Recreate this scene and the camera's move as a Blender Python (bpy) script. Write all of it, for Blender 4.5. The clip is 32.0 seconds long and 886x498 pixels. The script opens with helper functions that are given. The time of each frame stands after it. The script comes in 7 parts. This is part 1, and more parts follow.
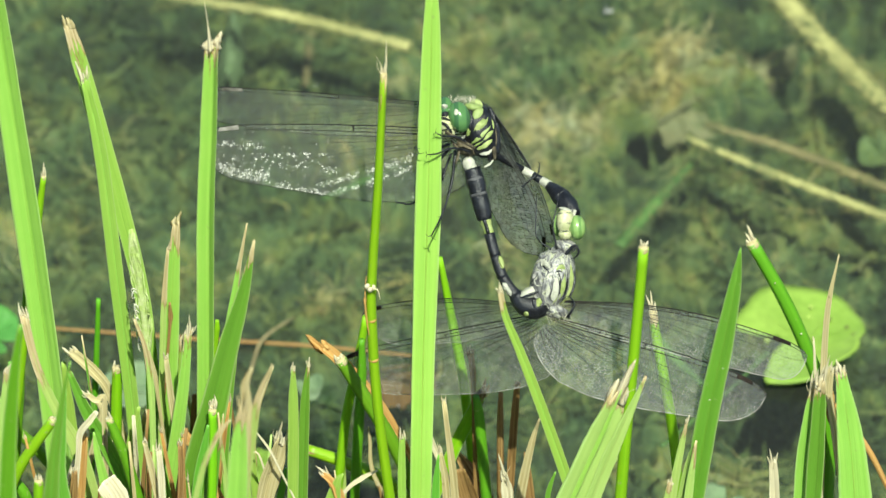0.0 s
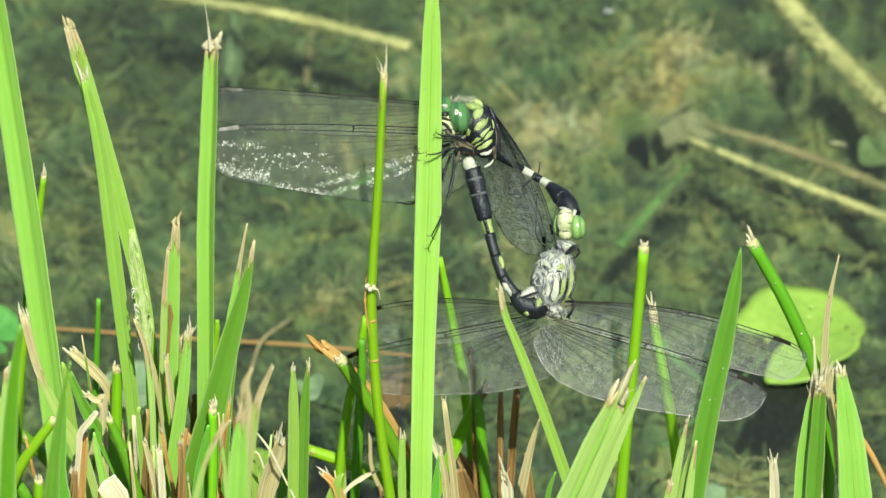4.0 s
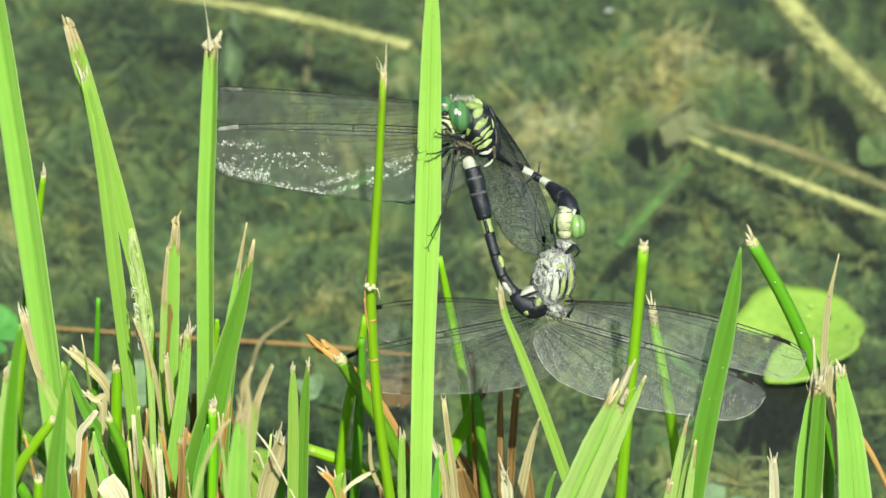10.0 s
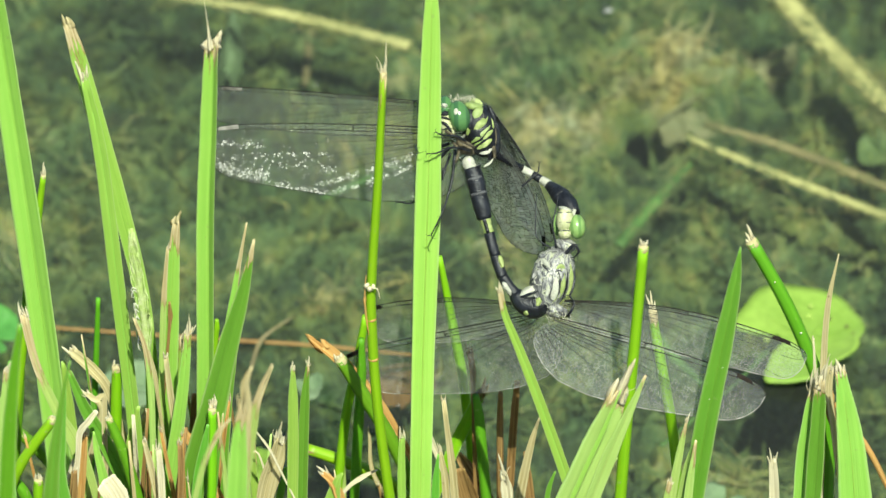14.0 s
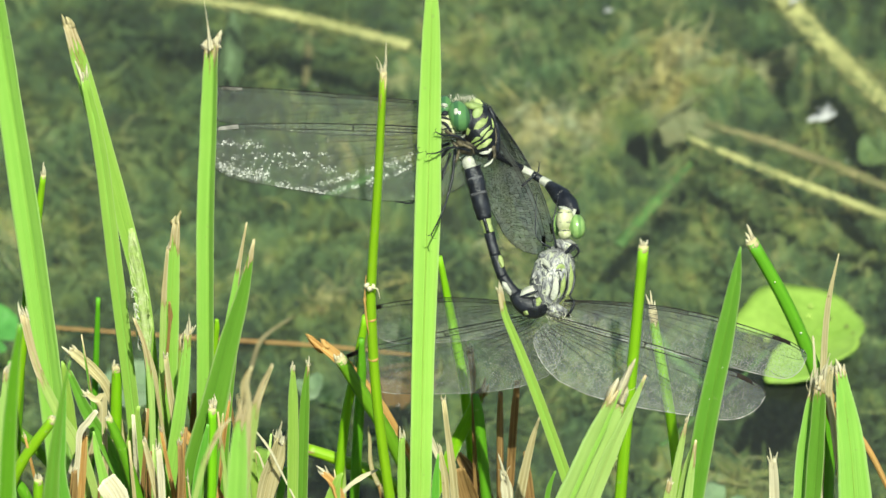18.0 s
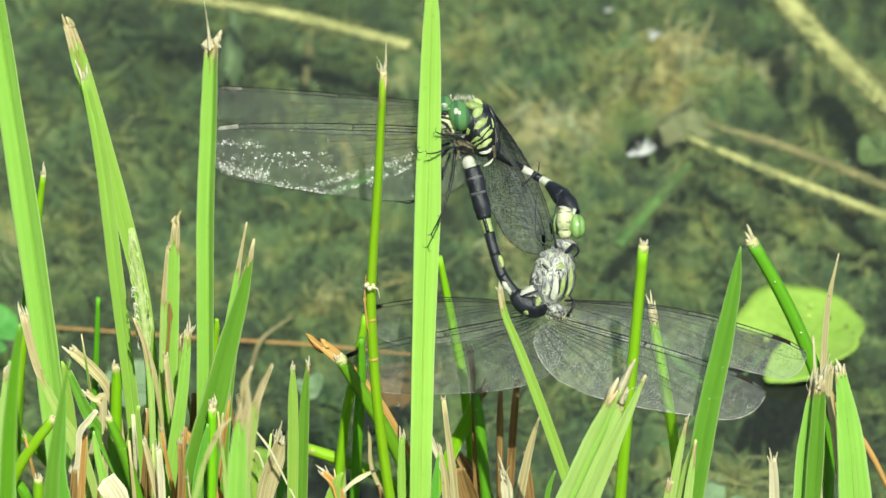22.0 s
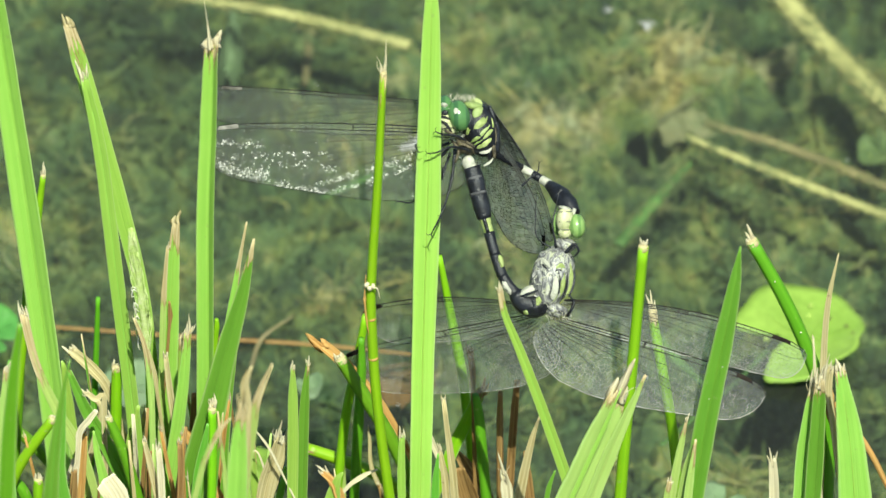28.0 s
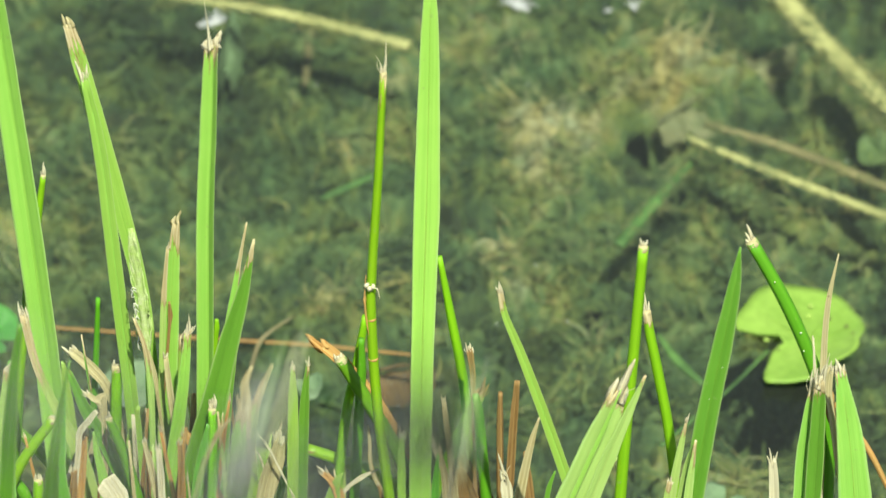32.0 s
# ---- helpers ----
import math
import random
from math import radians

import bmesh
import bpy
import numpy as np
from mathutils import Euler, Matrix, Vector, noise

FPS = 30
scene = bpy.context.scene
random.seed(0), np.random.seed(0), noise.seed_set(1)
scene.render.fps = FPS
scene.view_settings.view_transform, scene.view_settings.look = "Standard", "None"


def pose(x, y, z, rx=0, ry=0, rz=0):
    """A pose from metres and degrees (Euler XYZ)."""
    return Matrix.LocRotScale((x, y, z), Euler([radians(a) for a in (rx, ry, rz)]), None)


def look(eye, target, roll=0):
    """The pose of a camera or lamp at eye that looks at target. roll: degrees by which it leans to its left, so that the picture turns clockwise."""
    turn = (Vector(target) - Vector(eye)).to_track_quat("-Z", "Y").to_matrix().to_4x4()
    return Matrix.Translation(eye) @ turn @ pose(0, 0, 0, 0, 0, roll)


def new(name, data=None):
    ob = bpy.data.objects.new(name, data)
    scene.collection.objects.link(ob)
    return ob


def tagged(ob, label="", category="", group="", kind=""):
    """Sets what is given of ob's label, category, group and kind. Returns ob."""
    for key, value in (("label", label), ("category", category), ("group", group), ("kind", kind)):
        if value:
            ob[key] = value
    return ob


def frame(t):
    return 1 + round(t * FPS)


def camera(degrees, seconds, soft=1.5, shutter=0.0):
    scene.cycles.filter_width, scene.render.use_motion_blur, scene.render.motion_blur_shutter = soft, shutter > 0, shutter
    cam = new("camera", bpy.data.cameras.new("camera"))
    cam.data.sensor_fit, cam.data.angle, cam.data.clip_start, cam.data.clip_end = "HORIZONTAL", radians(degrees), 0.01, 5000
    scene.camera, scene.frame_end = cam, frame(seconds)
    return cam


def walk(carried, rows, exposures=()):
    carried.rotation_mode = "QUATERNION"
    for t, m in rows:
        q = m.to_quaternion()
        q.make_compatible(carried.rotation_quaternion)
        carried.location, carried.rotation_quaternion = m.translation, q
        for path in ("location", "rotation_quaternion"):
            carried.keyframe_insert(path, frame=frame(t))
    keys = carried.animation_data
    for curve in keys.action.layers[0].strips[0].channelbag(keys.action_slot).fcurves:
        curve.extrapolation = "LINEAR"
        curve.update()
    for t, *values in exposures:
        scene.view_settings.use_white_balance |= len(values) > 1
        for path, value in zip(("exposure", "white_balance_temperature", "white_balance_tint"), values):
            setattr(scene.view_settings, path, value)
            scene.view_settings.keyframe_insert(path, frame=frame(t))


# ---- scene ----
# A close view down a pond bank: a pair of dragonflies on grass before shallow weedy water.
# Camera: a long lens a metre away, tilted 35 degrees down, on a tripod.
EYE = Vector((0.0, -0.81915, 0.66358))
AIM = Vector((0.0, 0.0, 0.09))
cam = camera(7.4, 32.0, 1.5, 0.7)
cam.data.dof.use_dof = True
cam.data.dof.focus_distance = 1.0
cam.data.dof.aperture_fstop = 42.0
cam.data.dof.aperture_blades = 7


def drift(right, down):
    """The tripod's slight sag, in thousandths of a degree."""
    return look(EYE, AIM) @ pose(0, 0, 0, down / 1000, right / 1000, 0)


walk(cam, [(0, drift(0, 5)), (3, drift(0, 5)), (6, drift(5, 3)), (9, drift(0, 0)), (14, drift(-2, -1)),
           (20, drift(-2, -3)), (26, drift(-3, -6)), (29, drift(-3, -6)), (32, drift(-3, -2))],
     exposures=((0, 0.93, 6700, -8), (32, 0.93, 6700, -8)))

# ---- light: clear sky and one high sun over the viewer's right shoulder ----
SUN = Vector((0.13, -0.64, 1.0)).normalized()
world = bpy.data.worlds.new("world")
scene.world = world
world.use_nodes = True
wt = world.node_tree
sky = wt.nodes.new("ShaderNodeTexSky")
sky.sky_type = "NISHITA"
sky.sun_disc = False
sky.sun_elevation = math.asin(SUN.z)
sky.sun_rotation = math.atan2(SUN.x, SUN.y)
wt.links.new(sky.outputs[0], wt.nodes["Background"].inputs[0])
wt.nodes["Background"].inputs[1].default_value = 0.065
sun = new("sun", bpy.data.lights.new("sun", "SUN"))
sun.data.energy = 4.6
sun.data.angle = radians(0.53)
sun.data.color = (1.0, 0.96, 0.88)
sun.matrix_world = look(SUN * 3, (0, 0, 0))

# ---- materials ----


class Mat:
    """A small builder round one node material."""

    def __init__(self, name):
        self.m = bpy.data.materials.new(name)
        self.m.use_nodes = True
        self.t = self.m.node_tree
        self.t.nodes.clear()
        self.out = self.t.nodes.new("ShaderNodeOutputMaterial")

    def n(self, kind, **values):
        node = self.t.nodes.new("ShaderNode" + kind)
        for key, v in values.items():
            if isinstance(v, bpy.types.NodeSocket):
                self.t.links.new(v, node.inputs[key.replace("_", " ")])
            else:
                node.inputs[key.replace("_", " ")].default_value = v
        return node

    def link(self, a, node, i):
        self.t.links.new(a, node.inputs[i])

    def coord(self, which="Object", scale=(1, 1, 1)):
        c = self.t.nodes.new("ShaderNodeTexCoord")
        mp = self.t.nodes.new("ShaderNodeMapping")
        mp.inputs["Scale"].default_value = scale
        self.link(c.outputs[which], mp, 0)
        return mp.outputs[0]

    def noise(self, vec, scale, detail=4, rough=0.55, distort=0.0):
        x = self.n("TexNoise", Scale=scale, Detail=detail, Roughness=rough, Distortion=distort)
        self.link(vec, x, "Vector")
        return x.outputs["Fac"]

    def ramp(self, fac, *stops):
        r = self.t.nodes.new("ShaderNodeValToRGB")
        e = r.color_ramp.elements
        while len(e) < len(stops):
            e.new(0.5)
        for el, (p, c) in zip(e, stops):
            el.position = p
            el.color = (*c, 1) if len(c) == 3 else c
        self.link(fac, r, 0)
        return r.outputs[0]

    def mix(self, fac, a, b, blend="MIX"):
        x = self.t.nodes.new("ShaderNodeMix")
        x.data_type = "RGBA"
        x.blend_type = blend
        for v, i in ((fac, 0), (a, 6), (b, 7)):
            if isinstance(v, bpy.types.NodeSocket):
                self.link(v, x, i)
            else:
                x.inputs[i].default_value = v if i == 0 else (*v, 1)
        return x.outputs[2]

    def bump(self, height, strength, distance):
        return self.n("Bump", Height=height, Strength=strength, Distance=distance).outputs[0]

    def shader(self, s):
        self.link(s, self.out, 0)
        return self.m

    def blend(self, fac, a, b):
        x = self.t.nodes.new("ShaderNodeMixShader")
        if isinstance(fac, bpy.types.NodeSocket):
            self.link(fac, x, 0)
        else:
            x.inputs[0].default_value = fac
        self.link(a, x, 1)
        self.link(b, x, 2)
        return x.outputs[0]


def leaf_material(name, light, dark, through_light, thin=0.35, gloss=0.38):
    """Grass: lengthwise veins from the UV map, mottling, brown wear where the 'dry' attribute rises."""
    k = Mat(name)
    uv = k.coord("UV")
    fine = k.noise(k.coord("UV", (5200, 30, 1)), 1.0, 2)
    coarse = k.noise(k.coord("Object"), 260, 3)
    rnd = k.t.nodes.new("ShaderNodeObjectInfo").outputs["Random"]
    c = k.mix(coarse, dark, light)
    c = k.mix(k.ramp(fine, (0.35, (0, 0, 0)), (0.7, (0.6, 0.6, 0.6))), c, light)
    rib = k.noise(k.coord("UV", (2100, 9, 1)), 1.0, 3)
    c = k.mix(k.ramp(rib, (0.40, (0, 0, 0)), (0.66, (0.36, 0.36, 0.36))), c, [x * f for x, f in zip(dark, (0.62, 0.74, 0.6))])
    rim = k.t.nodes.new("ShaderNodeAttribute")
    rim.attribute_name = "rim"
    c = k.mix(k.ramp(rim.outputs["Fac"], (0.80, (0, 0, 0)), (0.97, (0.6, 0.6, 0.6))), c, (0.50, 0.64, 0.26))
    h = k.n("HueSaturation", Saturation=1.0, Fac=1.0)
    k.link(c, h, "Color")
    k.link(k.n("MapRange", Value=rnd, To_Min=0.82, To_Max=1.12).outputs[0], h, "Value")
    k.link(k.n("MapRange", Value=rnd, To_Min=0.485, To_Max=0.515).outputs[0], h, "Hue")
    speck = k.noise(k.coord("Object"), 900, 2)
    c = k.mix(k.ramp(speck, (0.70, (0, 0, 0)), (0.74, (0.6, 0.6, 0.6))), h.outputs[0], (0.30, 0.42, 0.12))
    dry = k.t.nodes.new("ShaderNodeAttribute")
    dry.attribute_name = "dry"
    ragged = k.n("MapRange", Value=k.noise(k.coord("UV", (2300, 150, 1)), 1.0, 4, 0.6), To_Min=-0.65, To_Max=0.65).outputs[0]
    wear = k.t.nodes.new("ShaderNodeMath")
    wear.operation = "POWER"
    k.link(dry.outputs["Fac"], wear, 0)
    wear.inputs[1].default_value = 1.6
    total = k.t.nodes.new("ShaderNodeMath")
    total.operation = "MULTIPLY_ADD"
    k.link(wear.outputs[0], total, 0)
    total.inputs[1].default_value = 0.90
    k.link(ragged, total, 2)
    straw = k.ramp(fine, (0.3, (0.38, 0.27, 0.11)), (0.5, (0.62, 0.51, 0.28)), (0.7, (0.78, 0.71, 0.48)))
    rust = k.ramp(total.outputs[0], (0.385, (0, 0, 0)), (0.42, (0.9, 0.9, 0.9)))
    edge = k.ramp(total.outputs[0], (0.43, (0, 0, 0)), (0.48, (1, 1, 1)))
    c = k.mix(rust, c, (0.24, 0.12, 0.045))
    c = k.mix(edge, c, straw)
    scar = k.noise(k.coord("UV", (900, 260, 1)), 1.0, 3, 0.6)
    c = k.mix(k.ramp(scar, (0.735, (0, 0, 0)), (0.76, (0.8, 0.8, 0.8))), c, (0.20, 0.13, 0.05))
    nrm = k.bump(fine, 0.5, 0.00025)
    p = k.n("BsdfPrincipled", Base_Color=c, Roughness=gloss, Normal=nrm)
    p.inputs["Specular IOR Level"].default_value = 0.45
    tr = k.n("BsdfTranslucent", Color=k.mix(edge, through_light, (0.45, 0.32, 0.14)))
    return k.shader(k.blend(thin, p.outputs[0], tr.outputs[0]))


def plain_material(name, a, b, scale, rough=0.6, bump=0.3, metal=0.0, thin=0.0, stretch=(1, 1, 1), spec=0.4):
    """A two-tone surface with noise at two scales and relief."""
    k = Mat(name)
    v = k.coord("Object", stretch)
    big, small = k.noise(v, scale, 4), k.noise(v, scale * 6, 3)
    c = k.mix(k.ramp(big, (0.35, (0, 0, 0)), (0.65, (1, 1, 1))), a, b)
    c = k.mix(k.ramp(small, (0.4, (0, 0, 0)), (0.8, (0.45, 0.45, 0.45))), c, [x * 0.6 for x in a])
    p = k.n("BsdfPrincipled", Base_Color=c, Roughness=rough, Metallic=metal, Normal=k.bump(small, bump, 0.0004))
    p.inputs["Specular IOR Level"].default_value = spec
    if thin:
        tr = k.n("BsdfTranslucent", Color=c)
        return k.shader(k.blend(thin, p.outputs[0], tr.outputs[0]))
    return k.shader(p.outputs[0])


def straw_material(name, dark, light):
    """Dead grass: fibres along the leaf, blotches and weather stains."""
    k = Mat(name)
    fibre = k.noise(k.coord("UV", (3600, 45, 1)), 1.0, 3)
    blotch = k.noise(k.coord("Object"), 330, 4)
    c = k.mix(k.ramp(fibre, (0.36, (0, 0, 0)), (0.62, (1, 1, 1))), dark, light)
    c = k.mix(k.ramp(blotch, (0.42, (0, 0, 0)), (0.72, (0.7, 0.7, 0.7))), c, [x * 0.75 for x in light])
    stain = k.noise(k.coord("Object"), 900, 3)
    c = k.mix(k.ramp(stain, (0.66, (0, 0, 0)), (0.74, (0.6, 0.6, 0.6))), c, (0.10, 0.065, 0.03))
    p = k.n("BsdfPrincipled", Base_Color=c, Roughness=0.65, Normal=k.bump(fibre, 0.6, 0.0003))
    p.inputs["Specular IOR Level"].default_value = 0.3
    tr = k.n("BsdfTranslucent", Color=c)
    return k.shader(k.blend(0.3, p.outputs[0], tr.outputs[0]))


GRASS = leaf_material("fresh_grass", (0.43, 0.66, 0.13), (0.32, 0.565, 0.09), (0.41, 0.60, 0.085))
GRASS_DEEP = leaf_material("deep_green_grass", (0.21, 0.46, 0.055), (0.145, 0.37, 0.038), (0.20, 0.45, 0.04))
STEM = leaf_material("rush_stem", (0.31, 0.60, 0.020), (0.19, 0.47, 0.014), (0.30, 0.56, 0.018), 0.25)
STEM_DEEP = leaf_material("deep_green_stem", (0.155, 0.38, 0.020), (0.10, 0.28, 0.014), (0.16, 0.38, 0.018), 0.22)
PALE = leaf_material("pale_grass", (0.54, 0.67, 0.22), (0.41, 0.58, 0.14), (0.50, 0.62, 0.16))
STRAW = straw_material("straw", (0.40, 0.32, 0.14), (0.68, 0.60, 0.35))
STRAW_PALE = straw_material("bleached_straw", (0.56, 0.48, 0.30), (0.82, 0.76, 0.56))
STRAW_BROWN = straw_material("brown_dead_grass", (0.17, 0.085, 0.025), (0.44, 0.28, 0.11))
STRAW_ORANGE = straw_material("orange_dead_stem", (0.42, 0.19, 0.04), (0.70, 0.45, 0.17))
SPIKE = plain_material("grass_flower", (0.46, 0.62, 0.16), (0.68, 0.74, 0.40), 700, 0.6, 0.3, thin=0.3)
STIGMA = plain_material("white_stigma", (0.75, 0.72, 0.58), (0.85, 0.84, 0.72), 900, 0.7, 0.1, thin=0.3)
PAD = plain_material("floating_leaf", (0.24, 0.39, 0.06), (0.31, 0.46, 0.085), 110, 0.5, 0.15, thin=0.3)
LEAF_SIDE = plain_material("bank_leaf", (0.09, 0.28, 0.06), (0.13, 0.35, 0.08), 110, 0.5, 0.15, thin=0.3)
PAD_DULL = plain_material("dull_floating_leaf", (0.18, 0.27, 0.14), (0.25, 0.33, 0.20), 110, 0.5, 0.15, thin=0.3)
PAD_SPOT = plain_material("leaf_blemish", (0.09, 0.11, 0.03), (0.16, 0.16, 0.04), 600, 0.6, 0.1)
PAD_YELLOW = plain_material("leaf_yellowing", (0.46, 0.52, 0.14), (0.36, 0.55, 0.10), 300, 0.5, 0.1)
REED = plain_material("drowned_reed", (0.27, 0.255, 0.11), (0.50, 0.46, 0.22), 60, 0.6, 0.5)
REED_TAN = plain_material("drowned_tan_reed", (0.10, 0.085, 0.04), (0.24, 0.20, 0.10), 110, 0.7, 0.5)
REED_GREEN = plain_material("drowned_green_stem", (0.045, 0.10, 0.028), (0.12, 0.23, 0.06), 90, 0.6, 0.5)
SUNK_LEAF = plain_material("sunken_leaf", (0.06, 0.10, 0.035), (0.12, 0.16, 0.06), 150, 0.6, 0.3)
LEAF_TAN = plain_material("tan_sunken_leaf", (0.125, 0.135, 0.070), (0.215, 0.20, 0.115), 170, 0.7, 0.4)
LEAF_RUST = plain_material("rusty_leaf", (0.08, 0.048, 0.022), (0.21, 0.115, 0.045), 150, 0.6, 0.3)
FOAM = plain_material("floating_fluff", (0.42, 0.42, 0.42), (0.66, 0.66, 0.65), 900, 0.7, 0.4, thin=0.3)
# ---- helpers for meshes ----


def mesh_from(name, verts, faces):
    me = bpy.data.meshes.new(name)
    me.from_pydata([tuple(v) for v in verts], [], faces)
    me.update()
    return me


def smooth(me):
    me.polygons.foreach_set("use_smooth", [True] * len(me.polygons))
    return me


def part(name, me, material, parent, label=""):
    """Links a mesh as one object under a thing or a part."""
    if isinstance(me, bmesh.types.BMesh):
        bm, me = me, bpy.data.meshes.new(name)
        bm.to_mesh(me)
        bm.free()
    ob = new(name, me)
    if material and not me.materials:
        me.materials.append(material)
    if parent:
        ob.parent = parent
    return tagged(ob, label)


def spline(points, n):
    """A Catmull-Rom curve through the points, n + 1 places on it."""
    p = [Vector(q) for q in points]
    p = [p[0] * 2 - p[1]] + p + [p[-1] * 2 - p[-2]]
    out = []
    for i in range(n + 1):
        f = i / n * (len(p) - 3)
        j = min(int(f), len(p) - 4)
        t = f - j
        a, b, c, d = p[j:j + 4]
        out.append(0.5 * (2 * b + (c - a) * t + (2 * a - 5 * b + 4 * c - d) * t * t + (3 * b - a - 3 * c + d) * t ** 3))
    return out


def along(values, n):
    return list(np.interp(np.linspace(0, 1, n + 1), np.linspace(0, 1, len(values)), values))


def tube(points, radii, n=12, sides=10, flat=1.0, ripple=0.0):
    """A lofted round body along a curve, closed at both ends."""
    c, r = spline(points, n), along(radii, n)
    verts, faces = [], []
    side = Vector((0.0, 0.0, 1.0))
    for i, p in enumerate(c):
        d = (c[min(i + 1, n)] - c[max(i - 1, 0)]).normalized()
        u = d.cross(side)
        u = u.normalized() if u.length > 1e-3 else d.orthogonal().normalized()
        v = u.cross(d)
        for s in range(sides):
            a = 2 * math.pi * s / sides
            q = r[i] * (1 + ripple * math.sin(i * 2.1 + s * 1.7))
            verts.append(p + u * q * math.cos(a) + v * q * flat * math.sin(a))
    for i in range(n):
        for s in range(sides):
            t = (s + 1) % sides
            faces.append((i * sides + s, i * sides + t, (i + 1) * sides + t, (i + 1) * sides + s))
    faces.append(tuple(range(sides))[::-1])
    faces.append(tuple(n * sides + s for s in range(sides)))
    return smooth(mesh_from("tube", verts, faces))


def joined(name, meshes):
    verts, faces = [], []
    for me in meshes:
        o = len(verts)
        verts += [v.co.copy() for v in me.vertices]
        faces += [tuple(o + i for i in f.vertices) for f in me.polygons]
        bpy.data.meshes.remove(me)
    return smooth(mesh_from(name, verts, faces))


def ball(center, axes, turn=0.0, lump=0.0, seg=20, rings=12):
    """An ellipsoid in a thing's space, turned about the local z axis."""
    bm = bmesh.new()
    bmesh.ops.create_uvsphere(bm, u_segments=seg, v_segments=rings, radius=1)
    m = Matrix.Translation(center) @ Matrix.Rotation(radians(turn), 4, "Z") @ Matrix.Diagonal((*axes, 1))
    for v in bm.verts:
        v.co = m @ (v.co * (1 + lump * noise.noise(v.co * 2.3)))
    me = bpy.data.meshes.new("ball")
    bm.to_mesh(me)
    bm.free()
    return smooth(me)


# ---- the ground: one sheet, a bank that dips into the pond and goes on to the far shore ----


def bank_z(x, y):
    t = np.clip((y + 0.005) / 0.075, 0, 1)
    near = 0.022 - 0.074 * t * t * (3 - 2 * t)
    far = np.clip((y - 4.0) / 3.0, 0, 1) + np.clip((np.abs(x) - 5.0) / 3.0, 0, 1)
    return near + 0.25 * np.clip(far, 0, 1) * (y > -0.005) + 0.03 * np.clip((-0.1 - y), 0, 3)


def lattice_noise(x, y, seed):
    """Smooth value noise on arrays."""
    rng = np.random.RandomState(seed)
    table = rng.rand(256, 256)
    xi, yi = np.floor(x).astype(int), np.floor(y).astype(int)
    fx, fy = x - xi, y - yi
    fx, fy = fx * fx * (3 - 2 * fx), fy * fy * (3 - 2 * fy)
    g = lambda a, b: table[a % 256, b % 256]
    return ((g(xi, yi) * (1 - fx) + g(xi + 1, yi) * fx) * (1 - fy) + (g(xi, yi + 1) * (1 - fx) + g(xi + 1, yi + 1) * fx) * fy)


def fractal(x, y, scale, octaves, seed, gain=0.5):
    total, amp, norm = 0, 1.0, 0
    for o in range(octaves):
        total = total + amp * lattice_noise(x * scale * 2 ** o + 17.3 * o, y * scale * 2 ** o + 9.1 * o, seed + o)
        norm += amp
        amp *= gain
    return total / norm


def sheet(xs, ys, height, keep=None):
    X, Y = np.meshgrid(xs, ys)
    Zs = height(X, Y)
    nx, ny = len(xs), len(ys)
    verts = np.stack([X.ravel(), Y.ravel(), Zs.ravel()], 1)
    i, j = np.meshgrid(np.arange(nx - 1), np.arange(ny - 1))
    a = (j * nx + i).ravel()
    quads = np.stack([a, a + 1, a + 1 + nx, a + nx], 1)
    if keep is not None:
        k = keep(X, Y)
        ok = (k.ravel()[quads] > 0).all(1)
        quads = quads[ok]
        used, inv = np.unique(quads.ravel(), return_inverse=True)
        verts, quads = verts[used], inv.reshape(-1, 4)
    me = bpy.data.meshes.new("sheet")
    me.vertices.add(len(verts))
    me.vertices.foreach_set("co", verts.astype(np.float32).ravel())
    me.loops.add(quads.size)
    me.loops.foreach_set("vertex_index", quads.astype(np.int32).ravel())
    me.polygons.add(len(quads))
    me.polygons.foreach_set("loop_start", np.arange(0, quads.size, 4, dtype=np.int32))
    me.update(calc_edges=True)
    me.validate()
    return smooth(me)


def mud_material():
    k = Mat("pond_mud")
    v = k.coord("Object")
    a, b = k.noise(v, 55, 5, 0.6, 0.6), k.noise(v, 420, 4, 0.6)
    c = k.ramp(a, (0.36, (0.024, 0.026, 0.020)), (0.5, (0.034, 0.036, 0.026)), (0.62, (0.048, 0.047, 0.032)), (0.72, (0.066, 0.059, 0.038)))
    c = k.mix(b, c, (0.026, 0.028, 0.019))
    split = k.t.nodes.new("ShaderNodeSeparateXYZ")
    k.link(v, split, 0)
    silt = k.n("MapRange", Value=split.outputs[1], From_Min=0.140, From_Max=0.100).outputs[0]
    c = k.mix(silt, c, k.ramp(a, (0.36, (0.040, 0.036, 0.030)), (0.62, (0.070, 0.060, 0.047))))
    p = k.n("BsdfPrincipled", Base_Color=c, Roughness=0.8, Normal=k.bump(b, 0.8, 0.001))
    return k.shader(p.outputs[0])


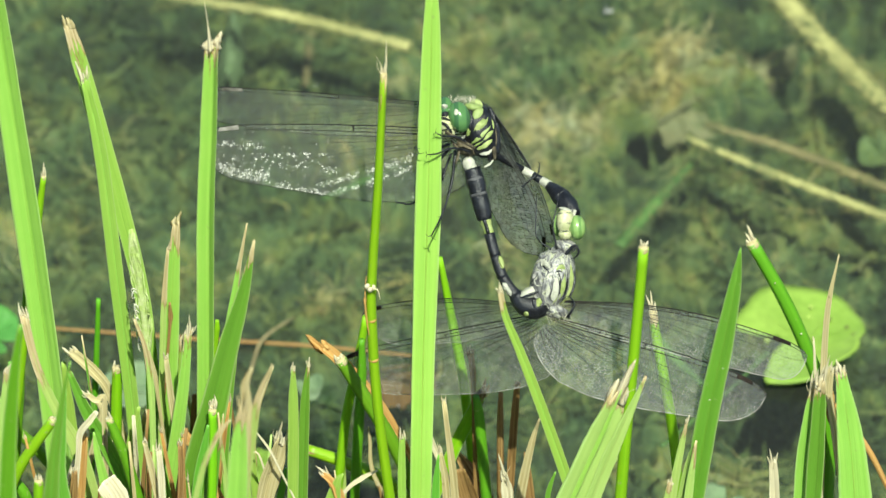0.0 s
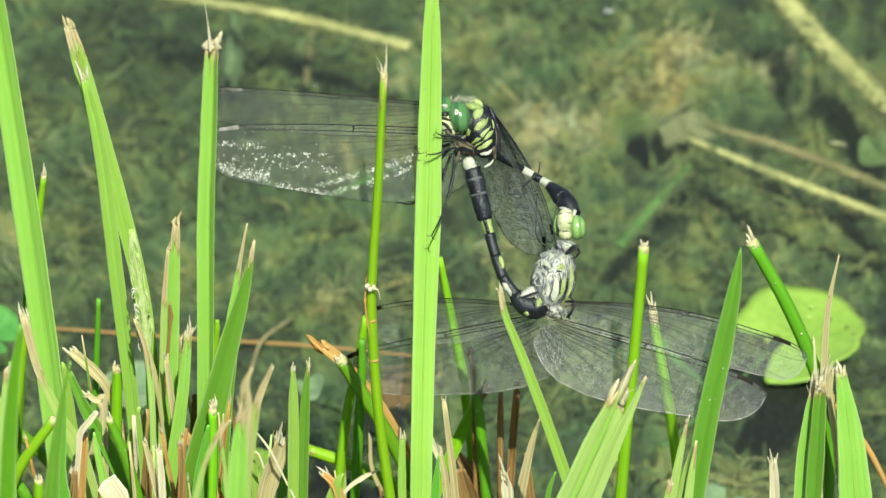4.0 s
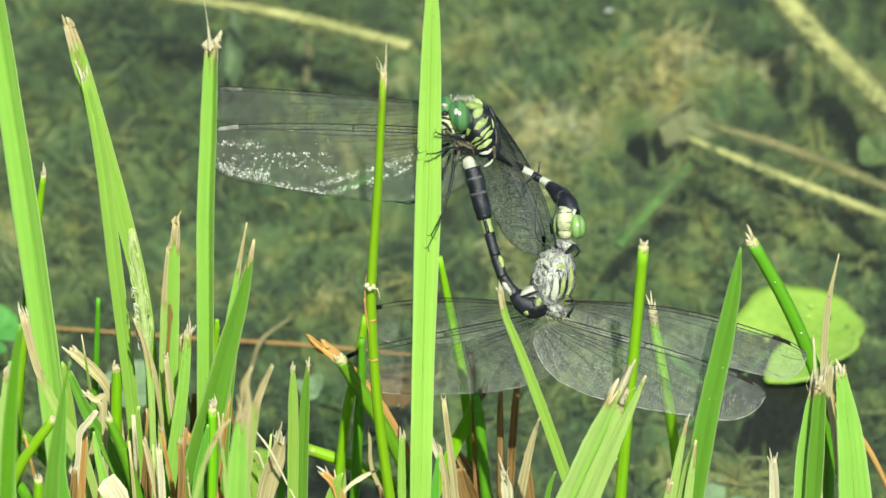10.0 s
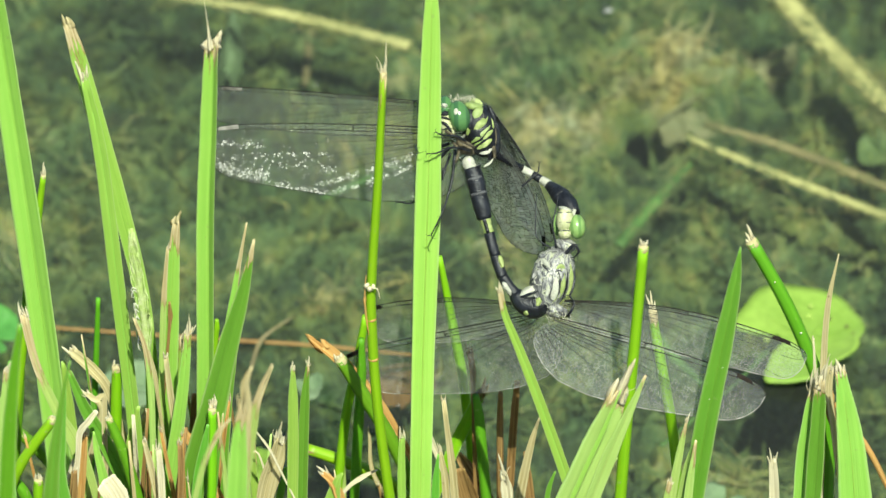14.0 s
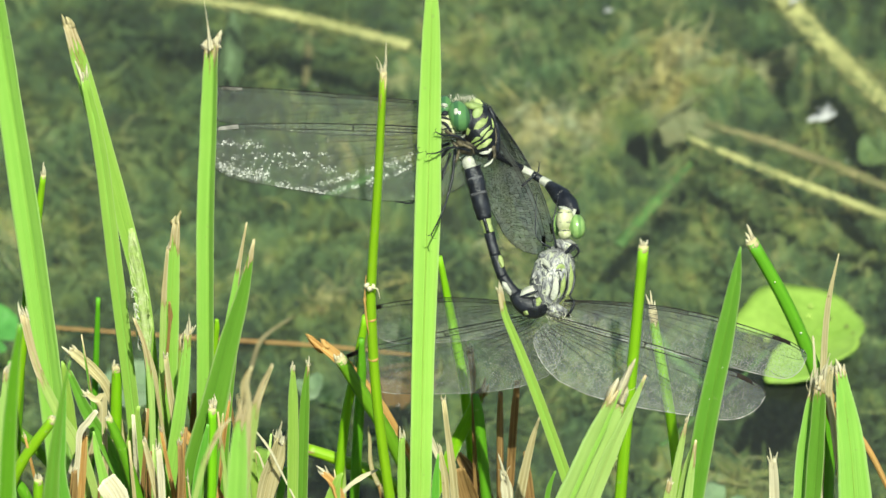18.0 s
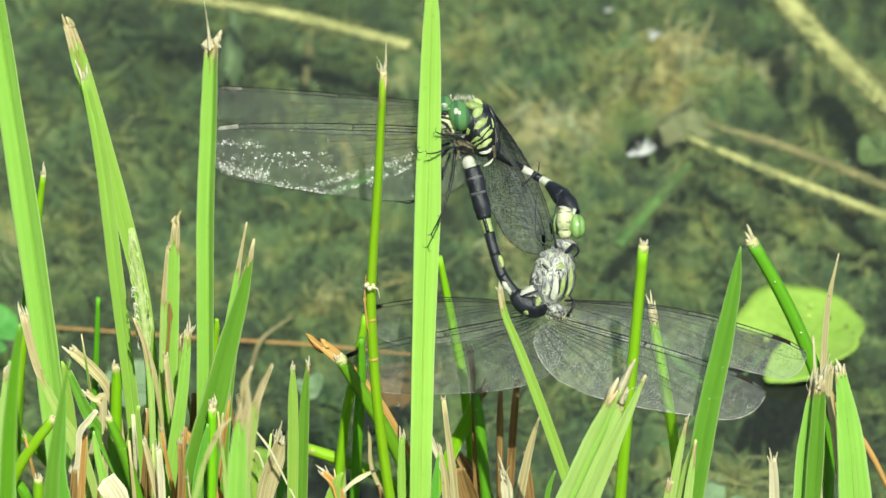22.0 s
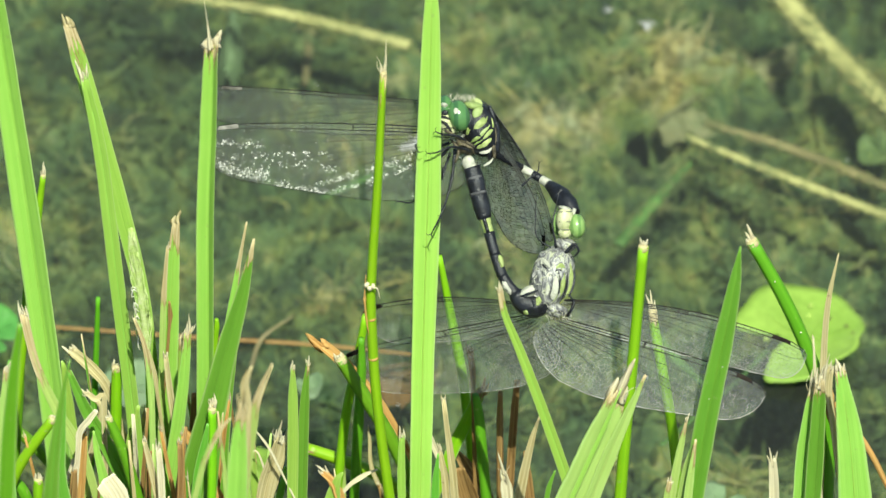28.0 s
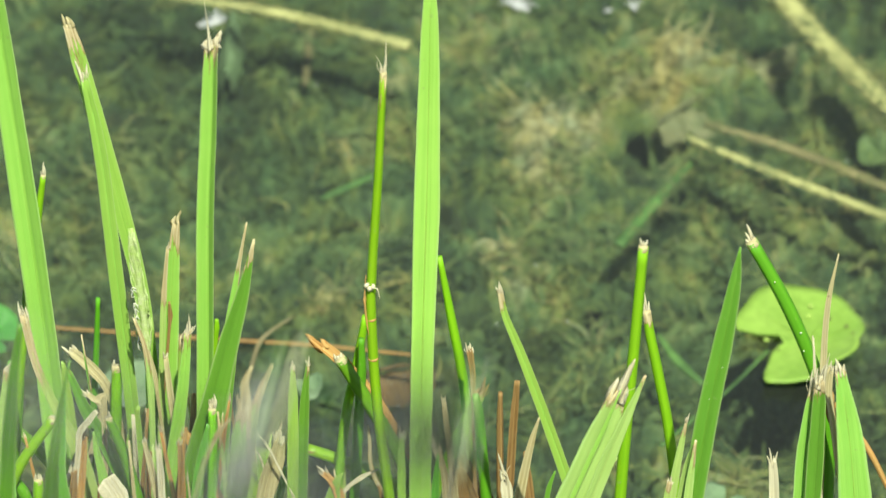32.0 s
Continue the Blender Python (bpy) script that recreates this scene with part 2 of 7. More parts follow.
def algae_material(name, stops, island=0.3, shift=0.0):
    """Waterweed: its colour follows its stored tone, wispy at small size, each strand a little different."""
    k = Mat(name)
    v = k.coord("Object")
    mid = k.noise(v, 230, 5, 0.62, 2.0)
    fine = k.noise(v, 900, 4, 0.65, 1.2)
    rnd = k.t.nodes.new("ShaderNodeNewGeometry").outputs["Random Per Island"]
    tone_attr = k.t.nodes.new("ShaderNodeAttribute")
    tone_attr.attribute_name = "weed_tone"

    def add(a, b, f):
        s = k.t.nodes.new("ShaderNodeMath")
        s.operation = "MULTIPLY_ADD"
        k.link(b, s, 0)
        s.inputs[1].default_value = f
        if isinstance(a, bpy.types.NodeSocket):
            k.link(a, s, 2)
        else:
            s.inputs[2].default_value = a
        return s.outputs[0]
    total = add(add(add(add(shift - 0.535 - island / 2, tone_attr.outputs["Fac"], 1.0), mid, 0.62), fine, 0.45), rnd, island)
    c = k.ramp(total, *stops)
    kind = k.noise(v, 95, 4, 0.6, 1.0)
    c = k.mix(1.0, c, k.ramp(kind, (0.36, (0.78, 0.96, 1.12)), (0.48, (0.96, 1.0, 1.05)), (0.58, (1.12, 1.06, 0.80)), (0.68, (1.22, 1.0, 0.88))), "MULTIPLY")
    p = k.n("BsdfPrincipled", Base_Color=c, Roughness=0.75, Normal=k.bump(fine, 0.7, 0.0008))
    tr = k.n("BsdfTranslucent", Color=c)
    return k.shader(k.blend(0.25, p.outputs[0], tr.outputs[0]))


def water_material():
    k = Mat("pond_water")
    fres = k.n("Fresnel", IOR=1.33)
    h = k.noise(k.coord("Object"), 45, 2)
    nrm = k.bump(h, 0.15, 0.0012)
    k.link(nrm, fres, "Normal")
    clear = k.n("BsdfTransparent", Color=(0.90, 0.93, 0.86, 1))
    # even pale haze over the water, put in as a diffuse share
    haze = k.n("BsdfDiffuse", Color=(0.56, 0.60, 0.50, 1))
    gloss = k.n("BsdfGlossy", Roughness=0.03, Normal=nrm)
    body = k.blend(0.024, clear.outputs[0], haze.outputs[0])
    return k.shader(k.blend(fres.outputs[0], body, gloss.outputs[0]))


MUD = mud_material()
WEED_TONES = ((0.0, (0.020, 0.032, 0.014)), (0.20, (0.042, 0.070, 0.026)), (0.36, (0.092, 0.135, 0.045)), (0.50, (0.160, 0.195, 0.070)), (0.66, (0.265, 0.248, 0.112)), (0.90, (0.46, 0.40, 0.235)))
WEED = algae_material("waterweed", WEED_TONES, 0.24, -0.06)
THREADS = algae_material("dead_threads", WEED_TONES, 0.24, -0.02)
CARPET = algae_material("algae_carpet", WEED_TONES, 0.0, -0.08)
WATER = water_material()


def steps(*spans):
    """Coordinates with a chosen count in each span: (start, end, count), ..."""
    out = []
    for a, b, n in spans:
        out += list(np.linspace(a, b, n, endpoint=False))
    return np.array(out + [spans[-1][1]])


# the weed on the bottom: dead tan patches, and hollows where the dark mud shows; place x, y, radii and strength
DEAD_PATCHES = ((0.0454, 0.2087, 0.0132, 0.0111, 0.36), (0.0569, 0.2180, 0.0072, 0.0041, 0.30), (0.0167, 0.1924, 0.0070, 0.0118, 0.30), (0.0277, 0.1879, 0.0048, 0.0075, 0.28), (0.0229, 0.2005, 0.0076, 0.0040, 0.26), (0.0114, 0.1590, 0.0061, 0.0041, 0.26),
                (0.0172, 0.1462, 0.0070, 0.0047, 0.28), (0.0045, 0.1607, 0.0054, 0.0041, 0.14), (-0.0165, 0.1891, 0.0045, 0.0054, 0.24), (-0.0458, 0.1969, 0.0036, 0.0047, 0.28), (-0.0189, 0.1471, 0.0051, 0.0041, 0.28), (0.0068, 0.2330, 0.0093, 0.0042, 0.14),
                (0.0375, 0.2171, 0.0061, 0.0037, 0.18), (0.0251, 0.1521, 0.0035, 0.0051, 0.16), (0.0414, 0.1573, 0.0041, 0.0041, 0.12), (-0.0130, 0.1353, 0.0058, 0.0040, 0.14), (0.0544, 0.1764, 0.0090, 0.0080, 0.10), (-0.0251, 0.2255, 0.0072, 0.0057, 0.12))
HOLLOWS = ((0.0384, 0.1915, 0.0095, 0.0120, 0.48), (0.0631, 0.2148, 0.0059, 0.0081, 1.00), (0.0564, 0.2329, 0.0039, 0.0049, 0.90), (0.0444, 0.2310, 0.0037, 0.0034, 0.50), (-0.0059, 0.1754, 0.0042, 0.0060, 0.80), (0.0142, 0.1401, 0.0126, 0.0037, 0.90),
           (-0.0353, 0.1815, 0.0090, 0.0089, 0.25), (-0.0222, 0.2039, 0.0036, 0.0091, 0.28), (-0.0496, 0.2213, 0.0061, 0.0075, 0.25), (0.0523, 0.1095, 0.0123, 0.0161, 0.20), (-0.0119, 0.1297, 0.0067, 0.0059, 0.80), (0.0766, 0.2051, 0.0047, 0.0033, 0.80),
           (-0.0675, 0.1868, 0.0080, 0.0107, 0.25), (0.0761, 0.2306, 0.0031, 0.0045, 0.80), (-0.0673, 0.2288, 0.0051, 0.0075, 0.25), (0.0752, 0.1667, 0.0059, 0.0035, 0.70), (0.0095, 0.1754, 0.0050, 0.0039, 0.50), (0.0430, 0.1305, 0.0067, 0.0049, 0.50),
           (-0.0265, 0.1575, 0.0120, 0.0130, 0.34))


def warped(x, y):
    return x + 0.010 * (fractal(x, y, 90, 3, 40) - 0.5), y + 0.016 * (fractal(x, y, 70, 3, 44) - 0.5)


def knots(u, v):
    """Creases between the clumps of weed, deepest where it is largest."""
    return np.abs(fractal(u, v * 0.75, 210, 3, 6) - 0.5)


def bare(x, y):
    """1 away from the hollows, near 0 inside them."""
    u, v = warped(x, y)
    u, v = (u + 2 * x) / 3, (v + 2 * y) / 3
    m = np.ones_like(x)
    for hx, hy, rx, ry, deep in HOLLOWS:
        m = m * (1 - np.minimum(0.97, 1.25 * deep) * np.exp(-((((u - hx) / rx) ** 2 + ((v - hy) / ry) ** 2) ** 1.5)))
    return m


def weed_tone(x, y):
    """Tone of the weed: dark green at 0, dead and bleached at 1; lower in the creases and hollows."""
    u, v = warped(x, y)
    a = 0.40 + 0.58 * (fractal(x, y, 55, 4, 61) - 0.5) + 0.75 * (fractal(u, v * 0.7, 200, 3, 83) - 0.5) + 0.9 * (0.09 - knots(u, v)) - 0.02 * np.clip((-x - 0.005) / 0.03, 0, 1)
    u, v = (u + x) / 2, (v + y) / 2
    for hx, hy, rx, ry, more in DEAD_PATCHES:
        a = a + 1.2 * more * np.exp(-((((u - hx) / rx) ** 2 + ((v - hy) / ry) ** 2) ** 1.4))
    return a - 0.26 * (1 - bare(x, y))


def toned(me, x=None, y=None, value=None):
    """Stores the weed's tone on a mesh, by place or as one value."""
    if x is None:
        co = np.zeros(len(me.vertices) * 3, np.float32)
        me.vertices.foreach_get("co", co)
        x, y = co[::3].astype(float), co[1::3].astype(float)
    vals = weed_tone(x, y) if value is None else np.full(len(me.vertices), value)
    me.attributes.new("weed_tone", "FLOAT", "POINT").data.foreach_set("value", vals.astype(np.float32))
    return me


def cover(x, y):
    """How thick the weed lies: 0 in the hollows, near 1 elsewhere."""
    return bare(x, y) ** 2 * np.clip((fractal(x, y, 70, 3, 5) - 0.12) * 3.6, 0, 1)


def build_ground():
    xs = steps((-300, -8, 8), (-8, -0.2, 14), (-0.2, 0.2, 220), (0.2, 8, 14), (8, 300, 8))
    ys = steps((-300, -2, 8), (-2, -0.1, 14), (-0.1, 0.42, 260), (0.42, 8, 20), (8, 300, 8))
    def height(x, y):
        wet = np.clip((y - 0.0) / 0.05, 0, 1) * (np.abs(x) < 2) * (y < 2)
        return bank_z(x, y) + (fractal(x, y, 60, 4, 3) - 0.5) * (0.006 + 0.016 * wet)
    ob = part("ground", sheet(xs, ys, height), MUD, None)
    tagged(ob, "dark muddy bank and pond bottom with soft silt", "ground", kind="structure")
    wx = steps((-5.5, -0.2, 6), (-0.2, 0.2, 40), (0.2, 5.5, 6))
    wy = steps((0.02, 0.4, 40), (0.4, 4.6, 10))
    w = part("water", sheet(wx, wy, lambda x, y: 0 * x + 0.0003 * (fractal(x, y, 60, 2, 8) - 0.5)), WATER, None)
    tagged(w, "clear still shallow pond water under a faint painted haze", "water", kind="structure")


build_ground()


def carpet_z(x, y):
    """The crumpled, knotted top of the weed on the bottom."""
    u, v = warped(x, y)
    fine = np.abs(fractal(u, v * 0.7, 520, 2, 50) - 0.5)
    silt = 0.008 * np.exp(-(((u - DEAD_PATCHES[0][0]) / DEAD_PATCHES[0][2]) ** 2 + ((v - DEAD_PATCHES[0][1]) / DEAD_PATCHES[0][3]) ** 2) ** 2)
    return -0.028 - 0.013 * (1 - bare(x, y)) + 0.014 * fractal(x, y, 40, 3, 6) - 0.016 * knots(u, v) - 0.008 * fine + silt


def build_carpet():
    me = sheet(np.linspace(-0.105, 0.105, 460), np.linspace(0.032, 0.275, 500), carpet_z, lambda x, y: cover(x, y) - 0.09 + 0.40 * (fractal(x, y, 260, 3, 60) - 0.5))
    tagged(part("algae_carpet", toned(me), CARPET, None), "crumpled olive and tan algae carpet on the pond bottom", "algae", kind="stuff")


build_carpet()


def ribbons(x, y, z, rng, long, wide, curl_most):
    """Many small curling strands as one mesh."""
    n = len(x)
    seg = 6
    length = rng.uniform(*long, n)
    width = rng.uniform(*wide, n)
    flow = 2 * math.pi * fractal(x, y, 26, 2, 21)
    a = flow + rng.normal(0, 0.9, n)
    curl = rng.normal(0, curl_most, n)
    rise = rng.normal(0, 0.35, n)
    verts = np.zeros((n, seg + 1, 2, 3))
    px, py, pz = x.copy(), y.copy(), z.copy()
    for i in range(seg + 1):
        f = i / seg
        ang = a + curl * f
        wv = width * (0.35 + 1.3 * math.sin(math.pi * min(f + 0.12, 0.95)))
        sx, sy = -np.sin(ang) * wv, np.cos(ang) * wv
        for s, sign in ((0, 1), (1, -1)):
            verts[:, i, s, 0] = px + sign * sx
            verts[:, i, s, 1] = py + sign * sy
            verts[:, i, s, 2] = pz + sign * width * 0.6 * np.sin(a * 3)
        px = px + np.cos(ang) * length / seg
        py = py + np.sin(ang) * length / seg
        pz = pz + rise * length / seg
    base = (np.arange(n) * (seg + 1) * 2)[:, None] + (np.arange(seg) * 2)[None, :]
    quads = np.stack([base, base + 1, base + 3, base + 2], -1).reshape(-1, 4)
    me = bpy.data.meshes.new("waterweed")
    me.vertices.add(n * (seg + 1) * 2)
    me.vertices.foreach_set("co", verts.astype(np.float32).ravel())
    me.loops.add(quads.size)
    me.loops.foreach_set("vertex_index", quads.astype(np.int32).ravel())
    me.polygons.add(len(quads))
    me.polygons.foreach_set("loop_start", np.arange(0, quads.size, 4, dtype=np.int32))
    me.update(calc_edges=True)
    return smooth(me)


def build_weed():
    """Tangled strands of waterweed on the bottom, and curly dead threads over the tan patches."""
    rng = np.random.RandomState(4)
    x, y = rng.uniform(-0.10, 0.10, 60000), rng.uniform(0.032, 0.27, 60000)
    ok = rng.rand(len(x)) < np.maximum(cover(x, y) * np.clip(fractal(x, y, 130, 2, 77) * 2.6 - 0.7, 0, 1), 0.012)
    x, y = x[ok][:22000], y[ok][:22000]
    z = carpet_z(x, y) + rng.uniform(-0.001, 0.0035, len(x))
    me = ribbons(x, y, z, rng, (0.003, 0.010), (0.00005, 0.00017), 2.8)
    tagged(part("waterweed", toned(me, np.repeat(x, 14), np.repeat(y, 14)), WEED, None), "olive green tangled waterweed lying on the pond bottom", "waterweed", kind="stuff")
    xs, ys = [], []
    for k, (cx, cy, rx, ry, more) in enumerate(DEAD_PATCHES):
        n = int(rx * ry * 1e6 * (4.2 if k > 1 else 1.2) * more)
        xs.append(cx + rng.normal(0, rx * 0.6, n))
        ys.append(cy + rng.normal(0, ry * 0.6, n))
    x, y = np.concatenate(xs), np.concatenate(ys)
    ok = rng.rand(len(x)) < bare(x, y) ** 2
    x, y = x[ok], y[ok]
    z = carpet_z(x, y) + rng.uniform(-0.0005, 0.0025, len(x))
    me = ribbons(x, y, z, rng, (0.002, 0.0075), (0.00005, 0.00018), 4.2)
    tagged(part("dead_algae_threads", toned(me, np.repeat(x, 14), np.repeat(y, 14)), THREADS, None), "curly tan threads of dead algae under water", "algae", kind="stuff")


build_weed()


def sunken_leaf(a, b, widths, material, label, seed=3):
    """A broad dead leaf under water: crumpled, frayed at the rim, with a midrib."""
    a, b = Vector(a), Vector(b)
    x = (b - a).normalized()
    y = Vector((0, 0, 1)).cross(x).normalized()
    n, m = 70, 40
    w = along(widths, n)
    verts, faces = [], []
    for i in range(n + 1):
        for j in range(m + 1):
            t = j / m * 2 - 1
            rough = 1 + 0.35 * (noise.noise((i * 0.22, 3.1 if t > 0 else 8.4, seed)) + 0.5 * noise.noise((i * 0.8, 5 if t > 0 else 9, seed)) + 0.7 * noise.noise((i * 2.3, 2 if t > 0 else 7, seed)))
            p = a + x * ((b - a).length * i / n) + y * (t * w[i] / 2 * rough)
            p.z += 0.0022 * noise.noise(p * 160) + 0.0007 * noise.noise(p * 520) - 0.004 * t * t
            verts.append(p - a)
    for i in range(n):
        for j in range(m):
            k = i * (m + 1) + j
            faces.append((k, k + 1, k + m + 2, k + m + 1))
    me = smooth(mesh_from("leaf", verts, faces))
    me.flip_normals()
    ob = part("sunken_leaf", toned(me, value=0.66), material, None)
    ob.location = a
    tagged(ob, label, "leaf")
    part("midrib", toned(tube([(0, 0, 0.0012), (b - a) * 0.5 + Vector((0, 0, 0.0014)), (b - a)], [0.0004, 0.0003, 0.0001], 12, 6), value=0.6), material, ob)
    return ob


sunken_leaf((-0.01260, 0.10209, -0.00800), (-0.00151, 0.10593, -0.00800), [0.00198, 0.00495, 0.00594, 0.00412, 0.00132], LEAF_RUST, "rusty brown dead leaf sunk near the bank", 17)
sunken_leaf((0.03846, 0.19582, -0.02050), (0.06436, 0.22341, -0.02050), [0.0035, 0.0085, 0.0100, 0.0065, 0.0010], LEAF_TAN, "pale tan dead leaf lying under water", 23)
sunken_leaf((-0.03859, 0.20154, -0.01400), (-0.03821, 0.22660, -0.01400), [0.0020, 0.0038, 0.0042, 0.0040, 0.0022], PAD_DULL, "dull grey-green leaf sunk under water", 29)


def drowned_reed(points, radii, material, label, joints=2, fuzz=0):
    """A reed stalk under water, with swollen joints as parts."""
    c = Vector(points[0])
    loc = [Vector(p) - c for p in points]
    ob = part("reed_stalk", tube(loc, radii, 60, 10, 0.6, 0.13), material, None)
    ob.location = c
    tagged(ob, label, "reed", group="reeds in the pond")
    if fuzz:
        rng = random.Random(len(label))
        q = spline(loc, 200)
        bits = []
        for i in range(fuzz):
            k = rng.randrange(199)
            p = q[k] + Vector((rng.uniform(-1, 1), rng.uniform(-1, 1), rng.uniform(-0.5, 0.6))) * radii[0] * 1.15
            d = (q[k + 1] - q[k]).normalized() * rng.choice((1, -1)) + Vector((rng.uniform(-1, 1), rng.uniform(-1, 1), rng.uniform(-0.6, 0.2)))
            e = p + d * rng.uniform(0.0008, 0.0034)
            bits.append(tube([p, (p + e) / 2 + Vector((rng.uniform(-1, 1), rng.uniform(-1, 1), 0)) * 0.0004, e], [0.00012, 0.00018, 0.00004], 3, 4))
        tagged(part("algae_fuzz", toned(joined("algae_fuzz", bits), value=0.58), WEED, ob, "fuzz of algae on the stalk"), kind="stuff")
    for i in range(joints):
        f = (i + 0.7) / (joints + 0.4)
        q = spline(loc, 50)
        a, b = q[int(f * 48)], q[int(f * 48) + 2]
        part("joint", tube([a, (a + b) / 2, b], [radii[0] * 0.9, radii[0] * 1.2, radii[0] * 0.9], 4, 8, 0.6), material, ob)
    return ob


drowned_reed([(-0.04906, 0.21359, -0.00400), (-0.02663, 0.20654, -0.00400), (-0.00591, 0.19699, -0.00400)], [0.00099, 0.00124, 0.00124], REED, "yellow-green drowned reed stalk in the pond", 2, 520)
drowned_reed([(0.05846, 0.21616, -0.00300), (0.06859, 0.19401, -0.00300), (0.08036, 0.17162, -0.00300)], [0.00215, 0.00225, 0.00190], REED, "thick yellow-green reed stalk with peeling skin, in the pond", 2, 620)
drowned_reed([(0.04230, 0.16670, -0.00300), (0.05896, 0.15419, -0.00300), (0.07865, 0.14055, -0.00300)], [0.00066, 0.00091, 0.00099], REED, "yellow-green reed stalk floating just under water", 2, 320)
drowned_reed([(0.04621, 0.17816, -0.00800), (0.06075, 0.17022, -0.00800), (0.07971, 0.15631, -0.00800)], [0.00074, 0.00107, 0.00107], REED_TAN, "tan rotten reed stalk under water", 1, 260)
drowned_reed([(0.03015, 0.14383, -0.01000), (0.03677, 0.15663, -0.01000), (0.04352, 0.16965, -0.01000)], [0.00115, 0.00107, 0.00066], REED_GREEN, "dull green stem sunk deep in the pond", 1, 260)
drowned_reed([(0.03594, 0.10941, -0.00400), (0.03902, 0.10170, -0.00400), (0.04304, 0.09534, -0.00400)], [0.00033, 0.00091, 0.00049], REED_GREEN, "dull green grass leaf sunk in the pond", 0)
drowned_reed([(0.03554, 0.07680, -0.00300), (0.04712, 0.09239, -0.00300), (0.05608, 0.10673, -0.00300)], [0.00041, 0.00033, 0.00033], REED_GREEN, "thin green leaf stalk under water", 0)
drowned_reed([(-0.02095, 0.15800, -0.01000), (-0.01707, 0.16094, -0.01000), (-0.01220, 0.16494, -0.01000)], [0.00033, 0.00082, 0.00066], REED_GREEN, "dull green grass leaf sunk in the pond", 0)
drowned_reed([(-0.06508, 0.10467, 0.00080), (-0.04155, 0.10178, 0.00080), (-0.02093, 0.09954, 0.00080), (-0.00410, 0.09667, 0.00080)], [0.00033, 0.00041, 0.00041, 0.00033], STRAW_BROWN, "thin orange-brown grass stalk floating on the water", 1)
drowned_reed([(-0.02390, 0.22769, -0.01900), (-0.02435, 0.21739, -0.01900), (-0.02470, 0.20723, -0.01900)], [0.00060, 0.00080, 0.00050], REED_TAN, "short dark tan stalk sunk in the pond", 0)
drowned_reed([(-0.03152, 0.09322, 0.00100), (-0.02975, 0.09840, 0.00300), (-0.02477, 0.10621, 0.00200)], [0.00033, 0.00033, 0.00016], REED_TAN, "thin dry tan grass wisp on the water", 0)


def pad_leaf(center, size, notch, seed, material, label, spots=0, squash=1.25, wide=0.35, outline=None):
    """A floating leaf with a cleft, curled rim, thickness, midribs and blemishes."""
    rng = random.Random(seed)
    bm = bmesh.new()
    rings, n = 9, 90
    def at(i, j, low=0.0):
        a = 2 * math.pi * j / n
        d = abs((a - radians(notch) + math.pi) % (2 * math.pi) - math.pi)
        cut = 1 - 0.93 * max(0, 1 - d / wide) ** 0.9
        if outline:
            cut = float(np.interp(math.degrees(a), *zip(*outline)))
        r = size * cut * (1 + 0.05 * math.sin(3 * a + seed) + 0.03 * math.sin(7 * a + 2 * seed)) * i / rings
        return Vector((r * math.cos(a), r * math.sin(a) * squash,
                       0.0012 * (i / rings) ** 3 * (1 + 0.8 * math.sin(2 * a + seed)) + 0.00004 * math.sin(a * 14) * i / rings - low))
    for low in (0.0, 0.00035):
        c = bm.verts.new((0, 0, -low))
        grid = [[bm.verts.new(at(i, j, low)) for j in range(n)] for i in range(1, rings + 1)]
        for j in range(n):
            k = (j + 1) % n
            f = (c, grid[0][j], grid[0][k])
            bm.faces.new(f if low == 0 else f[::-1])
            for i in range(rings - 1):
                f = (grid[i][j], grid[i + 1][j], grid[i + 1][k], grid[i][k])
                bm.faces.new(f if low == 0 else f[::-1])
        rim = grid[-1] if low == 0 else rim
        if low:
            for j in range(n):
                k = (j + 1) % n
                bm.faces.new((rim[j], grid[-1][j], grid[-1][k], rim[k]))
    me = bpy.data.meshes.new("pad")
    bm.to_mesh(me)
    bm.free()
    ob = part("floating_leaf", smooth(me), material, None)
    ob.location = center
    tagged(ob, label, "leaf", group="leaves floating on the pond")
    for s in range(7):
        a = radians(notch + 60 + s * 40)
        tip = Vector((math.cos(a), math.sin(a) * squash, 0)) * size * 0.85
        part("vein", tube([(0, 0, 0.0001), tip * 0.5 + Vector((0, 0, 0.0002)), tip + Vector((0, 0, 0.0006))], [0.00011, 0.00008, 0.00003], 6, 5), material, ob)
    for s in range(spots):
        a, d = rng.uniform(0, 6.28), size * rng.uniform(0.3, 0.85)
        r = size * rng.uniform(0.02, 0.05)
        z = 0.0002 + 0.0011 * (d / size) ** 3
        part("blemish", ball((d * math.cos(a), d * math.sin(a) * squash, z), (r, r * 1.3, 0.00010), 0, 0.3, 10, 6), PAD_SPOT if s % 3 else PAD_YELLOW, ob)
    return ob


LOBES = ((0, 0.92), (20, 1.03), (35, 1.17), (68, 1.30), (94, 1.36), (122, 1.39), (150, 1.35), (170, 1.26), (177, 1.16), (184, 0.50), (203, 0.42), (226, 0.93), (236, 1.40),
         (240, 1.49), (253, 1.43), (272, 1.27), (297, 1.02), (324, 0.89), (347, 0.86), (360, 0.92))
pad_leaf((0.06040, 0.10040, 0.00150), 0.0098, 200, 3, PAD, "bright green notched floating leaf with brown specks", 9, 1.0, 0.55, LOBES)
pad_leaf((-0.07400, 0.08650, 0.01200), 0.0052, 330, 5, LEAF_SIDE, "deep green rounded leaf by the bank", 1)
pad_leaf((-0.05151, 0.08282, 0.00400), 0.0048, 200, 6, PAD_DULL, "dull pale green floating leaf behind the grass", 2)
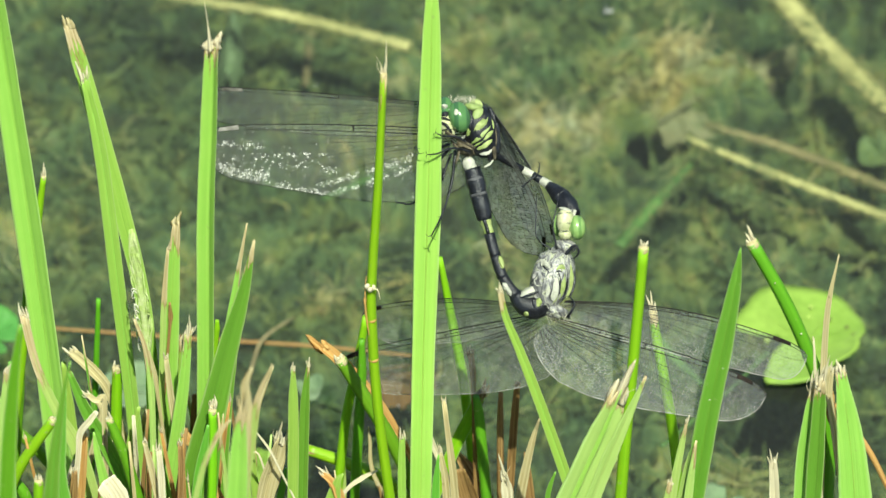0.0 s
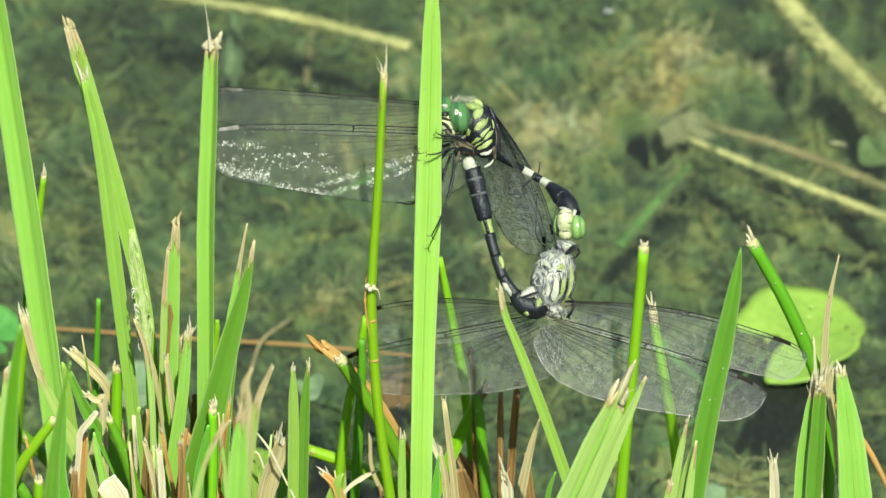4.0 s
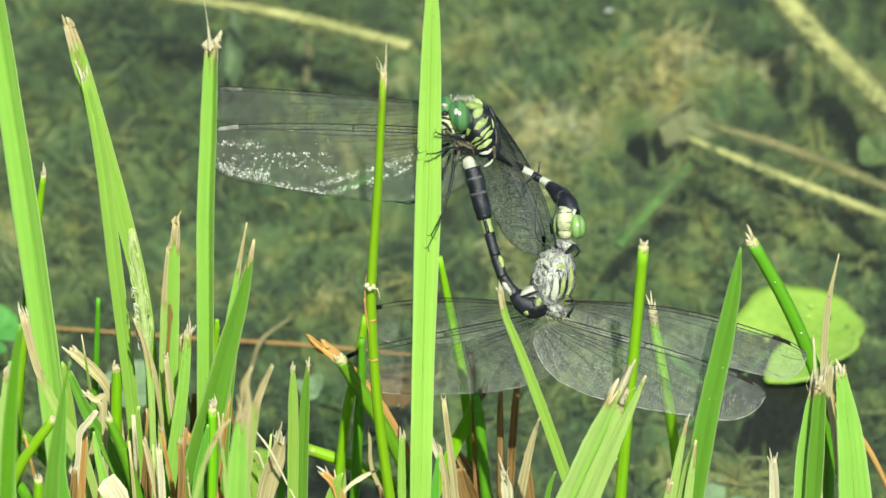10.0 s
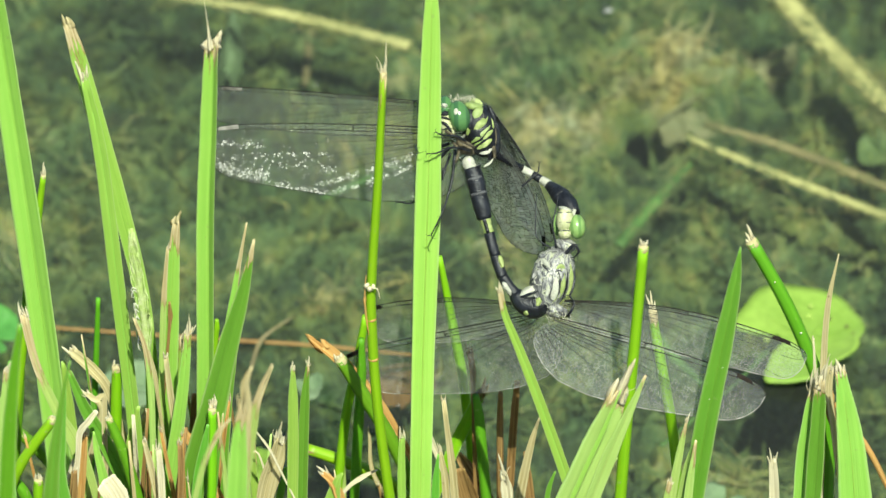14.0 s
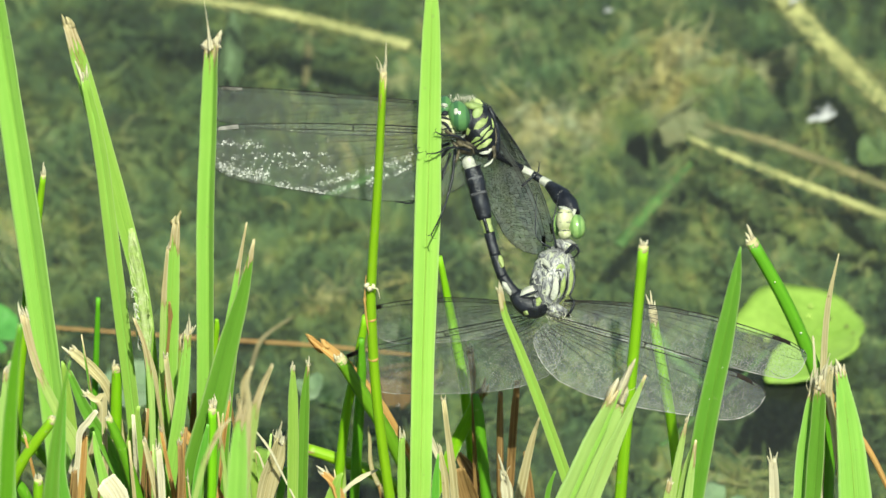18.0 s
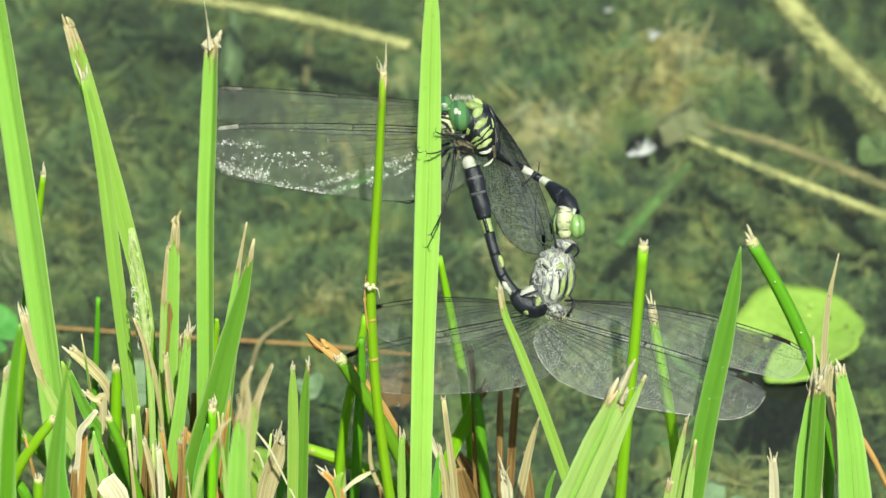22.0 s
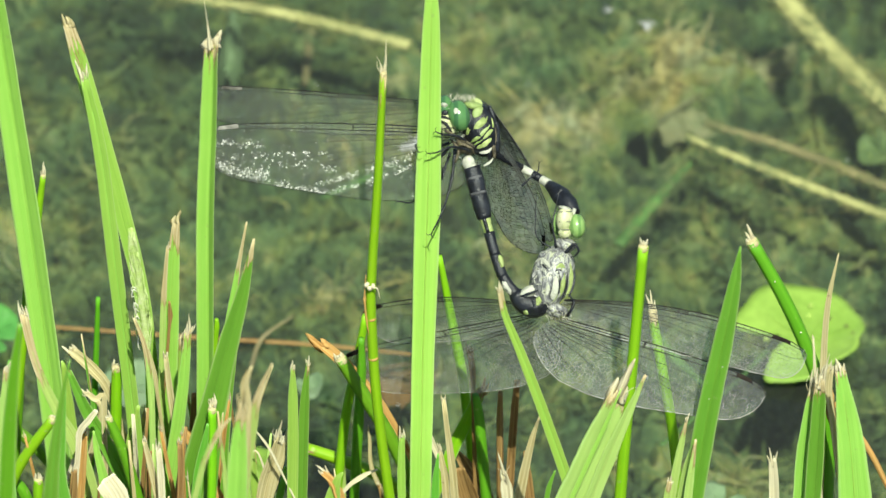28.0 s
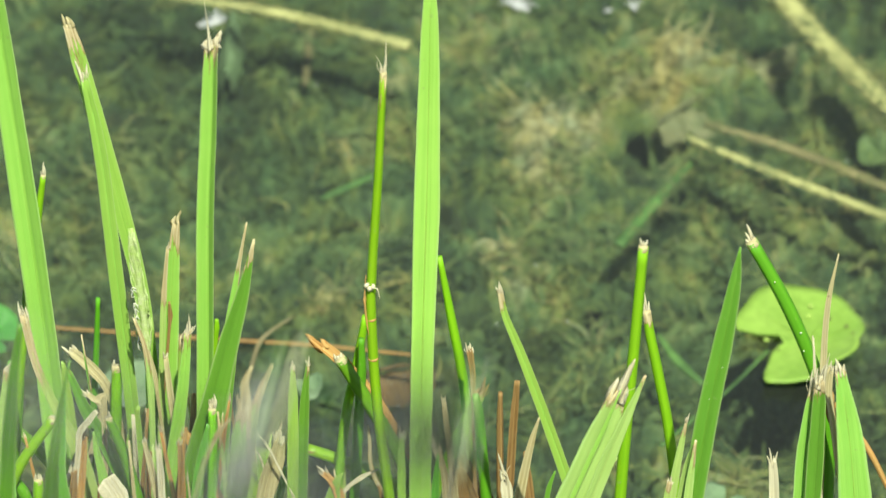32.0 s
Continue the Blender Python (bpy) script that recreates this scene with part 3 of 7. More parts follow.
pad_leaf((-0.02209, 0.08555, 0.00200), 0.0024, 100, 7, PAD_DULL, "small dull pale green floating leaf", 1)
pad_leaf((-0.02976, 0.05940, 0.00600), 0.0036, 150, 8, PAD, "small green leaf low in the grass", 1)
pad_leaf((0.04453, 0.05243, 0.00300), 0.0038, 60, 9, PAD_DULL, "pale green floating leaf near the bank", 1)
pad_leaf((0.07639, 0.16664, -0.00650), 0.0042, 120, 10, SUNK_LEAF, "dull green leaf just under water", 1)

# ---- grass and rushes on the bank ----
TOWARD = Vector((0.0, -0.819, 0.574))


def strip(points, widths, turn, fold, thick, dry, n=26, torn=0.0):
    """A grass leaf: a folded strip with thickness, UVs in metres and a 'dry' value along it."""
    c, w, dr = spline(points, n), along(widths, n), along(dry, n)
    verts, uv, tone, rim = [], [], [], []
    across = (-1.0, -0.86, -0.66, -0.46, -0.25, -0.08, 0.08, 0.25, 0.46, 0.66, 0.86, 1.0)
    m = len(across)
    run = 0.0
    rng = random.Random(int(abs(c[-1].x) * 1e6) + 7)
    jag = [rng.uniform(-1.0, 1.0) for s in across]
    bend = rng.uniform(0, 6.28)
    for i, p in enumerate(c):
        d = (c[min(i + 1, n)] - c[max(i - 1, 0)]).normalized()
        run += (p - c[i - 1]).length if i else 0
        side = d.cross(TOWARD).normalized()
        front = side.cross(d)
        q = Matrix.Rotation(radians(turn), 3, d)
        side, front = q @ side, q @ front
        for back in (0, 1):
            for a, s in enumerate(across):
                ridge = 0.03 * (1 if a % 2 else -1) - (0.05 if abs(s) < 0.1 else 0)
                h = w[i] / 2 * (fold * (abs(s) - 0.5) + ridge) - back * thick * (1 - 0.6 * abs(s))
                rip = d * jag[a] * torn * (1.0 if i == n else 0.45 if i == n - 1 else 0.0)
                wave = front * w[i] * 0.012 * math.sin(i * 0.7 + bend + s)
                verts.append(p + side * (s * w[i] / 2) * (1 + 0.018 * math.sin(i * 0.8 + bend) + 0.012 * math.sin(i * 2.1 + s + bend)) + front * h + rip + wave)
                uv.append((s * w[i] / 2, run))
                tone.append(dr[i])
                rim.append(abs(s))
    faces = []
    row = 2 * m
    for i in range(n):
        a, b = i * row, (i + 1) * row
        for k in range(m - 1):
            faces.append((a + k, a + k + 1, b + k + 1, b + k))
            faces.append((a + m + k + 1, a + m + k, b + m + k, b + m + k + 1))
        faces.append((a + m, a, b, b + m))
        faces.append((a + m - 1, a + 2 * m - 1, b + 2 * m - 1, b + m - 1))
    for a in (0, n * row):
        for k in range(m - 1):
            f = (a + k, a + m + k, a + m + k + 1, a + k + 1)
            faces.append(f if a == 0 else f[::-1])
    return finish(verts, faces, uv, tone, rim)


def rod(points, widths, dry, n=26, sides=12):
    """A rush stem: a round, faintly ribbed stalk with UVs and a 'dry' value."""
    c, w, dr = spline(points, n), along(widths, n), along(dry, n)
    verts, uv, tone, faces = [], [], [], []
    run = 0.0
    for i, p in enumerate(c):
        d = (c[min(i + 1, n)] - c[max(i - 1, 0)]).normalized()
        run += (p - c[i - 1]).length if i else 0
        u = d.cross(TOWARD).normalized()
        v = u.cross(d)
        for s in range(sides):
            a = 2 * math.pi * s / sides
            r = w[i] / 2 * (1 + 0.05 * math.cos(3 * a))
            verts.append(p + u * r * math.cos(a) + v * r * math.sin(a))
            uv.append((a * w[i] / 2, run))
            tone.append(dr[i])
    for i in range(n):
        for s in range(sides):
            t = (s + 1) % sides
            faces.append((i * sides + s, i * sides + t, (i + 1) * sides + t, (i + 1) * sides + s))
    faces.append(tuple(range(sides))[::-1])
    faces.append(tuple(n * sides + s for s in range(sides)))
    return finish(verts, faces, uv, tone)


def finish(verts, faces, uv, tone, rim=()):
    me = mesh_from("leaf", verts, faces)
    layer = me.uv_layers.new(name="UVMap")
    for loop in me.loops:
        layer.data[loop.index].uv = uv[loop.vertex_index]
    att = me.attributes.new("dry", "FLOAT", "POINT")
    att.data.foreach_set("value", tone)
    if rim:
        me.attributes.new("rim", "FLOAT", "POINT").data.foreach_set("value", rim)
    return smooth(me)


def frayed(points, width, length, count, seed):
    """A torn end: flat pointed shards of uneven length that go on from the leaf, with a few loose fibres."""
    rng = random.Random(seed)
    c = spline(points, 20)
    tip, d = c[-1], (c[-1] - c[-3]).normalized()
    side = d.cross(TOWARD).normalized()
    front = side.cross(d)
    verts, faces = [], []
    tall = rng.randrange(count)
    for i in range(count):
        s = ((i + 0.5) / count - 0.5) * width
        h = length * (1.25 if i == tall else rng.choice((0.45, 0.65, 0.85))) * rng.uniform(0.85, 1.15)
        lean = side * (rng.uniform(-0.10, 0.10) + s / width * 0.05) - front * rng.uniform(-0.05, 0.12)
        a = tip + side * s - d * length * rng.uniform(0.25, 0.5) - front * 0.00012
        r = width / count * rng.uniform(0.58, 0.84)
        steps_up = 9
        o = len(verts)
        kink = rng.uniform(-0.5, 0.5)
        for k in range(steps_up + 1):
            f = k / steps_up
            w = r * (1.0 - f ** 3.2) * (1 + 0.22 * rng.uniform(-1, 1)) + r * 0.04
            p = a + (d + lean * f) * (h + length * 0.35) * f + side * r * kink * math.sin(f * 5)
            verts += [p - side * w, p - front * w * 0.22, p + side * w, p + front * w * 0.16]
        for k in range(steps_up):
            for q in range(4):
                e = o + k * 4
                faces.append((e + q, e + (q + 1) % 4, e + 4 + (q + 1) % 4, e + 4 + q))
        faces.append((o + 3, o + 2, o + 1, o))
        e = o + steps_up * 4
        faces.append((e, e + 1, e + 2, e + 3))
    bits = [smooth(mesh_from("shards", verts, faces))]
    for q in range(2):
        o = tip + side * rng.uniform(-0.5, 0.5) * width - d * length * 0.1
        f = o + (d + side * rng.uniform(-0.5, 0.5) + front * rng.uniform(-0.1, 0.2)) * length * rng.uniform(0.5, 0.8)
        bits.append(tube([o, o.lerp(f, 0.5) + side * rng.uniform(-0.15, 0.15) * length, f], [0.00007, 0.00006, 0.00002], 5, 4))
    me = joined("frayed_tip", bits)
    layer = me.uv_layers.new(name="UVMap")
    for loop in me.loops:
        co = me.vertices[loop.vertex_index].co
        layer.data[loop.index].uv = (co.dot(side), co.dot(d))
    return me


def root(points):
    """Carries the lowest point down to the bank."""
    p = [Vector(q) for q in points]
    d = p[0] - p[1]
    d.y *= 0.3
    d.z = min(d.z, -abs(d.x) * 0.7 - 1e-4)
    g = float(bank_z(np.array(p[0].x), np.array(p[0].y))) - 0.003
    if p[0].z > g + 0.002:
        t = (g - p[0].z) / d.z
        step = d * t
        step.x = max(-0.02, min(0.02, step.x))
        # evenly spaced, so that the curve does not swing out
        count = max(1, min(5, round(step.length / max((p[0] - p[1]).length, 1e-4))))
        first = p[0].copy()
        for i in range(1, count + 1):
            p.insert(0, first + step * i / count)
    return p


def grass(points, widths, material, label, turn=0.0, fold=0.25, dry=(0, 0), fray=None, stem=False, name="", thick=0.00022,
          fray_mat=None, seed=1, n=26, category="grass", joints=()):
    """One leaf or stem, rooted in the bank; a torn end and stem joints are its parts."""
    long = root(points)
    extra = len(long) - len(points)
    base = long[0].copy()
    loc = [q - base for q in long]
    widths = list(np.interp(np.linspace(0, 1, len(loc)), *widths)) if isinstance(widths, tuple) and len(widths) == 2 and hasattr(widths[0], "__len__") else [widths[0]] * extra + list(widths)
    dry = [0.0] * extra + list(np.interp(np.linspace(0, 1, len(points)), np.linspace(0, 1, len(dry)), dry))
    joints = [(f * len(points) - 1 + extra) / (len(points) - 1 + extra) for f in joints]
    n += 4 * max(extra - 1, 0)
    me = rod(loc, widths, dry, n) if stem else strip(loc, widths, turn, fold * 0.55, thick, dry, n, fray[0] * 0.32 if fray else 0.0)
    ob = part(name or ("rush_stem" if stem else "grass_blade"), me, material, None)
    ob.location = base
    tagged(ob, label, category, group="grass on the bank")
    if fray:
        length, count = fray
        if stem:
            e = spline(loc, 40)
            d = (e[-1] - e[-3]).normalized()
            r = widths[-1] / 2
            part("cut_end", tube([e[-1] - d * r * 0.9, e[-1] - d * r * 0.3, e[-1] + d * r * 0.1], [r * 1.01, r * 1.03, r * 0.95], 6, 12, 1.0, 0.05), STRAW, ob, "pale dry cut end")
            count = min(count, 3)
        part("frayed_tip", frayed(loc, widths[-1] * (0.75 if stem else 1.0), length, count, seed), fray_mat or STRAW_PALE, ob, "torn bleached tip")
    c = spline(loc, 60)
    if not stem and fold < 1.5 and max(widths) > 0.0014 and material in (GRASS, GRASS_DEEP, PALE):
        mid = []
        for i in range(0, 59, 6):
            d = (c[i + 1] - c[i]).normalized()
            front = Matrix.Rotation(radians(turn), 3, d) @ d.cross(TOWARD).normalized().cross(d)
            w = float(np.interp(i / 60, np.linspace(0, 1, len(widths)), widths))
            mid.append(c[i] - front * (w / 2 * (fold * 0.275 - 0.02) + 0.00007))
        part("midrib", tube(mid, [0.00010, 0.00010, 0.00008, 0.00005], 24, 6), material, ob, "slim midrib")
    for f in joints:
        i = int(f * 58)
        r = float(np.interp(f, np.linspace(0, 1, len(widths)), widths)) / 2
        d = (c[i + 1] - c[i]).normalized() * 0.00022
        part("node", tube([c[i] - d, c[i], c[i] + d], [r * 1.01, r * 1.10, r * 1.01], 4, 10), STRAW_ORANGE, ob, "brown ring on the stem")
    return ob


FRESH = "bright green flat grass blade rooted in the bank"
CUT = "bright green grass blade with a torn dry brown tip"
RUSH = "bright green round rush stem rooted in the bank"
RUSHCUT = "green round rush stem with a cut pale tip"
DRY = "dry tan dead grass blade among green grass"

# tall blades, from one end of the bank to the other
grass([(-0.05641, -0.00400, 0.04556), (-0.05804, -0.00400, 0.07263), (-0.06055, -0.00400, 0.10286), (-0.06288, -0.00400, 0.12824), (-0.06414, -0.00400, 0.14159)], [0.00365, 0.00390, 0.00400, 0.00356, 0.00285],
      GRASS, FRESH, -12, 0.75)
grass([(-0.04466, -0.00300, 0.04480), (-0.04605, -0.00300, 0.06572), (-0.04769, -0.00300, 0.08818), (-0.04931, -0.00300, 0.10909), (-0.05121, -0.00300, 0.12178)], [0.00214, 0.00214, 0.00223, 0.00198, 0.00124],
      GRASS, CUT, -8, 0.25, (0, 0, 0.05, 0.2), (0.00247, 3), seed=3)
grass([(-0.04262, 0.00000, 0.06352), (-0.04417, 0.00000, 0.08201), (-0.04696, 0.00000, 0.09812), (-0.05033, 0.00000, 0.11491), (-0.05240, 0.00000, 0.12450), (-0.05339, 0.00000, 0.12889)], [0.00181, 0.00239, 0.00247, 0.00247, 0.00220, 0.00150],
      GRASS, CUT, 14, 0.30, (0, 0, 0, 0.1, 0.62, 1), (0.00165, 3), seed=4, fray_mat=STRAW)
BLADE_C = grass([(-0.03490, -0.01200, 0.05162), (-0.03433, -0.01200, 0.08046), (-0.03389, -0.01200, 0.10246), (-0.03310, -0.01200, 0.12005), (-0.03247, -0.01200, 0.13349)], [0.00275, 0.00275, 0.00285, 0.00265, 0.00215],
      GRASS, CUT, -24, 1.35, (0, 0, 0, 0.1, 0.75), (0.00200, 3), seed=5)
part("torn_fibre", tube([Vector(q) - BLADE_C.location for q in ((-0.03280, -0.01195, 0.13290), (-0.03288, -0.01195, 0.13444), (-0.03308, -0.01195, 0.13710), (-0.03345, -0.01200, 0.14069))], [0.00100, 0.00078, 0.00036, 0.00006], 14, 8, 0.3, 0.10), STRAW_PALE, BLADE_C, "long torn fibre at the tip")
part("torn_fibre", tube([Vector(q) - BLADE_C.location for q in ((-0.03215, -0.01215, 0.12300), (-0.03196, -0.01215, 0.12900), (-0.03178, -0.01215, 0.13380), (-0.03172, -0.01215, 0.13490))], [0.00016, 0.00016, 0.00018, 0.00006], 14, 6), STRAW_PALE, BLADE_C, "pale torn edge of the blade")
BLADE_F = grass([(-0.00333, -0.01400, 0.05314), (-0.00289, -0.00900, 0.07625), (-0.00221, -0.00400, 0.09889), (-0.00187, -0.00100, 0.11461), (-0.00161, 0.00100, 0.12881), (-0.00161, 0.00200, 0.13775)],
      [0.00305, 0.00338, 0.00379, 0.00338, 0.00239, 0.00099], GRASS, "broad bright green grass blade that the dragonflies cling to", 6, 0.12)
STEM_E = grass([(-0.00763, -0.01700, 0.05541), (-0.00952, -0.01700, 0.07394), (-0.01033, -0.01700, 0.09009), (-0.01011, -0.01700, 0.09904), (-0.00922, -0.01700, 0.11375), (-0.00833, -0.01700, 0.13203)],
      [0.00157, 0.00148, 0.00148, 0.00135, 0.00124, 0.00098], STEM, RUSHCUT, dry=(0, 0, 0, 0, 0, 0, 0, 0, 0, 0, 0, 0, 0.2, 0.7), fray=(0.00420, 3), stem=True, joints=(0.45, 0.53), seed=6)
part("dead_sheath", tube([Vector(q) - STEM_E.location for q in ((-0.01051, -0.01750, 0.08644), (-0.01098, -0.01750, 0.08995), (-0.01120, -0.01750, 0.09344), (-0.01101, -0.01750, 0.09761))], [0.00016, 0.00033, 0.00033, 0.00008], 12, 7, 0.5), STRAW_ORANGE, STEM_E, "orange dead sheath beside the stem")
grass([(0.00523, 0.01000, 0.03494), (0.00322, 0.01000, 0.05725), (0.00135, 0.01000, 0.06975), (-0.00050, 0.01000, 0.08157)], [0.00148, 0.00148, 0.00140, 0.00082], STEM, RUSH, stem=True)
STEM_G = grass([(0.01898, -0.02400, 0.06278), (0.01449, -0.02400, 0.07808), (0.01100, -0.02400, 0.08913), (0.00895, -0.02400, 0.09509), (0.00820, -0.02400, 0.09925)], [0.00173, 0.00157, 0.00132, 0.00099, 0.00082],
      GRASS, CUT, 0, 0.35, (0, 0, 0, 0.5, 1), (0.00181, 3), seed=7)
grass([(0.02547, -0.03000, 0.06527), (0.02623, -0.03000, 0.07948), (0.02727, -0.03000, 0.09544), (0.02820, -0.03000, 0.11139)], [0.00173, 0.00165, 0.00157, 0.00148], STEM, RUSHCUT,
      dry=(0, 0, 0, 0, 0, 0.45), fray=(0.00107, 4), stem=True, seed=8)
STEM_I = grass([(0.03538, 0.00000, 0.04465), (0.03412, 0.00000, 0.05728), (0.03250, 0.00000, 0.06767), (0.03128, 0.00000, 0.07487), (0.03080, -0.00000, 0.07895)], [0.00140, 0.00157, 0.00157, 0.00148, 0.00124], STEM, RUSHCUT,
      dry=(0, 0, 0.1, 0.3, 1), fray=(0.00313, 4), stem=True, seed=9)
BLADE_J = grass([(0.03592, -0.03000, 0.06527), (0.03784, -0.03000, 0.08149), (0.03980, -0.03000, 0.09445), (0.04117, -0.03000, 0.10429), (0.04187, -0.03000, 0.11130)], [0.00313, 0.00330, 0.00289, 0.00198, 0.00016],
      GRASS_DEEP, "deep green pointed grass blade rooted in the bank", -15, 0.3, (0, 0, 0, 0, 0.2))
STEM_K = grass([(0.05646, -0.01400, 0.05314), (0.05618, -0.01400, 0.06969), (0.05347, -0.01400, 0.07988), (0.04940, -0.01400, 0.09045), (0.04423, -0.01400, 0.10109)], [0.00214, 0.00206, 0.00198, 0.00198, 0.00181],
      STEM_DEEP, "deep green round rush stem with a broken pale tip", dry=(0, 0, 0, 0, 0, 0.4), fray=(0.00247, 4), stem=True, seed=10)
grass([(0.05528, -0.01600, 0.06912), (0.05514, -0.01600, 0.08133), (0.05547, -0.01600, 0.09137), (0.05672, -0.01600, 0.10031)], [0.00099, 0.00099, 0.00082, 0.00016], STRAW, "thin dry tan grass blade", 0, 0.3)
grass([(0.05214, -0.02400, 0.06072), (0.05249, -0.02400, 0.07097), (0.05296, -0.02400, 0.07707), (0.05329, -0.02400, 0.08211)], [0.00270, 0.00270, 0.00220, 0.00140], GRASS, CUT, 10, 0.6, (0, 0, 0.2, 0.8), (0.00412, 4), seed=11)
grass([(0.05365, -0.02600, 0.06224), (0.05391, -0.02600, 0.07246), (0.05406, -0.02600, 0.08056), (0.05410, -0.02600, 0.08458)], [0.00247, 0.00247, 0.00198, 0.00148], GRASS_DEEP, CUT, -14, 0.5, (0, 0, 0.3, 0.9), (0.00363, 4), seed=12)
grass([(0.05982, -0.02800, 0.06375), (0.05870, -0.02800, 0.07497), (0.05773, -0.02800, 0.08203), (0.05680, -0.02800, 0.08803)], [0.00495, 0.00412, 0.00280, 0.00148], GRASS, CUT, 8, 0.25, (0, 0, 0, 0.7), (0.00214, 3), seed=13)
grass([(0.06563, -0.01000, 0.05429), (0.06335, -0.01000, 0.05950), (0.06113, -0.01000, 0.06364), (0.05745, -0.01000, 0.06931)], [0.00082, 0.00091, 0.00082, 0.00066], STRAW_ORANGE, "thin bent brown dead stalk", stem=True)
grass([(0.05689, -0.02000, 0.07208), (0.05614, -0.02000, 0.07513), (0.05606, -0.02000, 0.07767)], [0.00132, 0.00165, 0.00115], STRAW_BROWN, "curled brown dead leaf scrap caught between stems", 30, 0.6, (1, 1), (0.00198, 4), seed=14, fray_mat=STRAW_ORANGE)
grass([(0.04852, -0.02000, 0.05769), (0.04830, -0.02000, 0.06285), (0.04805, -0.02000, 0.06594)], [0.00148, 0.00140, 0.00115], STRAW_PALE, "short cut stub with a frayed bleached top", 0, 0.6, (0, 0.5, 1), (0.00247, 4), seed=15)
grass([(0.01815, -0.03600, 0.06931), (0.02065, -0.03600, 0.07690), (0.02282, -0.03600, 0.08342), (0.02474, -0.03600, 0.08960)], [0.00540, 0.00500, 0.00430, 0.00260], PALE,
      "broad pale green cut grass sheath with a split brown end", 18, 0.25, (0, 0, 0, 0.1, 0.85), (0.00460, 3), seed=16, thick=0.0006)
grass([(0.02151, -0.03650, 0.07222), (0.02367, -0.03650, 0.07928), (0.02591, -0.03650, 0.08579), (0.02866, -0.03650, 0.09363)], [0.00220, 0.00220, 0.00150, 0.00035], PALE, CUT, 20, 0.3, (0, 0, 0, 0.1, 0.8))
grass([(0.01858, -0.03720, 0.07275), (0.02108, -0.03720, 0.07981), (0.02325, -0.03720, 0.08581), (0.02524, -0.03720, 0.09176)], [0.00074, 0.00074, 0.00066, 0.00016], GRASS, CUT, -20, 0.3, (0, 0, 0, 0.6))
grass([(0.03267, -0.03000, 0.06424), (0.03351, -0.03000, 0.07139), (0.03422, -0.03000, 0.07645), (0.03487, -0.03000, 0.08069)], [0.00132, 0.00124, 0.00091, 0.00033], PALE, CUT, 0, 0.5, (0, 0.1, 0.4, 0.9), (0.00132, 2), seed=17)
grass([(0.03418, -0.02900, 0.06348), (0.03488, -0.02900, 0.06962), (0.03561, -0.02900, 0.07368), (0.03666, -0.02900, 0.07753)], [0.00140, 0.00132, 0.00107, 0.00066], PALE, CUT, 20, 0.5, (0, 0, 0.3, 0.9), (0.00148, 3), seed=74)
grass([(0.03215, -0.03100, 0.06449), (0.03233, -0.03100, 0.06807), (0.03269, -0.03100, 0.07051)], [0.00099, 0.00091, 0.00074], PALE, CUT, 0, 0.5, (0, 0.4, 1), (0.00099, 3), seed=75)
grass([(0.03516, -0.03100, 0.06500), (0.03560, -0.03100, 0.07112), (0.03626, -0.03100, 0.07821)], [0.00132, 0.00115, 0.00033], PALE, CUT, 0, 0.35, (0, 0.3, 1))

# the middle of the bank
grass([(-0.00454, -0.00400, 0.04977), (-0.00787, -0.00400, 0.05868), (-0.01200, -0.00400, 0.06697), (-0.01511, -0.00400, 0.07304)], [0.00198, 0.00206, 0.00206, 0.00181], STEM_DEEP, RUSHCUT, dry=(0, 0, 0, 0.3), fray=(0.00132, 4), stem=True, seed=18)
grass([(-0.00539, 0.00000, 0.05309), (-0.00955, 0.00000, 0.06197), (-0.01452, -0.00000, 0.06921), (-0.01766, 0.00000, 0.07261)], [0.00148, 0.00165, 0.00181, 0.00165], STRAW_ORANGE, "orange dead leaf sheath torn at its end", 10, 0.6, (0, 0), (0.00240, 2), seed=19, fray_mat=STRAW_ORANGE)
grass([(-0.00461, 0.00600, 0.03904), (-0.00885, 0.00600, 0.04352), (-0.01478, 0.00600, 0.04671), (-0.02044, 0.00600, 0.04914)], [0.00198, 0.00198, 0.00190, 0.00165], STEM, "green rush stem bent low with an orange end", dry=(0, 0, 0.1, 0.55), stem=True)
grass([(-0.01578, 0.00300, 0.04450), (-0.01449, 0.00300, 0.05715), (-0.01290, 0.00300, 0.06652), (-0.01134, 0.00300, 0.07579)], [0.00148, 0.00148, 0.00132, 0.00115], STEM, RUSH, stem=True)
grass([(-0.01339, -0.00000, 0.04252), (-0.01260, 0.00000, 0.05728), (-0.01203, 0.00000, 0.06767), (-0.01199, 0.00000, 0.07384)], [0.00148, 0.00157, 0.00140, 0.00082], STEM_DEEP, RUSH, stem=True)
grass([(-0.02193, -0.02200, 0.05920), (-0.02171, -0.02200, 0.07050), (-0.02161, -0.02200, 0.07863), (-0.02154, -0.02200, 0.08417)], [0.00165, 0.00165, 0.00148, 0.00058], GRASS, CUT, 16, 0.3, (0, 0, 0, 0.05, 0.6), (0.00132, 2), seed=20)
grass([(-0.02063, -0.02150, 0.05882), (-0.02025, -0.02150, 0.07013), (-0.01991, -0.02150, 0.07826), (-0.01943, -0.02150, 0.08451)], [0.00165, 0.00165, 0.00140, 0.00049], GRASS_DEEP, CUT, -10, 0.3, (0, 0, 0, 0.1, 0.7), (0.00148, 2), seed=77)
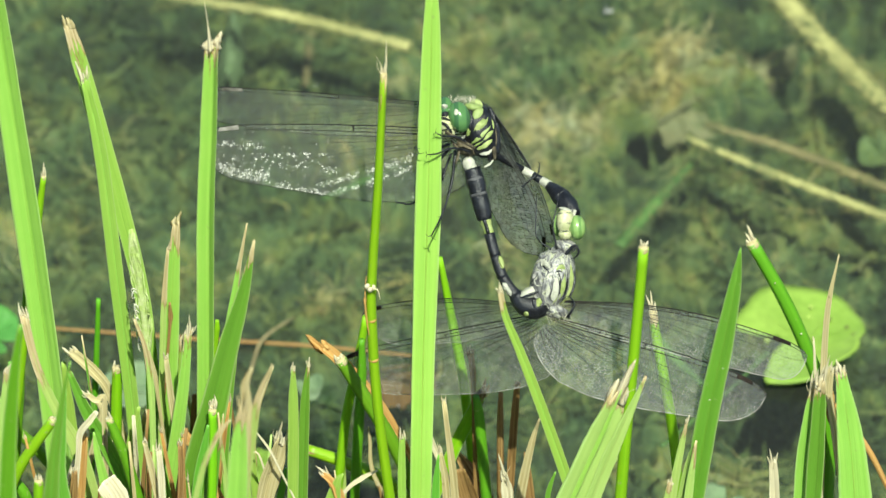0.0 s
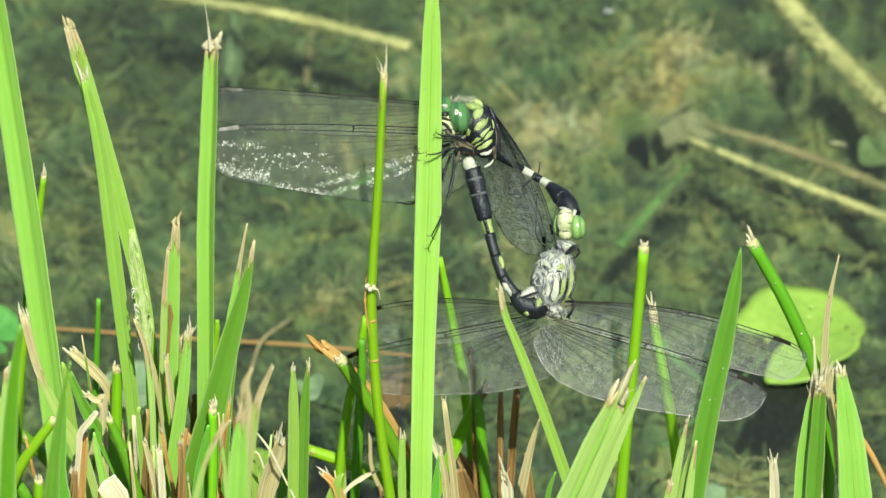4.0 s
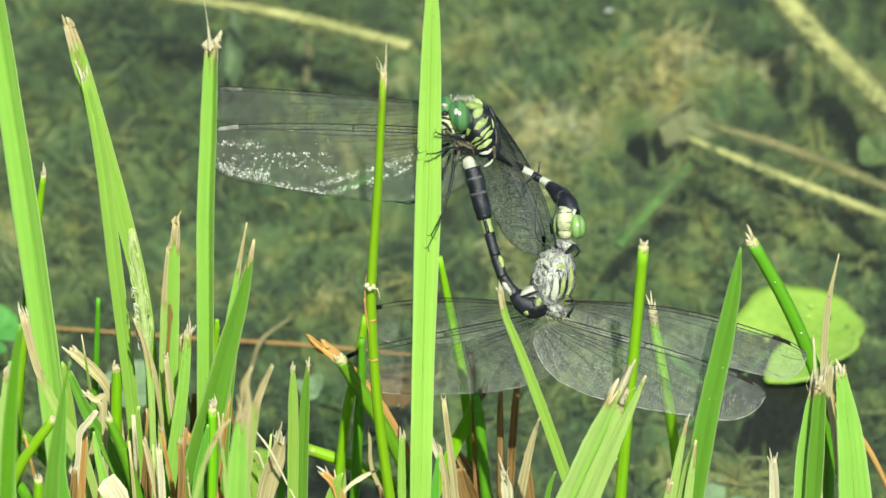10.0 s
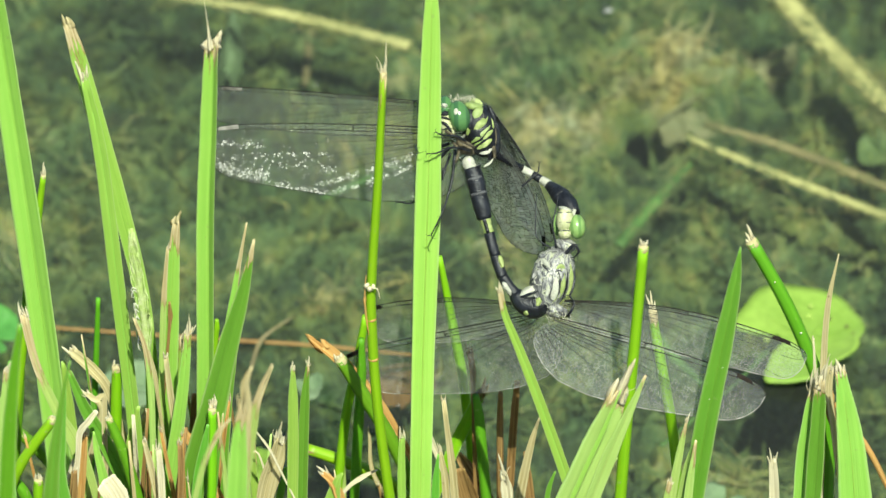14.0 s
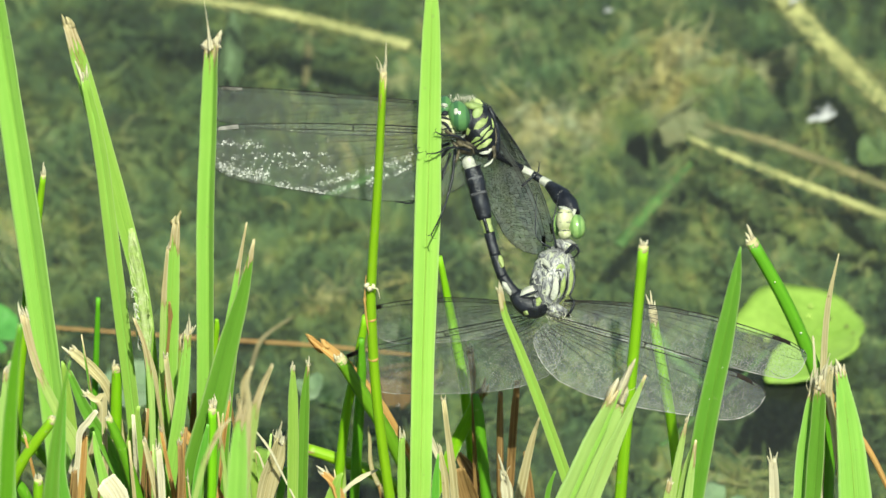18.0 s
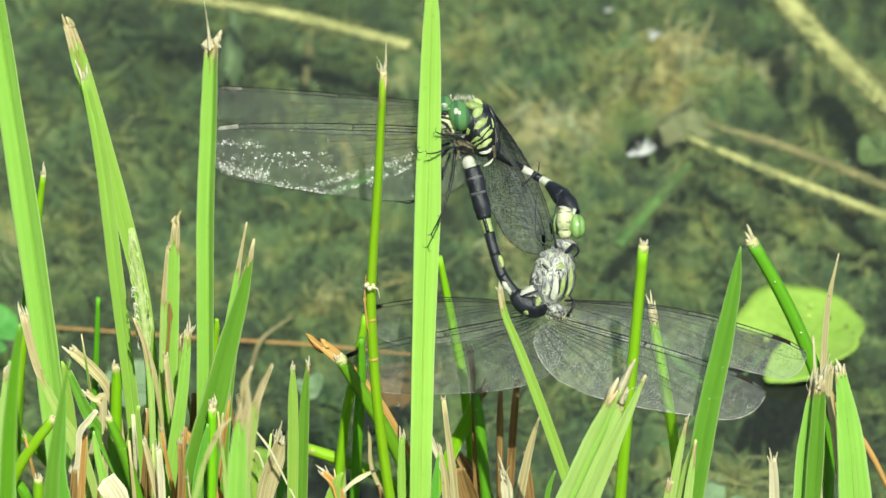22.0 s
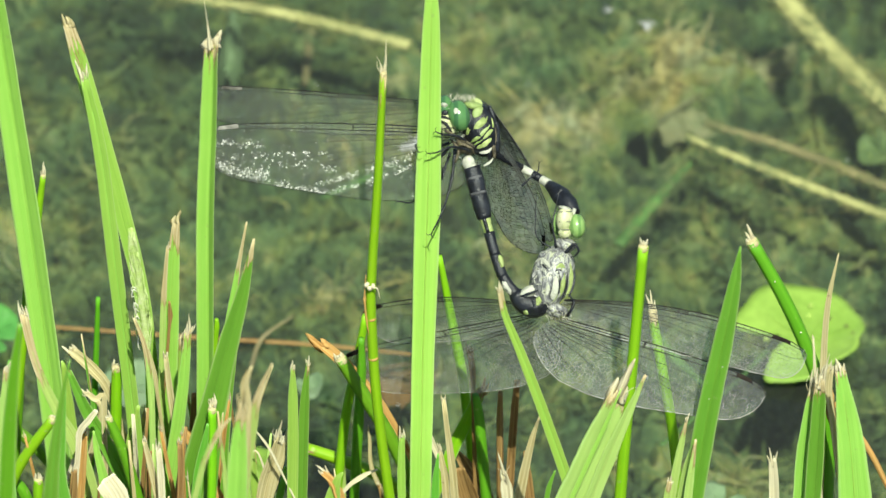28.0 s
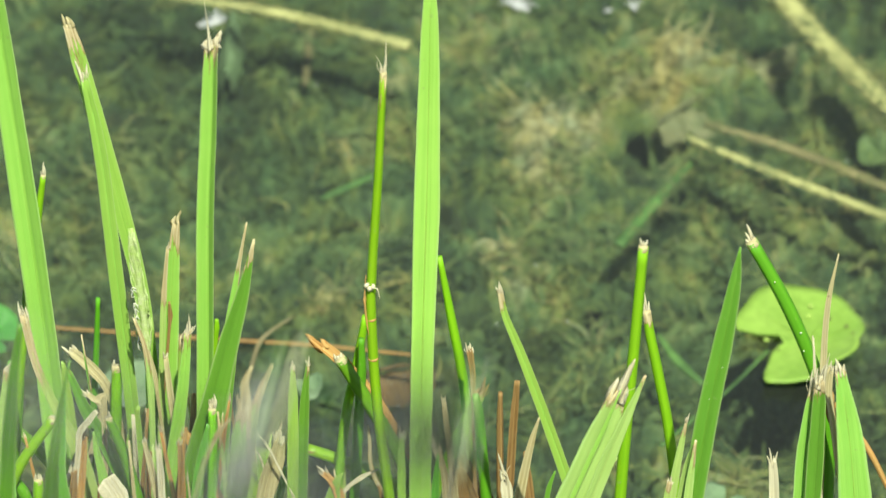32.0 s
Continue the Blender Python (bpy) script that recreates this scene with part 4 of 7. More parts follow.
grass([(-0.00598, -0.01600, 0.05465), (-0.00604, -0.01600, 0.06088), (-0.00594, -0.01600, 0.06758)], [0.00115, 0.00124, 0.00082], GRASS, CUT, 0, 0.4, (0, 0, 0.5), (0.00181, 3), seed=21)
grass([(0.00185, -0.00800, 0.04859), (0.00008, -0.00800, 0.05592), (-0.00133, -0.00800, 0.06009), (-0.00266, -0.00800, 0.06475)], [0.00107, 0.00107, 0.00082, 0.00049], STRAW_PALE, DRY, 0, 0.4, fray=(0.00082, 2), seed=71)
grass([(0.00201, -0.01000, 0.05010), (0.00150, -0.01000, 0.05742), (0.00083, -0.01000, 0.06364), (-0.00008, -0.01000, 0.07003)], [0.00099, 0.00099, 0.00074, 0.00033], STRAW, DRY, 0, 0.4, fray=(0.00066, 2), seed=72)
grass([(0.00067, -0.01200, 0.04952), (0.00033, -0.01200, 0.05684), (-0.00033, -0.01200, 0.06203)], [0.00124, 0.00107, 0.00058], STRAW, DRY, 10, 0.5, (0, 0), (0.00148, 3), seed=22)
grass([(-0.00117, -0.01400, 0.05314), (-0.00100, -0.01400, 0.05834), (-0.00066, -0.01400, 0.06300)], [0.00132, 0.00107, 0.00025], GRASS_DEEP, "short deep green grass blade", 0, 0.3)
grass([(-0.00034, 0.00400, 0.04481), (0.00178, 0.00400, 0.05116), (0.00371, 0.00400, 0.05589), (0.00555, 0.00400, 0.06059)], [0.00181, 0.00198, 0.00198, 0.00148], STEM, "leaning green sheath with a rusty brown end", 0, 0.4, (0, 0, 0.1, 0.7), (0.00280, 3), fray_mat=STRAW_BROWN, seed=23)
grass([(0.00662, 0.00100, 0.04176), (0.00599, 0.00100, 0.05024), (0.00538, 0.00100, 0.05863), (0.00486, 0.00100, 0.06279)], [0.00165, 0.00165, 0.00157, 0.00099], STEM_DEEP, RUSH, stem=True)
grass([(0.00717, 0.00600, 0.03797), (0.00528, 0.00600, 0.04225), (0.00357, 0.00600, 0.04565), (0.00187, 0.00600, 0.04861)], [0.00247, 0.00280, 0.00231, 0.00099], STRAW_BROWN, "dark brown rotting leaf low between stems", 30, 0.4)
grass([(0.00857, 0.00200, 0.04313), (0.00853, 0.00200, 0.05159), (0.00850, 0.00200, 0.05789), (0.00856, 0.00200, 0.06258)], [0.00099, 0.00107, 0.00099, 0.00066], STRAW_BROWN, "dull brown dead stalk", stem=True)
grass([(0.01004, 0.00400, 0.04162), (0.01033, 0.00400, 0.05010), (0.01071, 0.00400, 0.05746), (0.01109, 0.00400, 0.06320)], [0.00115, 0.00124, 0.00115, 0.00082], STRAW_BROWN, "dark brown dead grass blade", 0, 0.4)
grass([(0.01102, -0.00600, 0.04602), (0.01207, -0.00600, 0.05338), (0.01320, -0.00600, 0.05964), (0.01425, -0.00600, 0.06379)], [0.00165, 0.00140, 0.00091, 0.00025], STRAW, DRY, 0, 0.4)
grass([(0.01322, -0.00000, 0.04252), (0.01276, 0.00000, 0.04782), (0.01230, 0.00000, 0.05309)], [0.00165, 0.00132, 0.00058], STRAW_BROWN, "dull brown dead grass blade", 20, 0.4)
grass([(0.00964, -0.01600, 0.05465), (0.00937, -0.01600, 0.05819), (0.00903, -0.01600, 0.06036)], [0.00165, 0.00181, 0.00099], STRAW_PALE, "bleached empty husk low in the grass", 0, 0.7, (0, 0), (0.00363, 3), seed=25)
grass([(0.00459, 0.00200, 0.03994), (0.00356, 0.00200, 0.04420), (0.00262, 0.00200, 0.04843)], [0.00363, 0.00330, 0.00132], STRAW_BROWN, "dark rotten leaf sheath low in the grass", -20, 0.5)
grass([(-0.00711, -0.00200, 0.04245), (-0.01044, -0.00200, 0.05090), (-0.01083, -0.00200, 0.05667), (-0.01106, -0.00200, 0.05928)], [0.00074, 0.00066, 0.00049, 0.00016], STRAW, DRY, 0, 0.3)
grass([(-0.01639, -0.02400, 0.05865), (-0.01594, -0.02400, 0.06278), (-0.01525, -0.02400, 0.06586), (-0.01450, -0.02400, 0.06709)], [0.00280, 0.00214, 0.00099, 0.00025], GRASS, "short green grass blade", 0, 0.3)
grass([(-0.01398, -0.02000, 0.05665), (-0.01535, -0.02000, 0.06079), (-0.01681, -0.02000, 0.06368)], [0.00115, 0.00148, 0.00082], STRAW_ORANGE, DRY, 0, 0.4, fray=(0.00115, 3), seed=26)
grass([(-0.01450, -0.01200, 0.05476), (-0.01198, -0.01200, 0.05726), (-0.00965, -0.01200, 0.05871)], [0.00058, 0.00074, 0.00025], STRAW_PALE, "pale dry grass scrap", 0, 0.4)

# the thick tuft at one end
grass([(-0.03306, -0.01200, 0.05162), (-0.03192, -0.01200, 0.06821), (-0.03075, -0.01200, 0.07843), (-0.02946, -0.01200, 0.08651)], [0.00181, 0.00198, 0.00148, 0.00041], GRASS_DEEP, "deep green grass blade in the tuft", 15, 0.3)
grass([(-0.03939, -0.00200, 0.04404), (-0.03944, -0.00200, 0.05667), (-0.03938, -0.00200, 0.06706), (-0.03886, -0.00200, 0.07528)], [0.00181, 0.00181, 0.00165, 0.00099], GRASS, CUT, -10, 0.3, (0, 0, 0.1, 0.7), (0.00214, 3), seed=51)
grass([(-0.05385, 0.00200, 0.04101), (-0.05505, 0.00200, 0.05159), (-0.05563, 0.00200, 0.05998), (-0.05621, 0.00200, 0.06828)], [0.00198, 0.00198, 0.00165, 0.00066], GRASS, "bright green grass blade in the tuft", 10, 0.3)
grass([(-0.04620, -0.01000, 0.05010), (-0.04634, -0.01000, 0.05742), (-0.04568, -0.01000, 0.06364), (-0.04455, -0.01000, 0.06880)], [0.00132, 0.00148, 0.00132, 0.00049], GRASS, "short bright green grass blade in the tuft", 0, 0.3)
grass([(-0.03611, -0.02400, 0.06072), (-0.03540, -0.02400, 0.06689), (-0.03448, -0.02400, 0.07199), (-0.03392, -0.02400, 0.07585)], [0.00148, 0.00148, 0.00115, 0.00033], GRASS_DEEP, "short deep green grass blade in the tuft", 0, 0.3)
grass([(-0.04861, -0.02800, 0.06375), (-0.04895, -0.02800, 0.06887), (-0.04979, -0.02800, 0.07395), (-0.05017, -0.02800, 0.07750)], [0.00165, 0.00148, 0.00099, 0.00025], GRASS, "short bright green grass blade in the tuft", 0, 0.3)
grass([(-0.02741, -0.01400, 0.05261), (-0.02773, -0.01400, 0.05834), (-0.02798, -0.01400, 0.06352)], [0.00115, 0.00115, 0.00049], GRASS, CUT, 0, 0.3, (0, 0, 0.6), (0.00132, 3), seed=52)
grass([(-0.02455, -0.01200, 0.05110), (-0.02365, -0.01200, 0.05580), (-0.02311, -0.01200, 0.05913)], [0.00115, 0.00107, 0.00033], GRASS_DEEP, "short deep green grass blade in the tuft", 0, 0.3)
grass([(-0.06285, -0.03000, 0.06527), (-0.06264, -0.03000, 0.07544), (-0.06219, -0.03000, 0.08350), (-0.06158, -0.03000, 0.09148)], [0.00264, 0.00247, 0.00181, 0.00049], GRASS_DEEP, "deep green grass blade rooted in the bank", 20, 0.35)
grass([(-0.06465, -0.03200, 0.06678), (-0.06326, -0.03200, 0.07794), (-0.06228, -0.03200, 0.08697), (-0.06197, -0.03200, 0.09094)], [0.00214, 0.00181, 0.00132, 0.00082], PALE, CUT, 0, 0.3, (0, 0, 0.8), (0.00132, 3), seed=27)
grass([(-0.06366, 0.00200, 0.05159), (-0.06279, 0.00200, 0.06206), (-0.06209, 0.00200, 0.07240), (-0.06140, 0.00200, 0.08262)], [0.00107, 0.00115, 0.00099, 0.00033], STEM_DEEP, RUSH, stem=True)
grass([(-0.06120, 0.00100, 0.07722), (-0.06006, 0.00100, 0.08637), (-0.05892, 0.00100, 0.09543), (-0.05796, 0.00100, 0.10221)], [0.00107, 0.00115, 0.00115, 0.00082], STEM, RUSHCUT, dry=(0, 0, 0.2), fray=(0.00165, 2), stem=True, seed=28)
grass([(-0.05091, -0.01800, 0.05513), (-0.05305, -0.01800, 0.06650), (-0.05572, -0.01800, 0.07315), (-0.05863, -0.01800, 0.08177), (-0.06027, -0.01800, 0.09080)], [0.00264, 0.00231, 0.00157, 0.00115, 0.00124], PALE, "pale green grass blade drying to tan, torn at its end", 10, 0.4, (0, 0, 0.15, 0.75, 1), (0.00231, 4), seed=29)
grass([(-0.06391, -0.02600, 0.06224), (-0.06162, -0.02600, 0.06890), (-0.05883, -0.02600, 0.07399), (-0.05600, -0.02600, 0.07834)], [0.00165, 0.00165, 0.00157, 0.00140], STEM, RUSHCUT, dry=(0, 0, 0, 0.4), fray=(0.00066, 4), stem=True, seed=30)
grass([(-0.05287, 0.00200, 0.04526), (-0.05200, 0.00200, 0.05789), (-0.05122, 0.00200, 0.07034), (-0.05069, 0.00200, 0.07977)], [0.00099, 0.00099, 0.00091, 0.00066], STEM_DEEP, RUSH, stem=True)
grass([(-0.04781, 0.00000, 0.05728), (-0.04954, 0.00000, 0.06456), (-0.05170, -0.00000, 0.06818), (-0.05468, 0.00000, 0.07158)], [0.00099, 0.00148, 0.00165, 0.00148], STRAW, "dry tan folded grass blade leaning out", 0, 0.5, (0, 0), (0.00132, 4), seed=31)
grass([(-0.04417, -0.02000, 0.05665), (-0.04840, -0.02000, 0.06799), (-0.05170, -0.02000, 0.07564), (-0.05395, -0.02000, 0.08242)], [0.00247, 0.00231, 0.00181, 0.00082], GRASS_DEEP, CUT, -10, 0.35, (0, 0, 0, 0.6))
grass([(-0.04899, -0.00200, 0.04827), (-0.04854, -0.00200, 0.05876), (-0.04828, -0.00200, 0.06499), (-0.04806, -0.00200, 0.07015)], [0.00165, 0.00173, 0.00165, 0.00148], STEM, RUSHCUT, dry=(0, 0, 0.1, 0.6), fray=(0.00082, 4), stem=True, seed=32)
grass([(-0.04356, -0.02400, 0.05865), (-0.04576, -0.02400, 0.06893), (-0.04726, -0.02400, 0.07402), (-0.04816, -0.02400, 0.07686)], [0.00181, 0.00165, 0.00148, 0.00115], STEM_DEEP, RUSHCUT, dry=(0, 0, 0, 0.5), fray=(0.00115, 3), stem=True, seed=33)
grass([(-0.05173, -0.00600, 0.05860), (-0.05069, -0.00600, 0.06275), (-0.05027, -0.00600, 0.06565), (-0.05187, -0.00600, 0.06792)], [0.00099, 0.00115, 0.00099, 0.00058], STRAW, "short tan broken stalk", stem=True)
grass([(-0.04121, -0.00600, 0.04707), (-0.04049, -0.00600, 0.06379), (-0.03979, -0.00600, 0.08019), (-0.03912, -0.00600, 0.09130), (-0.03854, -0.00600, 0.09879)], [0.00247, 0.00264, 0.00247, 0.00190, 0.00105], GRASS, "green grass blade with a long brown dead tip", 10, 0.35, (0, 0, 0.05, 0.40, 1), (0.00165, 2), seed=34, fray_mat=STRAW)
grass([(-0.04152, -0.00800, 0.06320), (-0.04089, -0.00800, 0.07960), (-0.04045, -0.00800, 0.08769), (-0.03977, -0.00800, 0.09570)], [0.00082, 0.00091, 0.00082, 0.00041], PALE, CUT, 0, 0.4, (0, 0.2, 0.8, 1), fray=(0.00099, 2), seed=35)
grass([(-0.04090, -0.01600, 0.05361), (-0.03912, -0.01600, 0.06604), (-0.03764, -0.01600, 0.07728), (-0.03679, -0.01600, 0.08637)], [0.00214, 0.00206, 0.00165, 0.00107], GRASS, CUT, 0, 0.35, (0, 0, 0.2, 0.7), (0.00280, 4), seed=36)
grass([(-0.04282, -0.00100, 0.05383), (-0.04282, -0.00100, 0.06426), (-0.04348, -0.00100, 0.07148), (-0.04421, -0.00100, 0.07559)], [0.00124, 0.00132, 0.00107, 0.00049], STEM_DEEP, RUSH, stem=True)
grass([(-0.04265, -0.01000, 0.05846), (-0.04268, -0.01000, 0.07085), (-0.04330, -0.01000, 0.07901), (-0.04481, -0.01000, 0.08458)], [0.00091, 0.00099, 0.00074, 0.00033], PALE, CUT, 0, 0.4, (0, 0.3, 0.9, 1))
grass([(-0.03762, -0.01800, 0.05617), (-0.03419, -0.01800, 0.07060), (-0.03114, -0.01800, 0.08479), (-0.02869, -0.01800, 0.09479), (-0.02692, -0.01800, 0.10418)], [0.00445, 0.00429, 0.00310, 0.00190, 0.00030], GRASS_DEEP, "green grass blade with a dry split tip", 10, 0.6, (0, 0, 0, 0, 0.1, 1))
grass([(-0.03652, -0.01400, 0.05522), (-0.03284, -0.01400, 0.07378), (-0.03069, -0.01400, 0.08794), (-0.02914, -0.01400, 0.09792), (-0.02806, -0.01400, 0.10434)], [0.00165, 0.00165, 0.00115, 0.00055, 0.00022], GRASS, "green grass blade with a long thin dry tip", 0, 0.35, (0, 0, 0.1, 0.9, 1))
grass([(-0.03381, -0.02200, 0.05920), (-0.03346, -0.02200, 0.06846), (-0.03330, -0.02200, 0.07711)], [0.00132, 0.00140, 0.00124], STEM, RUSHCUT, dry=(0, 0, 0.5), fray=(0.00115, 4), stem=True, seed=37)
grass([(-0.03342, -0.00100, 0.07456), (-0.03322, -0.00100, 0.07661), (-0.03319, -0.00100, 0.07804)], [0.00082, 0.00091, 0.00058], STEM, "tip of a small green shoot", stem=True)
grass([(-0.02820, -0.07500, 0.09794), (-0.02775, -0.07500, 0.10611), (-0.02751, -0.07500, 0.11136), (-0.02712, -0.07500, 0.11639)], [0.00300, 0.00270, 0.00200, 0.00110], GRASS, "green grass sheath with a bleached shredded top", 0, 0.6, (0, 0, 0.05, 0.5, 1), (0.00330, 4), seed=38, fray_mat=STRAW)
grass([(-0.02729, -0.07200, 0.10098), (-0.02591, -0.07200, 0.11057), (-0.02490, -0.07200, 0.11627), (-0.02299, -0.07200, 0.12146)], [0.00181, 0.00148, 0.00082, 0.00016], PALE, "thin dry grass blade in front of the tuft", 10, 0.4, (0, 0.3, 0.9, 1))
grass([(-0.02697, -0.07400, 0.10824), (-0.02654, -0.07400, 0.11584), (-0.02663, -0.07400, 0.11962), (-0.02567, -0.07400, 0.12244)], [0.00165, 0.00148, 0.00115, 0.00033], STRAW, DRY, 10, 0.6)
grass([(-0.03414, -0.07600, 0.09966), (-0.03229, -0.07600, 0.10782), (-0.03020, -0.07600, 0.11305), (-0.02863, -0.07600, 0.11523)], [0.00082, 0.00074, 0.00066, 0.00025], PALE, "thin bent dry grass blade in front of the tuft", 0, 0.3, (0, 0.5, 0.8, 1))
grass([(-0.05923, -0.08000, 0.10174), (-0.05830, -0.08000, 0.11460), (-0.05732, -0.08000, 0.12493), (-0.05611, -0.08000, 0.13375)], [0.00223, 0.00206, 0.00148, 0.00049], STEM_DEEP, "dull green grass blade in front of the tuft", 14, 0.3)
grass([(-0.05398, -0.07000, 0.09414), (-0.05303, -0.07000, 0.10429), (-0.05165, -0.07000, 0.11385), (-0.05037, -0.07000, 0.12048)], [0.00247, 0.00165, 0.00074, 0.00025], GRASS_DEEP, "thin green grass blade in front of the tuft", 0, 0.3)
grass([(-0.02756, -0.01000, 0.06468), (-0.02700, -0.01000, 0.06880), (-0.02612, -0.01000, 0.07187), (-0.02474, -0.01000, 0.07616)], [0.00049, 0.00049, 0.00041, 0.00016], STRAW, DRY, stem=True)
grass([(-0.02663, -0.02000, 0.05665), (-0.02538, -0.02000, 0.06285), (-0.02417, -0.02000, 0.06697), (-0.02355, -0.02000, 0.07024)], [0.00198, 0.00297, 0.00247, 0.00181], STRAW, "crumpled bleached dead leaf low in the grass", 15, 1.0, (0, 0), (0.00247, 5), seed=39)
grass([(-0.02333, -0.02200, 0.06538), (-0.02492, -0.02200, 0.06948), (-0.02635, -0.02200, 0.07203), (-0.02739, -0.02200, 0.07356)], [0.00033, 0.00041, 0.00033, 0.00016], STRAW_PALE, DRY, stem=True)
grass([(-0.04570, -0.03400, 0.06626), (-0.04697, -0.03400, 0.07034), (-0.04843, -0.03400, 0.07318)], [0.00247, 0.00379, 0.00330], STRAW_PALE, "folded bleached dead leaf at the foot of the tuft", 20, 0.6)
grass([(-0.05463, -0.03600, 0.06880), (-0.05521, -0.03600, 0.07589), (-0.05453, -0.03600, 0.08192), (-0.05345, -0.03600, 0.09089)], [0.00330, 0.00297, 0.00181, 0.00033], GRASS_DEEP, "deep green grass blade rooted in the bank", 10, 0.3)
grass([(-0.05851, -0.03000, 0.06322), (-0.05834, -0.03000, 0.06833), (-0.05827, -0.03000, 0.07037)], [0.00148, 0.00157, 0.00132], STEM, RUSHCUT, dry=(0, 0, 0.5), fray=(0.00132, 4), stem=True, seed=40)
grass([(-0.05960, -0.02400, 0.05917), (-0.06108, -0.02400, 0.06381), (-0.06263, -0.02400, 0.06637)], [0.00181, 0.00181, 0.00132], STEM_DEEP, RUSH, stem=True)
grass([(-0.05308, -0.03300, 0.06550), (-0.05284, -0.03300, 0.07060), (-0.05265, -0.03300, 0.07415)], [0.00099, 0.00091, 0.00041], STRAW_BROWN, DRY, 0, 0.4)
grass([(-0.05962, 0.00400, 0.04905), (-0.06205, 0.00400, 0.05221), (-0.06449, 0.00400, 0.05484)], [0.00181, 0.00181, 0.00148], STEM_DEEP, "dark green stem bent low in the tuft", stem=True)
grass([(-0.04096, -0.02600, 0.06121), (-0.04092, -0.02600, 0.06634), (-0.04098, -0.02600, 0.07094)], [0.00115, 0.00107, 0.00049], STRAW_PALE, DRY, 0, 0.4, fray=(0.00099, 3), seed=41)
grass([(-0.04315, -0.02000, 0.05769), (-0.04283, -0.02000, 0.06388), (-0.04240, -0.02000, 0.06799)], [0.00099, 0.00082, 0.00033], STRAW_BROWN, DRY, 0, 0.4)
grass([(-0.03957, -0.01200, 0.05162), (-0.03880, -0.01200, 0.06410), (-0.03845, -0.01200, 0.07231)], [0.00148, 0.00140, 0.00066], STRAW_BROWN, DRY, 15, 0.4)
grass([(-0.02827, -0.03000, 0.06373), (-0.02834, -0.03000, 0.06935), (-0.02846, -0.03000, 0.07190)], [0.00132, 0.00124, 0.00049], GRASS, "short green grass blade", 0, 0.3)
grass([(-0.05368, -0.00800, 0.06009), (-0.05276, -0.00800, 0.06320), (-0.05185, -0.00800, 0.06578)], [0.00074, 0.00074, 0.00033], STRAW_PALE, DRY, stem=True)
grass([(0.01512, -0.01200, 0.05110), (0.01566, -0.01200, 0.05528), (0.01655, -0.01200, 0.05840)], [0.00082, 0.00074, 0.00025], GRASS_DEEP, "short green grass blade", 0, 0.3)
grass([(0.02292, 0.00000, 0.04570), (0.02414, -0.00000, 0.04940), (0.02621, 0.00000, 0.05203)], [0.00066, 0.00058, 0.00025], PALE, "short pale green grass blade", 0, 0.3)

# small dead scraps caught in the grass
grass([(-0.05341, -0.0300, 0.06711), (-0.05302, -0.0300, 0.07190)], [0.00107, 0.00082], STRAW_BROWN, "short brown dead stalk low in the tuft", 0, 0.5, fray=(0.00132, 4), seed=120, n=14)
grass([(-0.04906, -0.0200, 0.07361), (-0.04902, -0.0200, 0.07797), (-0.05018, -0.0200, 0.07736), (-0.05130, -0.0200, 0.07838)], [0.00082, 0.00082, 0.00091, 0.00074], STRAW, "bent tan broken stalk low in the tuft", 0, 0.5, fray=(0.00119, 3), seed=121, n=14)
grass([(-0.05274, -0.0240, 0.07097), (-0.05239, -0.0240, 0.07443), (-0.05102, -0.0240, 0.07656), (-0.04991, -0.0240, 0.07828)], [0.00082, 0.00099, 0.00099, 0.00066], STRAW_PALE, "curled white strip of dead leaf", 15, 0.5, seed=122, n=14)
grass([(-0.05226, -0.0220, 0.06795), (-0.05188, -0.0220, 0.07254)], [0.00124, 0.00091], STRAW_ORANGE, "orange brown husk between stems", 0, 0.7, fray=(0.00145, 3), seed=123, n=14)
grass([(-0.04273, -0.0040, 0.05659), (-0.04286, -0.0040, 0.06542), (-0.04305, -0.0040, 0.07457)], [0.00124, 0.00115, 0.00041], GRASS_DEEP, "deep green grass blade in the tuft", 10, 0.3, seed=124, n=14)
grass([(-0.04178, -0.0085, 0.06924), (-0.04224, -0.0085, 0.07395), (-0.04352, -0.0085, 0.07895), (-0.04482, -0.0085, 0.08320)], [0.00049, 0.00074, 0.00074, 0.00041], STRAW, "dry tan strip curling away from a flower stalk", 20, 0.6, fray=(0.00066, 3), seed=125, n=14)
grass([(-0.04124, -0.0300, 0.06782), (-0.04208, -0.0300, 0.07342), (-0.04280, -0.0300, 0.07716)], [0.00107, 0.00099, 0.00058], STRAW, "dry tan sheath low in the tuft", 0, 0.5, fray=(0.00092, 3), seed=126, n=14)
grass([(-0.04041, -0.0320, 0.06933), (-0.04048, -0.0320, 0.07289), (-0.04070, -0.0320, 0.07734)], [0.00107, 0.00107, 0.00074], STRAW_PALE, "bleached torn sheath low in the tuft", 10, 0.5, fray=(0.00119, 4), seed=127, n=14)
grass([(-0.03936, -0.0120, 0.06873), (-0.03983, -0.0120, 0.07334), (-0.04027, -0.0120, 0.07904)], [0.00107, 0.00099, 0.00066], STRAW, "dry tan sheath split from a green blade", 0, 0.5, fray=(0.00106, 3), seed=128, n=14)
# a brown strip stands in for the dark gap between the blades
grass([(-0.03711, 0.0010, 0.05601), (-0.03680, 0.0010, 0.06300)], [0.00132, 0.00082], STRAW_BROWN, "dark brown strip filling in for a dark gap in the tuft", 0, 0.5, seed=129, n=14)
